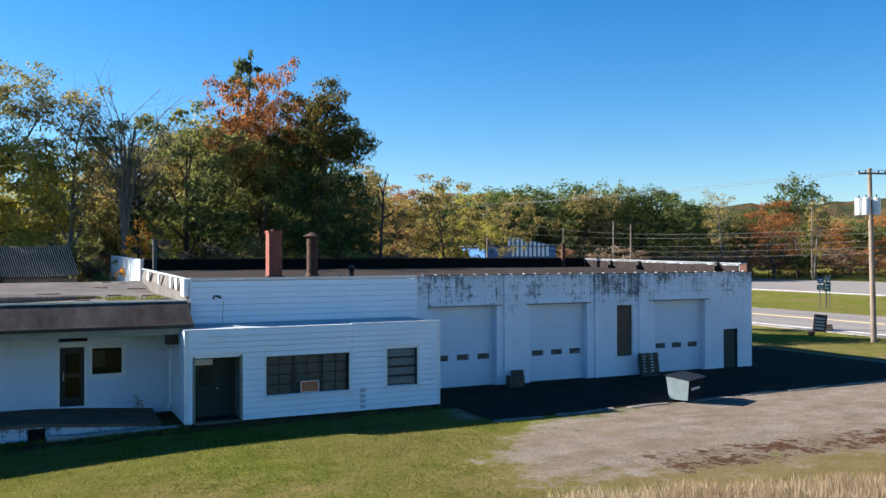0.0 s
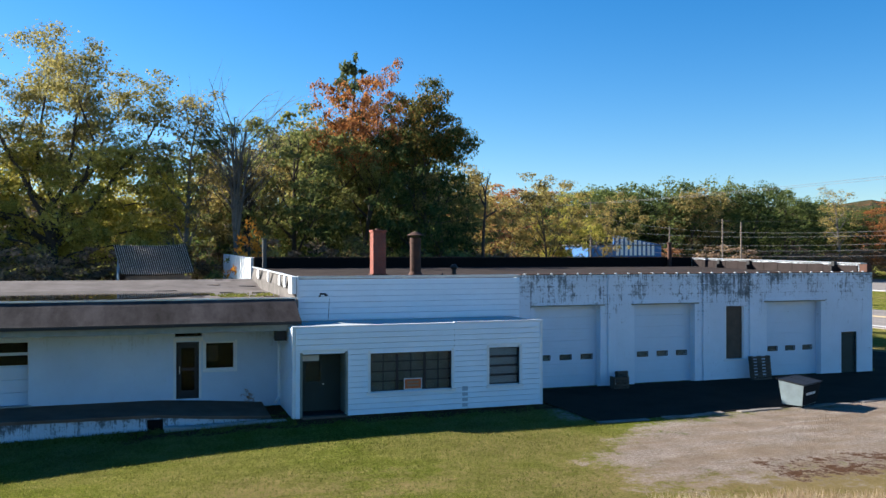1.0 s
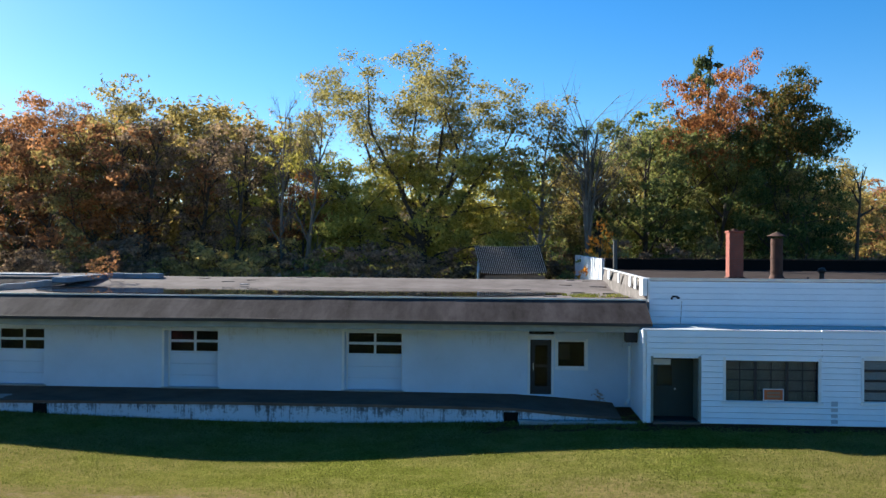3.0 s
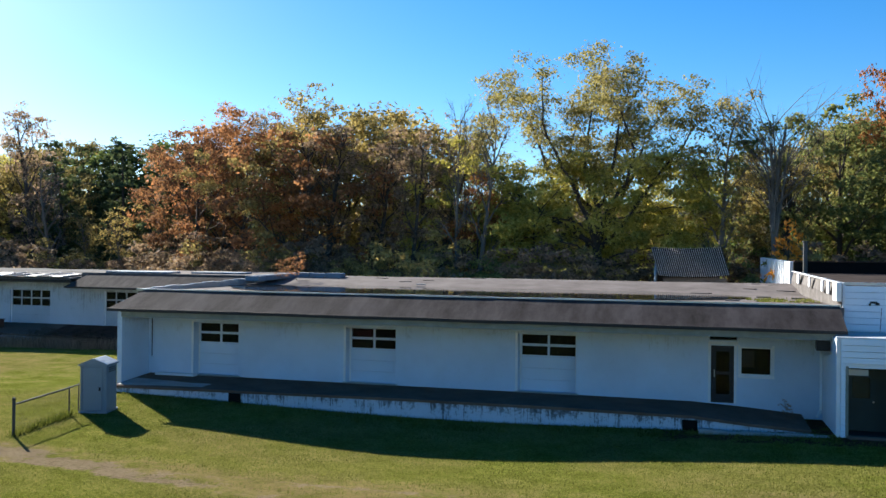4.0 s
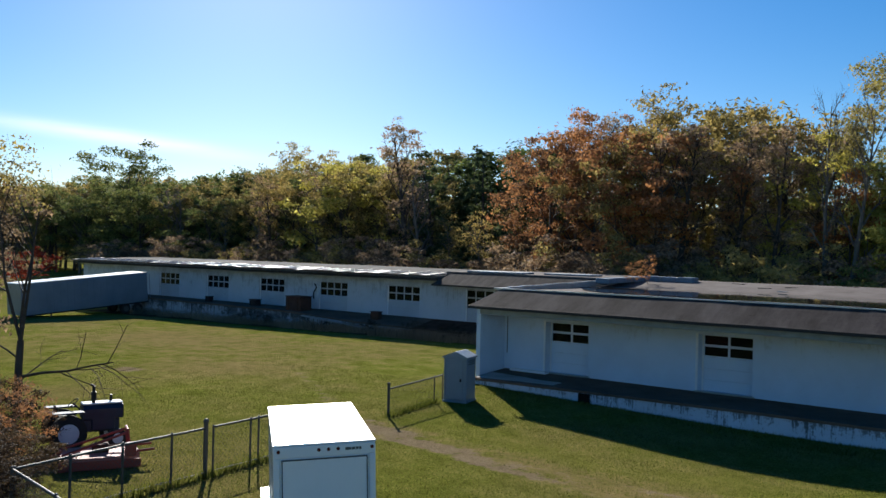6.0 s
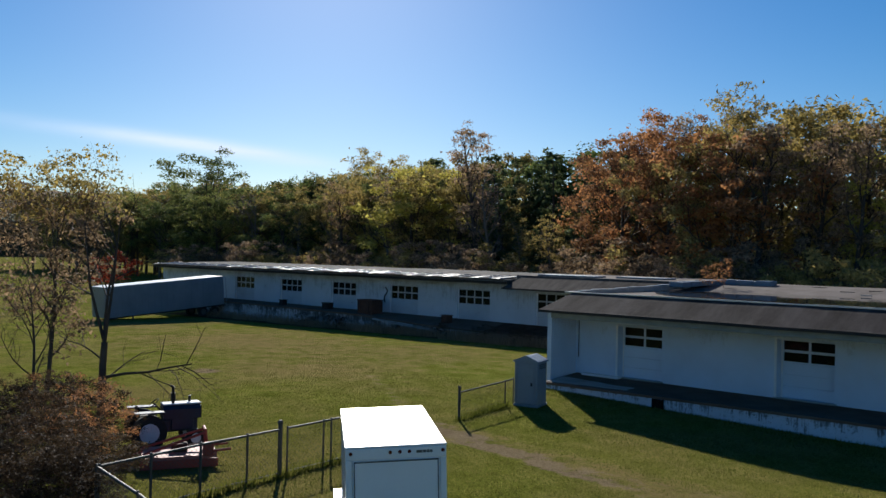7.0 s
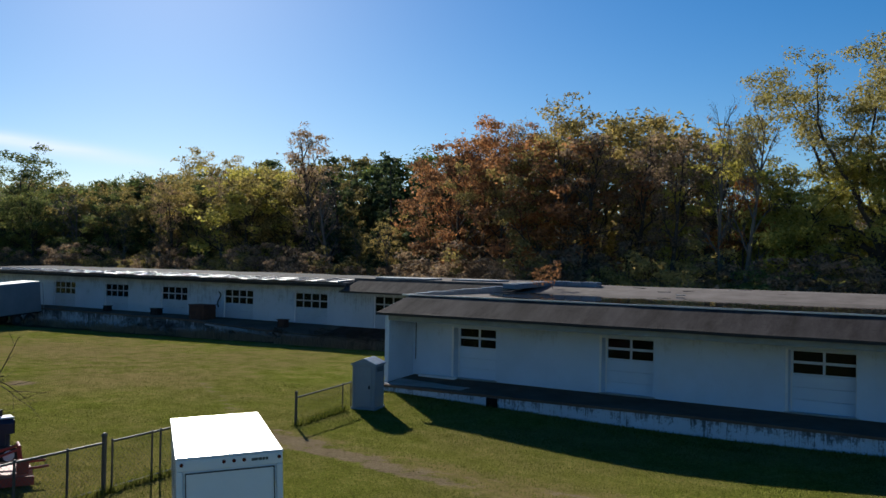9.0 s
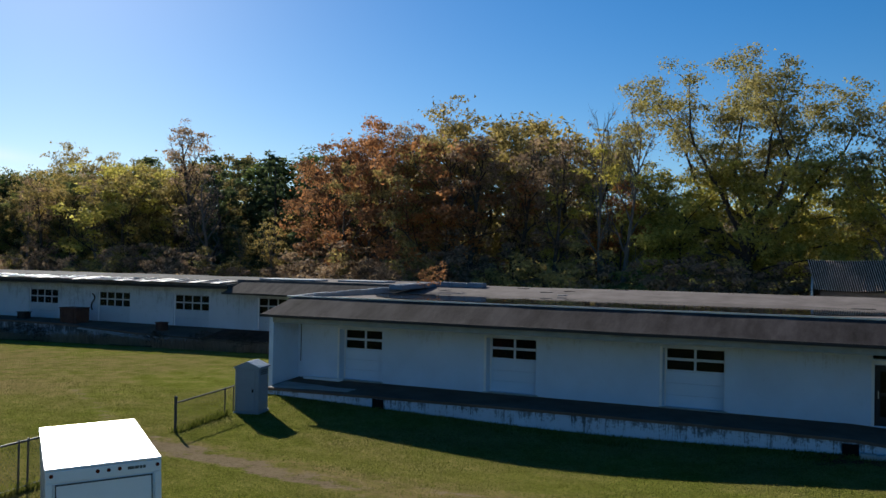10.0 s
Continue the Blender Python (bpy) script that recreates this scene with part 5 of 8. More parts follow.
def build_dumpster():
    base = Matrix.Translation((23.68, 26.92, ground_z(24.0, 26.7))) @ Matrix.Rotation(radians(25), 4, 'Z') @ Matrix.Diagonal((0.90, 0.98, 0.96, 1))
    d = thing("dumpster", base.translation, "teal-grey steel dumpster with a black lid, shaded front coloured dark", "dumpster")
    low = [(-0.70, -0.38), (0.70, -0.38), (0.70, 0.40), (-0.70, 0.40)]
    top = [(-0.86, -0.50, 0.92), (0.86, -0.50, 0.92), (0.86, 0.48, 1.06), (-0.86, 0.48, 1.06)]
    bm = bmesh.new()
    v = [bm.verts.new(base @ Vector((x, y, 0.10))) for x, y in low] + [bm.verts.new(base @ Vector(p)) for p in top]
    for f in ((3, 2, 1, 0), (0, 1, 5, 4), (1, 2, 6, 5), (2, 3, 7, 6), (3, 0, 4, 7), (4, 5, 6, 7)):
        bm.faces.new([v[i] for i in f])
    bmesh.ops.recalc_face_normals(bm, faces=bm.faces)
    part("body", bm, "dumpster", d)

    def on_front(u, z, out):
        """A place on the sloping front: u across, z up, out from the steel."""
        t = (z - 0.10) / 0.82
        return base @ Vector((u * (0.70 + 0.16 * t), -0.38 - 0.12 * t - out, z))

    def plate(name, u0, u1, z0, z1, out, mat, label=""):
        bm = bmesh.new()
        a = [bm.verts.new(on_front(u, z, out)) for u, z in ((u0, z0), (u1, z0), (u1, z1), (u0, z1))]
        b = [bm.verts.new(on_front(u, z, out - 0.010)) for u, z in ((u0, z0), (u1, z0), (u1, z1), (u0, z1))]
        bm.faces.new(a)
        for i in range(4):
            bm.faces.new((a[i], b[i], b[(i + 1) % 4], a[(i + 1) % 4]))
        bmesh.ops.recalc_face_normals(bm, faces=bm.faces)
        return part(name, bm, mat, d, label)
    # near-black plate puts the front's shade into its colour
    plate("front_plate", -0.97, 0.97, 0.12, 0.90, 0.014, "dumpdark", "front plate coloured near-black for the shaded side")
    for u0, u1 in ((-0.62, -0.34), (-0.28, 0.12), (0.18, 0.46)):
        plate("lettering", u0, u1, 0.50, 0.60, 0.024, "whitetext")
    tilt = base @ Matrix.Translation((0, 0, 1.0)) @ Matrix.Rotation(math.atan2(0.14, 0.98), 4, 'X')
    for x0 in (-0.90, 0.01):
        bm = bmesh.new()
        block(bm, x0, x0 + 0.89, -0.56, 0.54, 0.0, 0.04, 0.01, tilt)
        part("lid", bm, "blackmetal", d, "black plastic lid")
    bm = bmesh.new()
    tube(bm, tilt @ Vector((-0.92, 0.54, 0.03)), tilt @ Vector((0.92, 0.54, 0.03)), 0.03)
    part("hinge_bar", bm, "dumpdark", d)
    for x in (-0.55, 0.45):
        bm = bmesh.new()
        block(bm, x, x + 0.1, -0.36, 0.38, 0.0, 0.098, 0.01, base)
        part("skid", bm, "dumpdark", d)
    return d


build_dumpster()

# ---- far dock building beside the field ----
YF = 48.0
F_X0, F_XM, F_X1 = -86.0, -37.6, -23.2
F_FLOOR = 0.95
F_DOORS = [(-35.85 - 7.28 * k, -32.70 - 7.28 * k) for k in range(6)]
# far walls take the block paint with their shade put into the colour
pierced_wall("wall_far_front", F_X0, F_X1, -1.2, 3.80, YF, YF + 0.25, [(a, b, F_FLOOR, 3.16) for a, b in F_DOORS], "blockshaded", "long white painted block wall with dock doors")
tagged(box("wall_far_end", F_X0, F_X0 + 0.25, YF + 0.254, 57.0, -1.2, 3.80, "blockshaded"), "white end wall", "wall", kind="structure")
tagged(box("wall_far_back", F_X0, F_X1, 57.0, 57.25, -1.2, 3.80, "blockshaded"), "white back wall", "wall", kind="structure")
tagged(box("wall_far_inner", F_X1 - 0.25, F_X1, YF + 0.254, 56.99, -1.2, 3.80, "blockshaded"), "white end wall", "wall", kind="structure")
tagged(box("floor_far", F_X0 + 0.3, F_X1 - 0.3, YF + 0.26, 56.9, -0.5, F_FLOOR - 0.01, "interior"), "far floor inside, coloured near-black for the unlit room", "floor", kind="structure")
for k, (a, b) in enumerate(F_DOORS):
    sectional_door("door_%d" % (10 + k), a + 0.03, b - 0.03, F_FLOOR + 0.01, 3.15, YF + 0.10, "dull white overhead dock door with two rows of small panes", 4, (2, 3), 4, "fardoor")
bm = bmesh.new()
rows = []
for k in range(61):
    x = F_X0 - 0.5 + (F_XM - F_X0 + 0.5) * k / 60
    zz = 3.93 + 0.05 * noise.noise((x * 0.25, 0, 1)) + 0.035 * noise.noise((x * 1.4, 0, 2))
    zz += 0.10
    rows.append([bm.verts.new(p) for p in ((x, 46.9, zz - 0.10), (x, 46.9, zz), (x, 49.0, zz + 0.10), (x, 53.0, zz + 0.24), (x, 57.4, zz + 0.30), (x, 57.4, zz - 0.2))])
for p, q in zip(rows, rows[1:]):
    for i in range(5):
        bm.faces.new((p[i], q[i], q[i + 1], p[i + 1]))
    bm.faces.new((p[5], q[5], q[0], p[0]))
bm.faces.new(rows[0])
bm.faces.new(rows[-1][::-1])
bmesh.ops.recalc_face_normals(bm, faces=bm.faces)
tagged(part("roof_far", bm, "whiteroof"), "white coated flat roof, patched and uneven", "roof", kind="structure")
rng = random.Random(5)
# long metal sheets with raised seams; some have slipped past the eave
x = F_X0 + 0.2
sheets = thing("roof_sheets", (F_X0, 47, 4.0), "pale metal roofing sheets with raised seams, some slipped", "roofing", kind="structure")
while x < F_XM - 1.0:
    w = rng.uniform(0.85, 1.05)
    slip = rng.choice((0.0, 0.0, 0.04, 0.10, 0.22))
    lift = 0.05 + 0.05 * noise.noise((x * 0.25, 0, 1)) + 0.035 * noise.noise((x * 1.4, 0, 2))
    bm = bmesh.new()
    tip = Matrix.Translation((x, 46.82 - slip, 4.00 + lift + rng.uniform(0.0, 0.03))) @ Matrix.Rotation(math.atan2(0.10, 2.1) + rng.uniform(-0.012, 0.02), 4, 'X')
    block(bm, 0, w - 0.02, 0, rng.uniform(1.6, 3.4), 0.0, 0.02, 0.004, tip)
    sheet = part("sheet", bm, rng.choice(("whiteroof", "whiteroof", "whiteroof", "rolledroof", "flashing")), sheets)
    bm = bmesh.new()
    block(bm, w - 0.05, w, -0.03, 2.4, 0.0, 0.075, 0.01, tip)
    part("seam", bm, "metaledge", sheet)
    x += w
profile("eave_far", [(46.95, 3.70), (46.95, 3.90), (47.05, 3.90), (47.05, 3.70)], F_X0 - 0.3, F_XM, "fasciaboard", steps=30, wobble=0.06)
tagged(bpy.data.objects["eave_far"], "dark ragged eave board", "trim", kind="structure")
tagged(box("soffit_far", F_X0 - 0.2, F_XM, 47.06, YF - 0.004, 3.70, 3.76, "soffit"), "shaded soffit", "soffit", kind="structure")
mansard("roof_skirt_far", F_XM, F_X1, 46.4, 3.50, 48.0, 4.28, 0.6, "brown shingled skirt roof of the far dock building")
tagged(box("roof_far_flat", F_XM, F_X1, 48.05, 57.3, 4.0, 4.36, "rolledroof"), "flat grey roof behind the skirt", "roof", kind="structure")
for x0, x1, y0 in ((-36, -31.5, 48.3), (-30.5, -27.0, 49.5)):
    tagged(box("roof_sheet", x0, x1, y0, y0 + 1.6, 4.364, 4.47, "tarp", None, "", 0.02), "blue-grey sheet lying on the roof", "sheet")
bm = bmesh.new()
rows = []
for k, (x, y, z) in enumerate(((-74.5, 45.4, 0.92), (-60, 45.3, 0.92), (-52, 45.4, 0.88), (-44, 45.5, 0.55), (-38.5, 45.7, 0.45), (-30, 45.8, 0.5), (-24, 45.9, 0.5))):
    rows.append([bm.verts.new(p) for p in ((x, y, -1.3), (x, y, z - 0.12), (x, y - 0.06, z - 0.12), (x, y - 0.06, z), (x, YF - 0.003, max(z, F_FLOOR)), (x, YF - 0.003, -1.3))])
for k, (p, q) in enumerate(zip(rows, rows[1:])):
    for i in range(5):
        f = bm.faces.new((p[i], q[i], q[i + 1], p[i + 1]))
        f.material_index = (1 if k < 4 else 2) if i == 0 else 2 if k > 3 else 0
bm.faces.new(rows[0])
bm.faces.new(rows[-1][::-1])
bmesh.ops.recalc_face_normals(bm, faces=bm.faces)
fd = part("loading_dock_far", bm, "concrete")
fd.data.materials.append(M["fardock"])
fd.data.materials.append(M["leafmould"])
tagged(fd, "concrete loading platform with a stained white face", "platform", kind="structure")
# blue-grey duct and curb at the rear corner of the dock roof
t = thing("roof_duct", (-22.6, 44, 4.4), "dented blue-grey sheet metal duct on the flat roof", "duct")
bm = bmesh.new()
for k in range(6):
    y = 42.2 + k * 0.95
    block(bm, -22.7, -21.9, y, y + 0.94, 4.22 + 0.02 * k, 4.50 + 0.015 * k + 0.02 * (k % 2), 0.03)
part("duct", bm, "tarp", t)
bm = bmesh.new()
for k in range(3):
    block(bm, -21.9 + k * 0.98, -20.94 + k * 0.98, 46.6, 47.4, 4.32, 4.62 - 0.02 * (k % 2), 0.03)
part("branch_duct", bm, "tarp", t)
# added near-black board, paints the dark seen through the far panes
tagged(box("wall_inner_far", F_X0 + 0.3, F_X1 - 0.3, YF + 1.6, YF + 1.7, F_FLOOR, 3.69, "interior"), "added near-black backing behind the far openings for room darkness", "wall", kind="structure")
hose = thing("hose", (-50.9, YF - 0.06, 2.8), "dark hose hanging in a loop on the far wall", "hose")
bm = bmesh.new()
loop = [Vector((-50.9 + 0.28 * math.sin(k * 0.55) * (1 - k / 14), YF - 0.06, 2.95 - 0.11 * k)) for k in range(12)]
for p, q in zip(loop, loop[1:]):
    tube(bm, p, q, 0.05, sides=7)
part("hose_line", bm, "blackmetal", hose)
rod("hook", (-50.9, YF - 0.002, 2.95), (-50.9, YF - 0.12, 2.98), 0.02, "rust", hose)
# clutter on the far dock
for x, y, w, d, h, m, lb in ((-50.9, 46.3, 1.7, 1.2, 1.0, "rust", "rust-brown steel bin on the loading platform"), (-42.8, 46.5, 0.7, 0.5, 0.28, "rust", "low rusty scrap box on the loading platform"), (-56.5, 46.6, 0.8, 0.6, 0.45, "blackmetal", "dark scrap box on the loading platform"), (-62.5, 46.5, 0.5, 0.5, 0.4, "blackmetal", "dark can on the loading platform")):
    t = thing("bin", (x, y, F_FLOOR - 0.1), lb, "bin")
    z = F_FLOOR - 0.25
    bm = bmesh.new()
    block(bm, x - w / 2, x + w / 2, y - d / 2, y + d / 2, z, z + h + 0.25, 0.03)
    part("body", bm, m, t)
    box("rim", x - w / 2 - 0.04, x + w / 2 + 0.04, y - d / 2 - 0.04, y + d / 2 + 0.04, z + h + 0.252, z + h + 0.31, m, t, "", 0.01)
    for sx in (-0.3, 0.3):
        box("rib", x + sx * w - 0.04, x + sx * w + 0.04, y - d / 2 - 0.05, y - d / 2 - 0.003, z, z + h + 0.2, m, t)
# ramp boards beside the far dock
t = thing("ramp_board", (-46, 44.8, 0.3), "long weathered plank lying against the platform", "plank")
bm = bmesh.new()
block(bm, -4.5, 4.5, -0.15, 0.15, -0.04, 0.04, 0.01, Matrix.Translation((-44.5, 44.95, 0.35)) @ Matrix.Rotation(radians(4), 4, 'Y'))
part("plank", bm, "steps", t)

# ---- semi trailer backed to the far dock ----
def wheel(parent, c, axis, r, w, rim_mat="galv"):
    c, axis = Vector(c), Vector(axis).normalized()
    bm = bmesh.new()
    tube(bm, c - axis * w / 2, c + axis * w / 2, r, r, 22)
    bmesh.ops.bevel(bm, geom=[e for e in bm.edges if len(e.link_faces) == 2 and any(len(f.verts) > 6 for f in e.link_faces)], offset=w * 0.18, segments=2, affect='EDGES')
    wh = part("wheel", bm, "tyre", parent, "black rubber tyre")
    rod("rim", c - axis * (w / 2 + 0.012), c + axis * (w / 2 + 0.012), r * 0.55, rim_mat, wh, sides=16)
    return wh


def semi_trailer():
    # the nose has sunk on its landing legs
    x0, x1, y0, y1, zb, zt = -72.5, -70.0, 33.9, 45.4, -0.28, 2.31
    tip = Matrix.Translation((0, y0, zb)) @ Matrix.Rotation(radians(4.5), 4, 'X') @ Matrix.Translation((0, -y0, -zb))
    t = thing("semi_trailer", (-71, 39, -0.5), "grey box semi trailer parked nose-down at the far loading dock", "trailer")

    def piece(name, a, b, c, d, e, f, mat, label="", bevel=0.0):
        bm = bmesh.new()
        block(bm, a, b, c, d, e, f, bevel, tip)
        return part(name, bm, mat, t, label)
    piece("box_body", x0, x1, y0, y1, zb, zt, "semigrey", "", 0.03)
    piece("roof_sheet", x0 + 0.02, x1 - 0.02, y0 + 0.02, y1 - 0.02, zt + 0.003, zt + 0.05, "trailerwhite", "pale roof sheet", 0.01)
    for k in range(20):
        y = y0 + 0.3 + k * 0.6
        piece("side_rib", x1 + 0.002, x1 + 0.02, y, y + 0.05, zb + 0.1, zt - 0.1, "semigrey")
    piece("rail", x1 - 0.05, x1 + 0.03, y0, y1, zb - 0.10, zb - 0.003, "blackmetal")
    for sx in (x0 + 0.35, x1 - 0.35):
        rod("landing_leg", (sx, y0 + 2.6, -0.8), (sx, y0 + 2.6, zb + 0.15), 0.07, "galv", t)
    for y in (43.2, 44.4):
        for sx in (x0 + 0.2, x1 - 0.2):
            wheel(t, (sx, y, -0.02), (1, 0, 0), 0.46, 0.3)


semi_trailer()

# ---- portable toilet ----
def portable_toilet():
    gz = ground_z(-20.4, 27.0)
    base = Matrix.Translation((-20.62, 27.35, gz)) @ Matrix.Rotation(radians(14), 4, 'Z') @ Matrix.Diagonal((0.86, 0.86, 0.87, 1))
    t = thing("portable_toilet", base.translation, "grey plastic portable toilet standing on the grass", "toilet")
    bm = bmesh.new()
    block(bm, -0.56, 0.56, -0.56, 0.56, 0.08, 2.02, 0.04, base)
    part("cabin", bm, "john", t)
    bm = bmesh.new()
    block(bm, -0.60, 0.60, -0.60, 0.60, 0.0, 0.10, 0.015, base)
    part("skid_base", bm, "john", t)
    bm = bmesh.new()
    prof = [(-0.63, 1.98), (-0.63, 2.03), (-0.03, 2.28), (0.03, 2.28), (0.63, 2.03), (0.63, 1.98)]
    ra = [bm.verts.new(base @ Vector((x, -0.61, z))) for x, z in prof]
    rb = [bm.verts.new(base @ Vector((x, 0.61, z))) for x, z in prof]
    for i in range(5):
        bm.faces.new((ra[i], ra[i + 1], rb[i + 1], rb[i]))
    bm.faces.new(ra[::-1])
    bm.faces.new(rb)
    bm.faces.new((ra[0], rb[0], rb[5], ra[5]))
    bmesh.ops.recalc_face_normals(bm, faces=bm.faces)
    roof = part("roof", bm, "john", t, "ribbed gable roof")
    for k in range(7):
        bm = bmesh.new()
        block(bm, 0.02, 0.64, -0.58 + k * 0.175, -0.50 + k * 0.175, -0.01, 0.03, 0.004, base @ Matrix.Translation((0.02, 0, 2.285)) @ Matrix.Rotation(radians(22.6), 4, 'Y'))
        part("roof_rib", bm, "hood", roof)
    bm = bmesh.new()
    block(bm, -0.40, 0.40, -0.60, -0.565, 0.14, 1.92, 0.012, base)
    dr = part("door", bm, "john", t)
    bm = bmesh.new()
    block(bm, 0.26, 0.34, -0.63, -0.602, 0.95, 1.10, 0.006, base)
    part("latch", bm, "blackmetal", dr)
    for z in (1.7, 1.78, 1.86):
        bm = bmesh.new()
        block(bm, 0.563, 0.585, -0.35, 0.35, z, z + 0.035, 0.004, base)
        part("vent_slot", bm, "blackmetal", t)
    for sx in (-0.5, 0.5):
        bm = bmesh.new()
        block(bm, sx - 0.04, sx + 0.04, -0.58, -0.562, 0.1, 2.0, 0.006, base)
        part("corner_rib", bm, "john", t)


portable_toilet()

# ---- enclosed cargo trailer ----
def cargo_trailer():
    rear_l, rear_r = Vector((-12.08, 10.46)), Vector((-10.91, 11.90))
    mid = (rear_l + rear_r) / 2
    ax = (rear_r - rear_l).normalized()            # across the rear
    fw = Vector((-ax.y, ax.x))                     # towards the front
    base = Matrix(((ax.x * 0.935, fw.x, 0, mid.x), (ax.y * 0.935, fw.y, 0, mid.y), (0, 0, 1, 0), (0, 0, 0, 1)))
    base = base @ Matrix.Translation((0, 0, 2.215)) @ Matrix.Rotation(radians(-2.1), 4, 'Y') @ Matrix.Translation((0, 0, -2.25))     # it leans on soft ground
    W, L, zb, zt = 2.0, 3.95, 0.45, 2.25
    t = thing("cargo_trailer", (mid.x, mid.y, 0), "white enclosed cargo trailer parked on the grass", "trailer")

    def piece(name, x0, x1, y0, y1, z0, z1, mat, parent, label="", bevel=0.01):
        bm = bmesh.new()
        block(bm, x0, x1, y0, y1, z0, z1, bevel, base)
        return part(name, bm, mat, parent, label)
    piece("body", -W / 2, W / 2, 0.03, L, zb, zt - 0.04, "trailerwhite", t, "", 0.02)
    piece("roof", -W / 2 - 0.015, W / 2 + 0.015, 0.0, L + 0.02, zt - 0.037, zt, "trailerwhite", t, "", 0.012)
    piece("rear_header", -W / 2, W / 2, -0.012, 0.027, zt - 0.24, zt - 0.041, "trailerwhite", t)
    for x in (-W / 2, W / 2 - 0.12):
        piece("rear_post", x, x + 0.12, -0.012, 0.027, zb, zt - 0.243, "trailerwhite", t)
    dr = piece("ramp_door", -W / 2 + 0.14, W / 2 - 0.14, -0.004, 0.027, zb + 0.05, zt - 0.27, "trailerwhite", t, "white rear ramp door")
    for x in (-0.84, 0.82):
        piece("door_trim", x, x + 0.02, -0.012, -0.006, zb + 0.05, zt - 0.28, "galv", dr, "", 0.0)
    piece("door_trim", -0.84, 0.84, -0.012, -0.006, zt - 0.30, zt - 0.275, "galv", dr, "", 0.0)
    for x in (-0.90, -0.12, 0.07, 0.26, 0.93):
        bm = bmesh.new()
        tube(bm, base @ Vector((x, -0.03, zt - 0.12)), base @ Vector((x, -0.012, zt - 0.12)), 0.034)
        part("marker_lamp", bm, "marker", t, "small red marker lamp")
    for k, (x0, x1) in enumerate(((0.40, 0.52), (0.53, 0.60), (0.61, 0.66), (0.67, 0.72))):
        piece("lettering", x0, x1, -0.018, -0.013, zt - 0.155, zt - 0.105, "greytext", t, "", 0.0)
    for k in range(5):
        piece("side_seam", -W / 2 - 0.006, -W / 2 - 0.001, 0.4 + k * 0.75, 0.43 + k * 0.75, zb + 0.1, zt - 0.1, "galv", t, "", 0.0)
        piece("side_seam", W / 2 + 0.001, W / 2 + 0.006, 0.4 + k * 0.75, 0.43 + k * 0.75, zb + 0.1, zt - 0.1, "galv", t, "", 0.0)
    for x in (-0.92, 0.92):
        for y in (1.6, 2.4):
            wheel(t, base @ Vector((x, y, 0.33)), (ax.x, ax.y, 0), 0.33, 0.2)
    piece("fender", -W / 2 - 0.22, -W / 2 - 0.01, 1.15, 2.85, 0.68, 0.74, "trailerwhite", t)
    piece("fender", W / 2 + 0.01, W / 2 + 0.22, 1.15, 2.85, 0.68, 0.74, "trailerwhite", t)
    piece("tongue", -0.06, 0.06, L, L + 1.2, 0.42, 0.52, "blackmetal", t)
    bm = bmesh.new()
    tube(bm, base @ Vector((0, L + 0.95, 0.0)), base @ Vector((0, L + 0.95, 0.9)), 0.035)
    part("jack", bm, "galv", t)


cargo_trailer()

# ---- chain-link fence and gate ----
def fence_run(label, pts, height, post_r, bottom_rail=False, extra_posts=()):
    """Posts at the points, a top rail and woven wire between."""
    t = thing("fence", (*pts[0], ground_z(*pts[0])), label, "fence", "chain-link fence")
    tops = []
    for i, (x, y) in enumerate(pts):
        z = ground_z(x, y)
        r = post_r * (1.9 if i in extra_posts else 1.0)
        h = height + (0.18 if i in extra_posts else 0.03)
        p = rod("post", (x, y, z - 0.2), (x, y, z + h), r, "galv", t)
        bm = bmesh.new()
        bmesh.ops.create_uvsphere(bm, u_segments=10, v_segments=6, radius=r * 1.25)
        bmesh.ops.translate(bm, vec=(x, y, z + h), verts=bm.verts)
        part("post_cap", bm, "galv", p)
        tops.append(Vector((x, y, z + height)))
    for a, b in zip(tops, tops[1:]):
        rod("top_rail", a, b, 0.030, "galv", t)
        if bottom_rail:
            rod("bottom_rail", a - Vector((0, 0, height - 0.12)), b - Vector((0, 0, height - 0.12)), 0.02, "steps", t)
    bm = bmesh.new()
    for a, b in zip(tops, tops[1:]):
        length = (b - a).length
        n = int(length / 0.13)
        up = Vector((0, 0, height - 0.06))
        for s in (1, -1):
            k = -int(height / 0.13)
            while k < n + int(height / 0.13):
                u0, u1 = k * 0.13, k * 0.13 + s * height
                v0, v1 = 0.0, 1.0
                if u1 != u0:
                    for lim in (0.0, length):
                        tt = (lim - u0) / (u1 - u0)
                        if 0 < tt < 1:
                            if (u0 < 0 or u0 > length):
                                v0 = max(v0, tt)
                            else:
                                v1 = min(v1, tt)
                c0, c1 = u0 + (u1 - u0) * v0, u0 + (u1 - u0) * v1
                if v1 > v0 and -0.01 <= c0 <= length + 0.01 and -0.01 <= c1 <= length + 0.01:
                    p = a - up + (b - a) * (c0 / length) + up * v0
                    q = a - up + (b - a) * (c1 / length) + up * v1
                    tube(bm, p, q, 0.0028, sides=3, caps=False)
                k += 1
    tagged(part("wire_mesh", bm, "galv", t), kind="stuff")
    return t


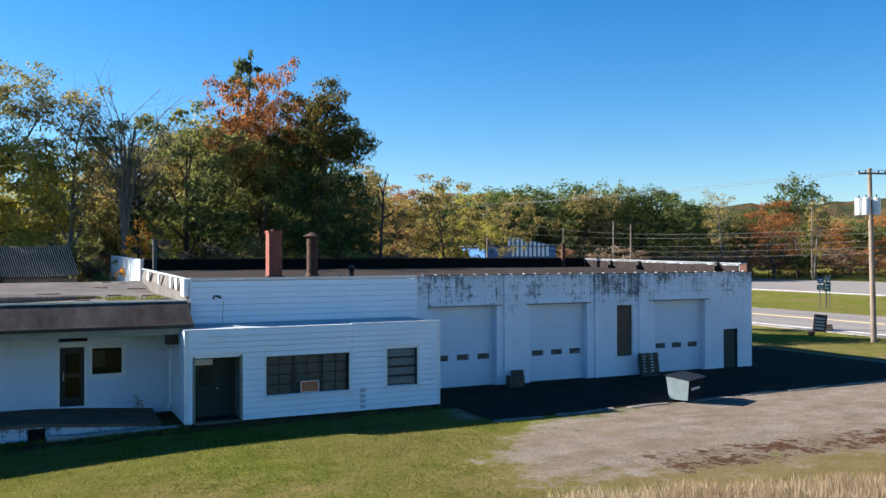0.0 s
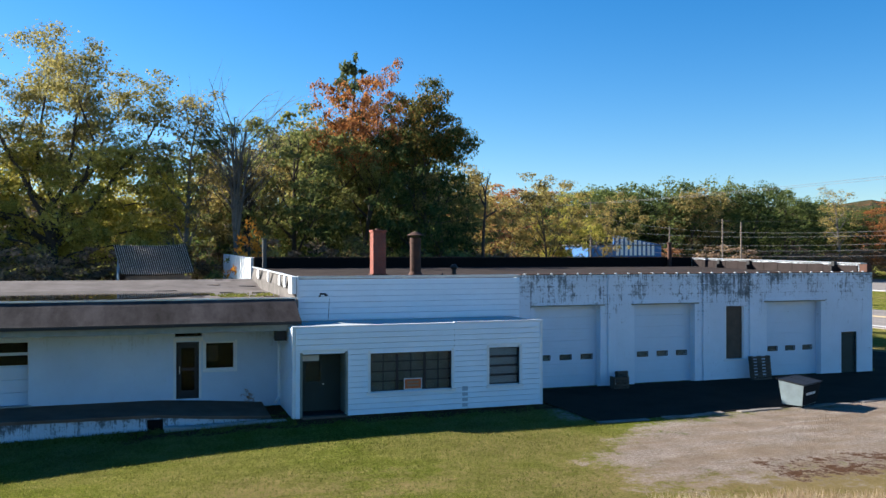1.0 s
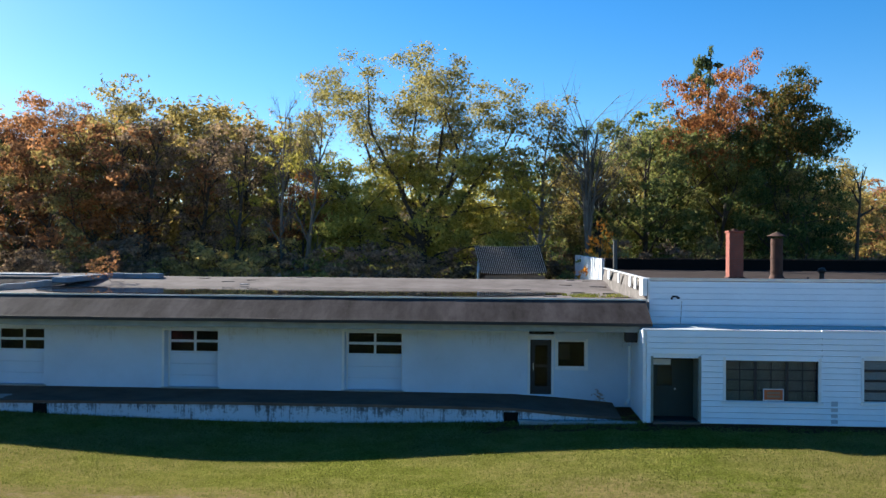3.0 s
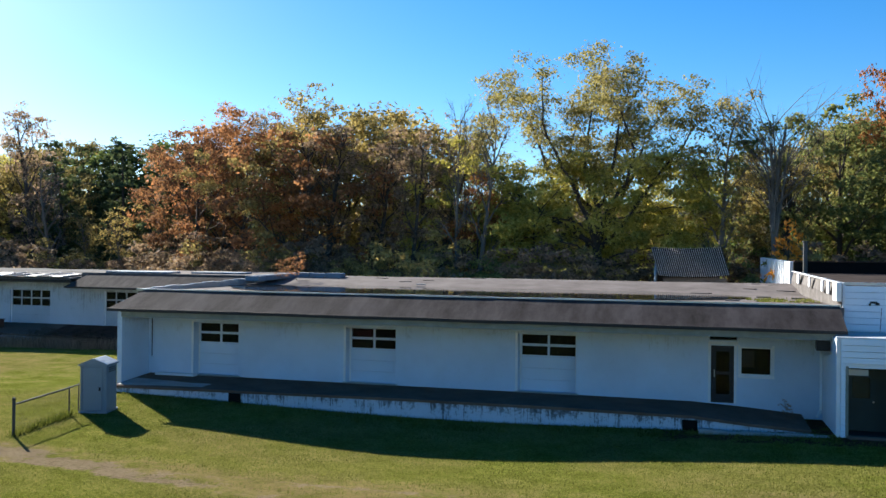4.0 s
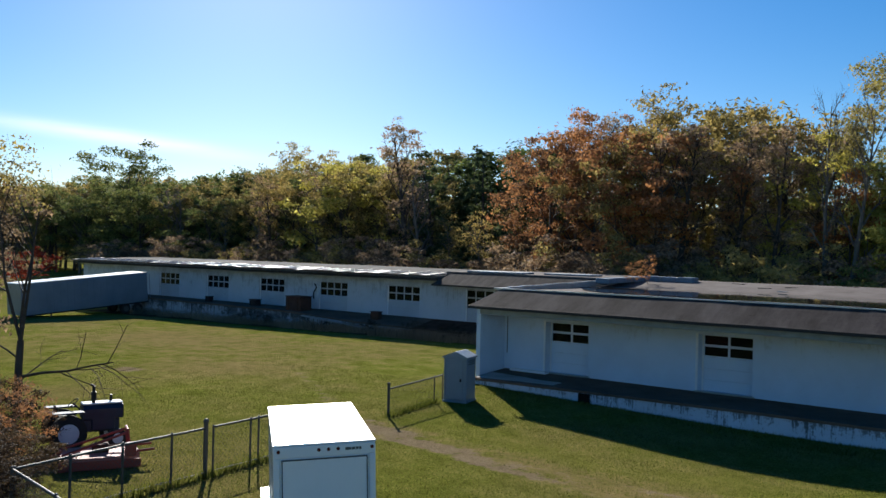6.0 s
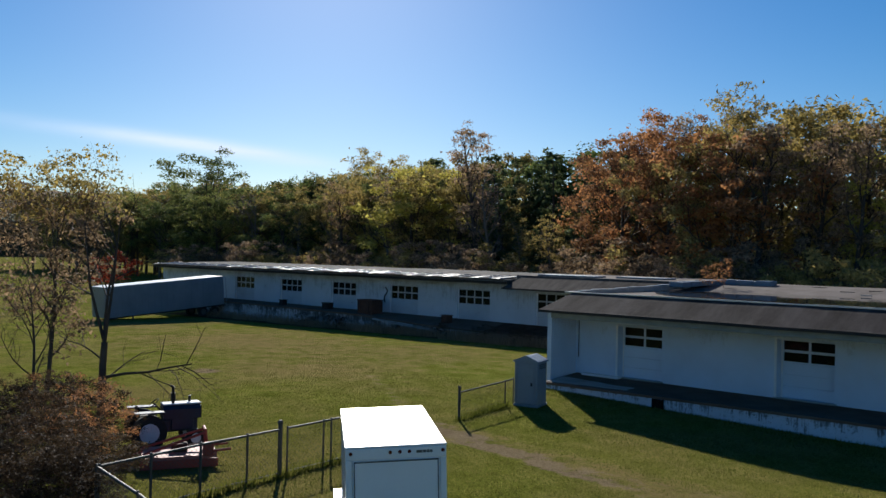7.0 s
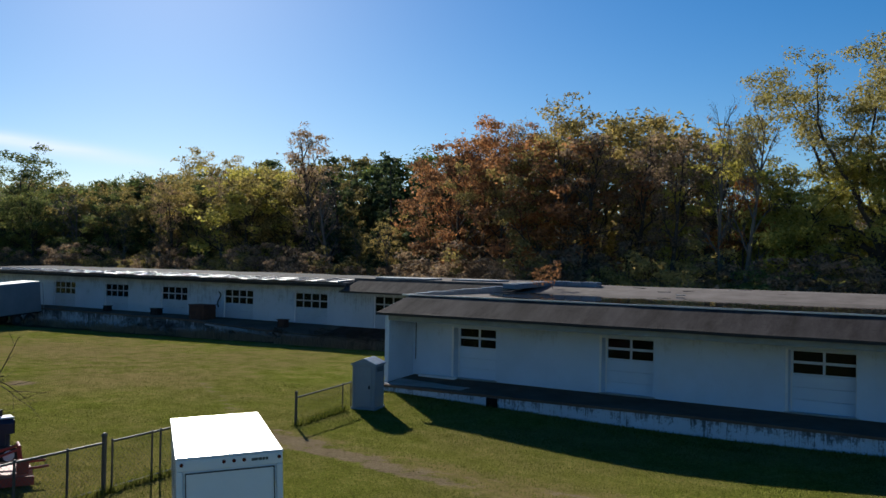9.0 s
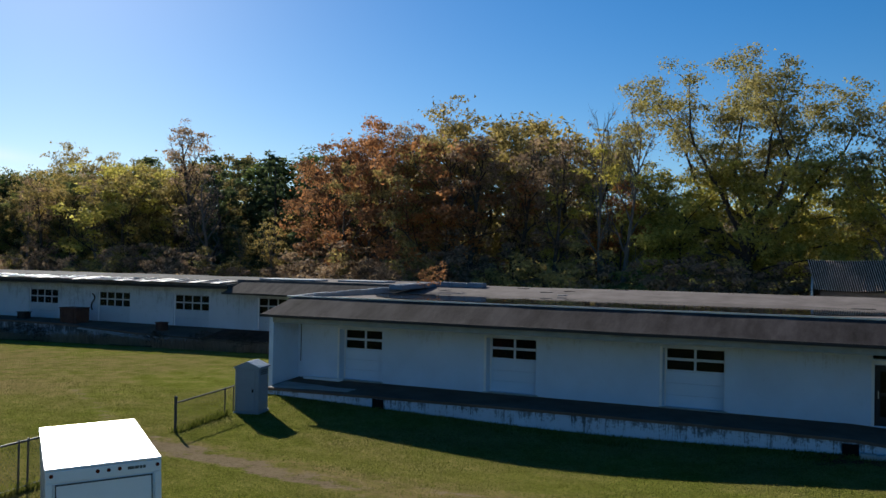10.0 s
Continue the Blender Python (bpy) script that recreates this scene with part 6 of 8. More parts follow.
fence_run("chain-link fence with a leaning top rail beside the mower", [(-17.40, 8.35), (-17.55, 9.6), (-17.75, 10.95), (-17.85, 12.3), (-17.95, 13.35)], 1.22, 0.030, True, (4,))
fence_run("chain-link fence turning towards the trailer", [(-17.40, 8.30), (-15.0, 7.95), (-12.4, 7.5)], 1.22, 0.030, True, ())
fence_run("chain-link gate leaf swung open behind the trailer", [(-17.98, 13.6), (-18.12, 14.9), (-18.16, 15.2), (-18.4, 16.5)], 1.22, 0.026, True, ())
fence_run("short chain-link fence ending at the portable toilet", [(-20.3, 22.8), (-21.05, 26.3), (-21.2, 27.0)], 0.98, 0.026, False, (0,))

# ---- tractor and mower ----
def tractor():
    base = Matrix.Translation((-23.1, 13.15, ground_z(-23.1, 13.15))) @ Matrix.Rotation(radians(72), 4, 'Z') @ Matrix.Diagonal((0.86, 0.88, 0.86, 1))
    t = thing("tractor", base.translation, "old dark blue tractor on the grass, hood top whitened as if sunlit", "tractor")

    def piece(name, x0, x1, y0, y1, z0, z1, mat, parent=t, label="", bevel=0.03):
        bm = bmesh.new()
        block(bm, x0, x1, y0, y1, z0, z1, bevel, base)
        return part(name, bm, mat, parent, label)

    def bar(name, a, b, r, mat, parent=t, label=""):
        bm = bmesh.new()
        tube(bm, base @ Vector(a), base @ Vector(b), r)
        return part(name, bm, mat, parent, label)
    piece("chassis", -0.9, 0.95, -0.17, 0.17, 0.50, 0.92, "blue")
    piece("engine", 0.05, 0.80, -0.24, 0.24, 0.55, 1.05, "blue")
    bm = bmesh.new()
    pr = [(-0.28, 0.95), (-0.30, 1.28), (-0.20, 1.42), (0.20, 1.42), (0.30, 1.28), (0.28, 0.95)]
    ra = [bm.verts.new(base @ Vector((-0.22, y, z))) for y, z in pr]
    rb = [bm.verts.new(base @ Vector((1.02, y * 0.92, z - 0.02))) for y, z in pr]
    for i in range(6):
        bm.faces.new((ra[i], ra[(i + 1) % 6], rb[(i + 1) % 6], rb[i]))
    bm.faces.new(ra[::-1])
    bm.faces.new(rb)
    bmesh.ops.recalc_face_normals(bm, faces=bm.faces)
    hood = part("hood", bm, "blue", t)
    # near-white strip paints the sun's reflection along the hood top
    piece("hood_top", -0.22, 1.04, -0.25, 0.25, 1.415, 1.46, "hood", hood, "hood top strip coloured near-white for the sun on it", 0.012)
    piece("grille", 1.03, 1.07, -0.22, 0.22, 0.92, 1.36, "blackmetal", hood)
    st = bar("exhaust_stack", (0.12, -0.12, 1.42), (0.12, -0.12, 2.02), 0.045, "blackmetal", t, "black upright exhaust stack")
    bar("muffler", (0.12, -0.12, 1.55), (0.12, -0.12, 1.82), 0.075, "blackmetal", st)
    bar("rain_cap", (0.12, -0.12, 2.02), (0.02, -0.12, 2.07), 0.035, "blackmetal", st)
    bar("air_intake", (0.72, 0.10, 1.44), (0.72, 0.10, 1.66), 0.04, "blackmetal")
    piece("seat", -1.0, -0.62, -0.24, 0.24, 1.05, 1.13, "blackmetal")
    piece("seat_back", -1.05, -0.98, -0.24, 0.24, 1.10, 1.42, "blackmetal")
    bar("steering_column", (-0.22, 0, 1.2), (-0.5, 0, 1.48), 0.025, "blackmetal")
    bm = bmesh.new()
    for k in range(14):
        a0, a1 = 2 * math.pi * k / 14, 2 * math.pi * (k + 1) / 14
        tl = Matrix.Translation((-0.5, 0, 1.48)) @ Matrix.Rotation(radians(-42), 4, 'Y')
        tube(bm, base @ tl @ Vector((0.2 * math.cos(a0), 0.2 * math.sin(a0), 0)), base @ tl @ Vector((0.2 * math.cos(a1), 0.2 * math.sin(a1), 0)), 0.014, sides=6)
    part("steering_wheel", bm, "blackmetal", t)
    ax = base.to_3x3() @ Vector((0, 1, 0))
    for s in (-1, 1):
        wheel(t, base @ Vector((-0.75, s * 0.62, 0.62)), ax, 0.50, 0.27, "hood")
        wheel(t, base @ Vector((0.78, s * 0.60, 0.33)), ax, 0.265, 0.15, "hood")
        piece("fender", -1.25, -0.25, s * 0.62 - 0.2, s * 0.62 + 0.2, 1.25, 1.30, "blue")
    bar("front_axle", (0.78, -0.55, 0.36), (0.78, 0.55, 0.36), 0.05, "blackmetal")
    bar("rear_axle", (-0.75, -0.55, 0.62), (-0.75, 0.55, 0.62), 0.09, "blackmetal")


tractor()


def rotary_mower():
    base = Matrix.Translation((-20.95, 12.25, ground_z(-21, 12.2))) @ Matrix.Rotation(radians(63), 4, 'Z') @ Matrix.Diagonal((0.92, 0.92, 0.9, 1))
    t = thing("rotary_mower", base.translation, "faded red rotary mower deck lying on the grass", "mower")
    bm = bmesh.new()
    ol = [(-1.05, -0.75), (0.75, -0.75), (1.05, -0.45), (1.05, 0.45), (0.75, 0.75), (-1.05, 0.75)]
    lo = [bm.verts.new(base @ Vector((x, y, 0.12))) for x, y in ol]
    hi = [bm.verts.new(base @ Vector((x * 0.99, y * 0.99, 0.38))) for x, y in ol]
    for i in range(6):
        bm.faces.new((lo[i], lo[(i + 1) % 6], hi[(i + 1) % 6], hi[i]))
    bm.faces.new(hi)
    bmesh.ops.recalc_face_normals(bm, faces=bm.faces)
    part("deck", bm, "pinkred", t, "sun-faded pinkish red deck")

    def bar(name, a, b, r, mat, sides=8):
        bm = bmesh.new()
        tube(bm, base @ Vector(a), base @ Vector(b), r, sides=sides)
        return part(name, bm, mat, t)
    bm = bmesh.new()
    block(bm, -0.2, 0.25, -0.18, 0.18, 0.38, 0.62, 0.03, base)
    part("gearbox", bm, "rust", t)
    for s in (-1, 1):
        bar("brace", (-1.0, s * 0.45, 0.42), (0.70, s * 0.28, 0.95), 0.035, "red")
        bar("mast", (0.80, s * 0.32, 0.38), (0.72, s * 0.25, 1.05), 0.04, "red")
        bar("lift_arm", (0.8, s * 0.42, 0.42), (1.45, s * 0.38, 0.45), 0.035, "red")
        bm = bmesh.new()
        block(bm, -1.08, 1.05, s * 0.76 - 0.03, s * 0.76 + 0.03, 0.05, 0.30, 0.01, base)
        part("skid_shoe", bm, "red", t)
    bar("cross_bar", (0.72, -0.30, 1.02), (0.72, 0.30, 1.02), 0.035, "red")
    bar("drive_shaft", (0.25, 0, 0.52), (1.35, 0, 0.62), 0.045, "rust")
    bm = bmesh.new()
    block(bm, 0.62, 0.92, -0.85, -0.62, 0.38, 0.75, 0.02, base)
    part("guard", bm, "red", t)
    wheel(t, base @ Vector((-1.45, 0, 0.2)), base.to_3x3() @ Vector((0, 1, 0)), 0.2, 0.12, "rust")
    bar("wheel_fork", (-1.0, 0, 0.45), (-1.45, 0, 0.25), 0.03, "red")


rotary_mower()

# ---- road side: poles, wires, signs ----
def utility_pole(x, y, h, r, arms, cans, label, lean=0.0):
    gz = ground_z(x, y)
    t = thing("utility_pole", (x, y, gz), label, "utility pole", "power line")
    top = Vector((x + lean, y, gz + h))
    foot = Vector((x, y, gz - 0.3))
    rod("pole", foot, top, r, "pole", t, "", r * 0.68, 14)
    for ah, half in arms:
        z = gz + h - ah
        bm = bmesh.new()
        block(bm, -half, half, -0.06, 0.06, -0.06, 0.06, 0.008, Matrix.Translation((x + lean, y - r, z)) @ Matrix.Rotation(radians(-20), 4, 'Z'))
        arm = part("crossarm", bm, "pole", t)
        for u in (-0.9, -0.45, 0.45, 0.9):
            c = Matrix.Translation((x + lean, y - r, z)) @ Matrix.Rotation(radians(-20), 4, 'Z') @ Vector((u * half, 0, 0.06))
            bm = bmesh.new()
            tube(bm, c, c + Vector((0, 0, 0.16)), 0.05, 0.03, 8)
            part("insulator", bm, "blackmetal", arm)
    for k in range(cans):
        u, w = ((-0.68, 0.05), (-0.24, -0.45), (0.36, -0.30))[k]
        c = Vector((x + lean * 0.8 + 0.61 * u + 0.79 * w, y - 0.79 * u + 0.61 * w, gz + h - 3.05))
        can = rod("transformer", c, c + Vector((0, 0, 1.05)), 0.25, "canwhite", t, "pale grey transformer can", sides=20)
        rod("can_lid", c + Vector((0, 0, 1.052)), c + Vector((0, 0, 1.11)), 0.265, "canwhite", can, "", 0.20, 20)
        rod("bushing", c + Vector((0, 0, 1.11)), c + Vector((0, 0, 1.30)), 0.045, "blackmetal", can)
    return t


utility_pole(50.24, 39.0, 11.45, 0.19, [(0.35, 1.0)], 3, "tall wooden utility pole with three transformers by the road", -0.35)
FAR_POLES = [(76.5, 140.0, 15.6, 1), (105.0, 140.0, 12.6, 0), (160.1, 140.0, 16.6, 0), (99.8, 150.0, 11.5, 0), (108.5, 139.0, 12.0, 0), (47.5, 96.0, 8.2, 0)]
for px, py, ph, pc in FAR_POLES:
    utility_pole(px, py, ph, 0.18, [(0.4, 1.2)] if ph > 12 else [], pc, "distant wooden utility pole beside the road")


def wire(a, b, sag, r=0.013, n=24):
    a, b = Vector(a), Vector(b)
    cu = bpy.data.curves.new("power_line", 'CURVE')
    cu.dimensions, cu.bevel_depth, cu.bevel_resolution = '3D', r, 1
    sp = cu.splines.new('POLY')
    sp.points.add(n)
    for k in range(n + 1):
        t = k / n
        p = a.lerp(b, t)
        sp.points[k].co = (p.x, p.y, p.z - 4 * sag * t * (1 - t), 1)
    cu.materials.append(M["wire"])
    return tagged(new("power_line", cu), "thin power cable strung between poles", "cable", "power cables")


P = (49.9, 38.8)
wire((P[0] - 0.8, P[1], 11.3), (30, 190, 17.0), 2.2)
wire((P[0] + 0.8, P[1], 11.3), (40, 200, 18.0), 2.2)
wire((P[0], P[1], 7.6), (76.5, 140, 13.0), 1.6)
for k, (za, zb) in enumerate(((7.2, 10.6), (6.7, 9.0), (6.3, 8.2), (5.9, 7.4))):
    wire((P[0], P[1], za), (76.5, 140, zb), 0.9, 0.012)
    wire((P[0], P[1], za), (70, 10, za + 0.6), 0.6, 0.016)
wire((105, 140, 12.3), (160.1, 140, 16.0), 1.2, 0.02)
wire((76.5, 140, 14.5), (105, 140, 11.8), 0.8, 0.02)
wire((P[0] - 0.8, P[1], 11.3), (72, 8, 12.4), 0.7)
wire((P[0] + 0.8, P[1], 11.3), (74, 8, 12.4), 0.7)


def road_sign(x, y, h, boards, label, posts=1, spread=0.0):
    t = thing("road_sign", (x, y, ground_z(x, y)), label, "road sign", "road signs")
    for k in range(posts):
        rod("post", (x + k * spread, y, -0.1), (x + k * spread, y, h), 0.05, "galv", t, sides=8)
    for bx, bz, w, hh, mat in boards:
        bm = bmesh.new()
        block(bm, -w / 2, w / 2, -0.02, 0.02, 0, hh, 0.006, Matrix.Translation((x + bx, y - 0.08, bz)) @ Matrix.Rotation(radians(-38), 4, 'Z'))
        b = part("board", bm, mat, t)
        for q in range(2):
            bm = bmesh.new()
            block(bm, -w * 0.32, w * 0.32, -0.03, -0.022, hh * (0.25 + 0.35 * q), hh * (0.40 + 0.35 * q), 0.0, Matrix.Translation((x + bx, y - 0.08, bz)) @ Matrix.Rotation(radians(-38), 4, 'Z'))
            part("lettering", bm, "whitetext", b)
    return t


road_sign(76.6, 66.0, 3.3, [(0.0, 2.75, 0.62, 0.60, "signblue"), (0.05, 2.05, 0.8, 0.55, "signgreen")], "blue and green route signs on thin posts in the median", 2, 0.9)
road_sign(78.3, 66.6, 3.6, [(0.0, 1.85, 0.72, 1.0, "signgreen"), (0.1, 2.95, 0.6, 0.5, "signgreen")], "green route sign assembly on a post in the median", 2, 0.5)
def yard_sign(x, y, w, h, z0, turn, tip, rows, label):
    t = thing("yard_sign", (x, y, ground_z(x, y)), label, "sign")
    m = Matrix.Translation((x, y, ground_z(x, y))) @ Matrix.Rotation(radians(turn), 4, 'Z') @ Matrix.Rotation(radians(tip), 4, 'Y')
    bm = bmesh.new()
    block(bm, -w / 2, w / 2, -0.03, 0.03, z0, z0 + h, 0.01, m)
    bd = part("board", bm, "signbrown", t)
    for q in range(rows):
        bm = bmesh.new()
        block(bm, -w * 0.38, w * 0.34, -0.042, -0.032, z0 + h * (0.14 + 0.76 * q / rows), z0 + h * (0.14 + 0.76 * q / rows) + h * 0.10, 0.0, m)
        part("lettering", bm, "blinds", bd)
    for s in (-0.42, 0.42):
        bm = bmesh.new()
        tube(bm, m @ Vector((s * w, 0.04, -0.1)), m @ Vector((s * w, 0.04, z0 + 0.3)), 0.025, sides=8)
        part("leg", bm, "wood", t)


yard_sign(52.0, 44.9, 0.92, 1.25, 0.22, -38, 5, 4, "weathered dark red board sign leaning on the verge")
yard_sign(53.6, 45.3, 0.42, 0.40, 0.25, -45, -4, 2, "small dark sign on short legs on the verge")
t = thing("planter", (51.1, 44.8, 0), "low rust-brown planter tub on the verge", "planter")
bm = bmesh.new()
tube(bm, (51.1, 44.8, 0), (51.1, 44.8, 0.28), 0.22, 0.28, 14)
part("tub", bm, "rust", t)
rod("soil", (51.1, 44.8, 0.26), (51.1, 44.8, 0.29), 0.25, "wood", t)

# ---- far buildings ----
def striped_building():
    t = thing("striped_building", (84, 142, 0), "blue and white striped low building beyond the road", "building")
    box("wall", 76.5, 92.0, 141.0, 150.0, 0, 7.4, "stripe", t)
    for k in range(9):
        x = 82.3 + k * 0.95
        box("white_stripe", x, x + 0.5, 140.9, 140.995, 5.6, 9.3 - 0.20 * k, "trailerwhite", t)
    bm = bmesh.new()
    v = [bm.verts.new(p) for p in ((81.8, 141.002, 7.0), (92.0, 141.002, 7.0), (92.0, 141.002, 7.6), (81.8, 141.002, 9.4), (81.8, 141.3, 7.0), (92.0, 141.3, 7.0), (92.0, 141.3, 7.6), (81.8, 141.3, 9.4))]
    for f in ((0, 1, 2, 3), (5, 4, 7, 6), (3, 2, 6, 7), (1, 5, 6, 2), (4, 0, 3, 7)):
        bm.faces.new([v[i] for i in f])
    part("gable", bm, "stripe", t)
    box("roof", 76, 92.5, 140.8, 150.5, 7.42, 7.6, "whiteroof", t)


striped_building()


def shed():
    """A low shed; its corrugated roof slopes towards the field and sags a little."""
    t = thing("shed", (0.6, 59, 0), "low shed with a rusty corrugated roof at the wood's edge", "shed")
    yf, yb = 57.6, 61.2
    fl, fr, bl, br = Vector((-1.42, yf, 4.55)), Vector((2.98, yf, 4.62)), Vector((-2.02, yb, 6.38)), Vector((2.58, yb, 6.42))

    def at(u, v, lift=0.0):
        p = fl.lerp(fr, u).lerp(bl.lerp(br, u), v)
        return Vector((p.x, p.y, p.z + lift - 0.10 * math.sin(math.pi * u) * (1 - 0.5 * v)))
    bm = bmesh.new()
    n = 136
    prev = None
    for k in range(n + 1):
        w = 0.035 * math.sin(2 * math.pi * k / 4)
        cur = [bm.verts.new(at(k / n, 0, w)), bm.verts.new(at(k / n, 1, w)), bm.verts.new(at(k / n, 1, w - 0.03)), bm.verts.new(at(k / n, 0, w - 0.03))]
        if prev:
            for i in range(4):
                bm.faces.new((prev[i], cur[i], cur[(i + 1) % 4], prev[(i + 1) % 4]))
        prev = cur
    bmesh.ops.recalc_face_normals(bm, faces=bm.faces)
    part("corrugated_roof", bm, "corrugated", t)
    # pale rods along the corrugations paint sunlight on their ridges
    for k in range(34):
        bm = bmesh.new()
        u = (k + 0.25) / 34
        tube(bm, at(u, -0.006, 0.03), at(u, 1.0, 0.03), 0.026, sides=5)
        part("roof_rib", bm, "litrib", t)
    box("front_wall", fl.x + 0.25, fr.x - 0.2, yf + 0.30, yf + 0.42, -0.2, 4.42, "wood", t)
    box("back_wall", bl.x + 0.25, br.x - 0.1, yb - 0.25, yb - 0.13, -0.2, 6.15, "wood", t)
    bm = bmesh.new()
    v = [bm.verts.new((x, y, z)) for x in (-1.72, -1.60) for y, z in ((yf + 0.42, -0.2), (yb - 0.26, -0.2), (yb - 0.26, 6.10), (yf + 0.42, 4.60))]
    for q in ((0, 1, 2, 3), (7, 6, 5, 4), (0, 4, 5, 1), (1, 5, 6, 2), (2, 6, 7, 3), (3, 7, 4, 0)):
        bm.faces.new([v[i] for i in q])
    bmesh.ops.recalc_face_normals(bm, faces=bm.faces)
    part("side_wall", bm, "blinds", t, "pale boarded gable side")


shed()

# clapboards of the office front and the wall above it
clapboards(bpy.data.objects["wall_office_front"], O_X0 + 0.1, O_X1 - 0.1, 0.02, O_TOP - 0.04, YO, [(a - 0.05, b + 0.05, c - 0.08, d + 0.06) for a, b, c, d in OFFICE_HOLES], 0.198)
clapboards(bpy.data.objects["wall_garage_left_front"], B_X0, 14.9, 3.02, 4.82, YA + 0.02, [], 0.225)
tagged(box("siding_cap", B_X0 - 0.02, 14.93, YA - 0.04, YA + 0.3, 4.83, 4.93, "metaledge", None, "", 0.01), "metal cap along the top of the clapboard wall", "coping", kind="structure")
tagged(box("corner_board_upper", B_X0 - 0.07, B_X0 + 0.03, YA - 0.03, YA + 0.02, 3.2, 4.90, "white", None, "", 0.006), "white corner board", "trim", kind="structure")

# ---- trees ----
class Limbs:
    """Gathers tapered branch pieces and leaf quads, then makes meshes of them."""

    def __init__(self, seed):
        self.rng = random.Random(seed)
        self.nrng = np.random.RandomState(seed)
        self.v, self.f, self.tips = [], [], []
        self.fine = True

    def stem(self, pts, r0, r1, sides):
        base = len(self.v)
        n = len(pts)
        for i, p in enumerate(pts):
            d = (pts[min(i + 1, n - 1)] - pts[max(i - 1, 0)]).normalized()
            a = d.orthogonal().normalized()
            b = d.cross(a)
            r = r0 + (r1 - r0) * i / (n - 1)
            for k in range(sides):
                w = 2 * math.pi * k / sides
                self.v.append(tuple(p + a * (r * math.cos(w)) + b * (r * math.sin(w))))
        for i in range(n - 1):
            for k in range(sides):
                q = base + i * sides
                self.f.append((q + k, q + (k + 1) % sides, q + sides + (k + 1) % sides, q + sides + k))

    def path(self, p, d, length, n, wander, lift):
        pts = [p.copy()]
        d = d.normalized()
        for _ in range(n):
            d = (d + Vector((self.rng.gauss(0, wander), self.rng.gauss(0, wander), self.rng.gauss(0, wander) + lift))).normalized()
            p = p + d * (length / n)
            pts.append(p.copy())
        return pts

    def branch(self, p, d, length, r, level, kids, wander, lift, last):
        pts = self.path(p, d, length, 4 if level < 1 else (3 if level < 2 else 2), wander, lift)
        if level < last or self.fine:
            self.stem(pts, r, r * (0.35 if level < last else 0.25), 5 if level == 0 else 3)
        if level >= last:
            self.tips.append((pts[-1], length))
            self.tips.append((pts[-2], length))
            return
        k = kids[level]
        for i in range(k):
            t = 0.35 + 0.65 * (i + self.rng.random() * 0.8) / k
            t = min(t, 0.999) * (len(pts) - 1)
            a, u = int(t), t - int(t)
            q = pts[a].lerp(pts[min(a + 1, len(pts) - 1)], u)
            axis = (pts[min(a + 1, len(pts) - 1)] - pts[a]).normalized()
            side = axis.orthogonal().normalized()
            side.rotate(Matrix.Rotation(self.rng.random() * 6.283, 3, axis))
            nd = axis * self.rng.uniform(0.45, 0.9) + side * self.rng.uniform(0.6, 1.0) + Vector((0, 0, 0.15))
            self.branch(q, nd, length * self.rng.uniform(0.38, 0.62), r * 0.5 * (1 - 0.4 * t / len(pts)), level + 1, kids, wander, lift, last)
        self.tips.append((pts[-1], length * 0.4))

    def puffs(self, count, size, number, radius, keep=None, flat=0.62, loose=0.12, hollow=0.45):
        """Leaf sprays gathered in rounded boughs round well-spread twig ends, with gaps between the boughs."""
        tips = [t[0] for t in self.tips if keep is None or keep(t[0])]
        if not tips:
            return [], []
        R = self.nrng
        c = np.array([tuple(t) for t in tips])
        number = min(number, len(c))
        far = np.full(len(c), 1e9)
        k = R.randint(len(c))
        chosen = []
        for _ in range(number):
            chosen.append(k)
            far = np.minimum(far, np.linalg.norm(c - c[k], axis=1))
            k = int(np.argmax(far * R.uniform(0.45, 1.0, len(c))))
        mid = c[chosen]
        rad = radius * R.uniform(0.55, 1.35, number)
        wts = rad ** 2 * R.uniform(0.5, 1.0, number)
        idx = R.choice(number, size=count, p=wts / wts.sum())
        out = R.normal(0, 1, (count, 3))
        out /= np.linalg.norm(out, axis=1)[:, None]
        out[:, 2] = np.where(R.rand(count) < 0.5, np.abs(out[:, 2]), out[:, 2])
        # every bough is lobed, not a ball
        lobe = 1.0 + 0.30 * np.sin(out[:, 0] * 5.0 + idx * 1.7) * np.sin(out[:, 1] * 5.0 + idx * 2.9) + 0.22 * np.sin(out[:, 2] * 7.0 + idx)
        reach = rad[idx] * (hollow + (1 - hollow) * R.rand(count) ** 0.6) * lobe
        stray = R.rand(count) < loose
        reach = np.where(stray, reach * R.uniform(1.0, 1.6, count), reach)
        pos = mid[idx] + out * reach[:, None] * np.array([1.0, 1.0, flat])
        n = out * 0.8 + R.normal(0, 0.55, (count, 3)) + np.array([0, 0, 0.35])
        n /= np.linalg.norm(n, axis=1)[:, None]
        a = np.cross(n, R.normal(0, 1, (count, 3)))
        a /= np.linalg.norm(a, axis=1)[:, None]
        b = np.cross(n, a)
        s = size * R.uniform(0.5, 1.4, (count, 1))
        asp = R.uniform(0.5, 0.9, (count, 1))
        v = np.empty((count, 3, 3))
        v[:, 0] = pos - a * s - b * s * asp
        v[:, 1] = pos + a * s * 1.25 + n * s * 0.2
        v[:, 2] = pos - a * s * 0.5 + b * s * asp
        return v.reshape(-1, 3), np.arange(count * 3).reshape(count, 3)


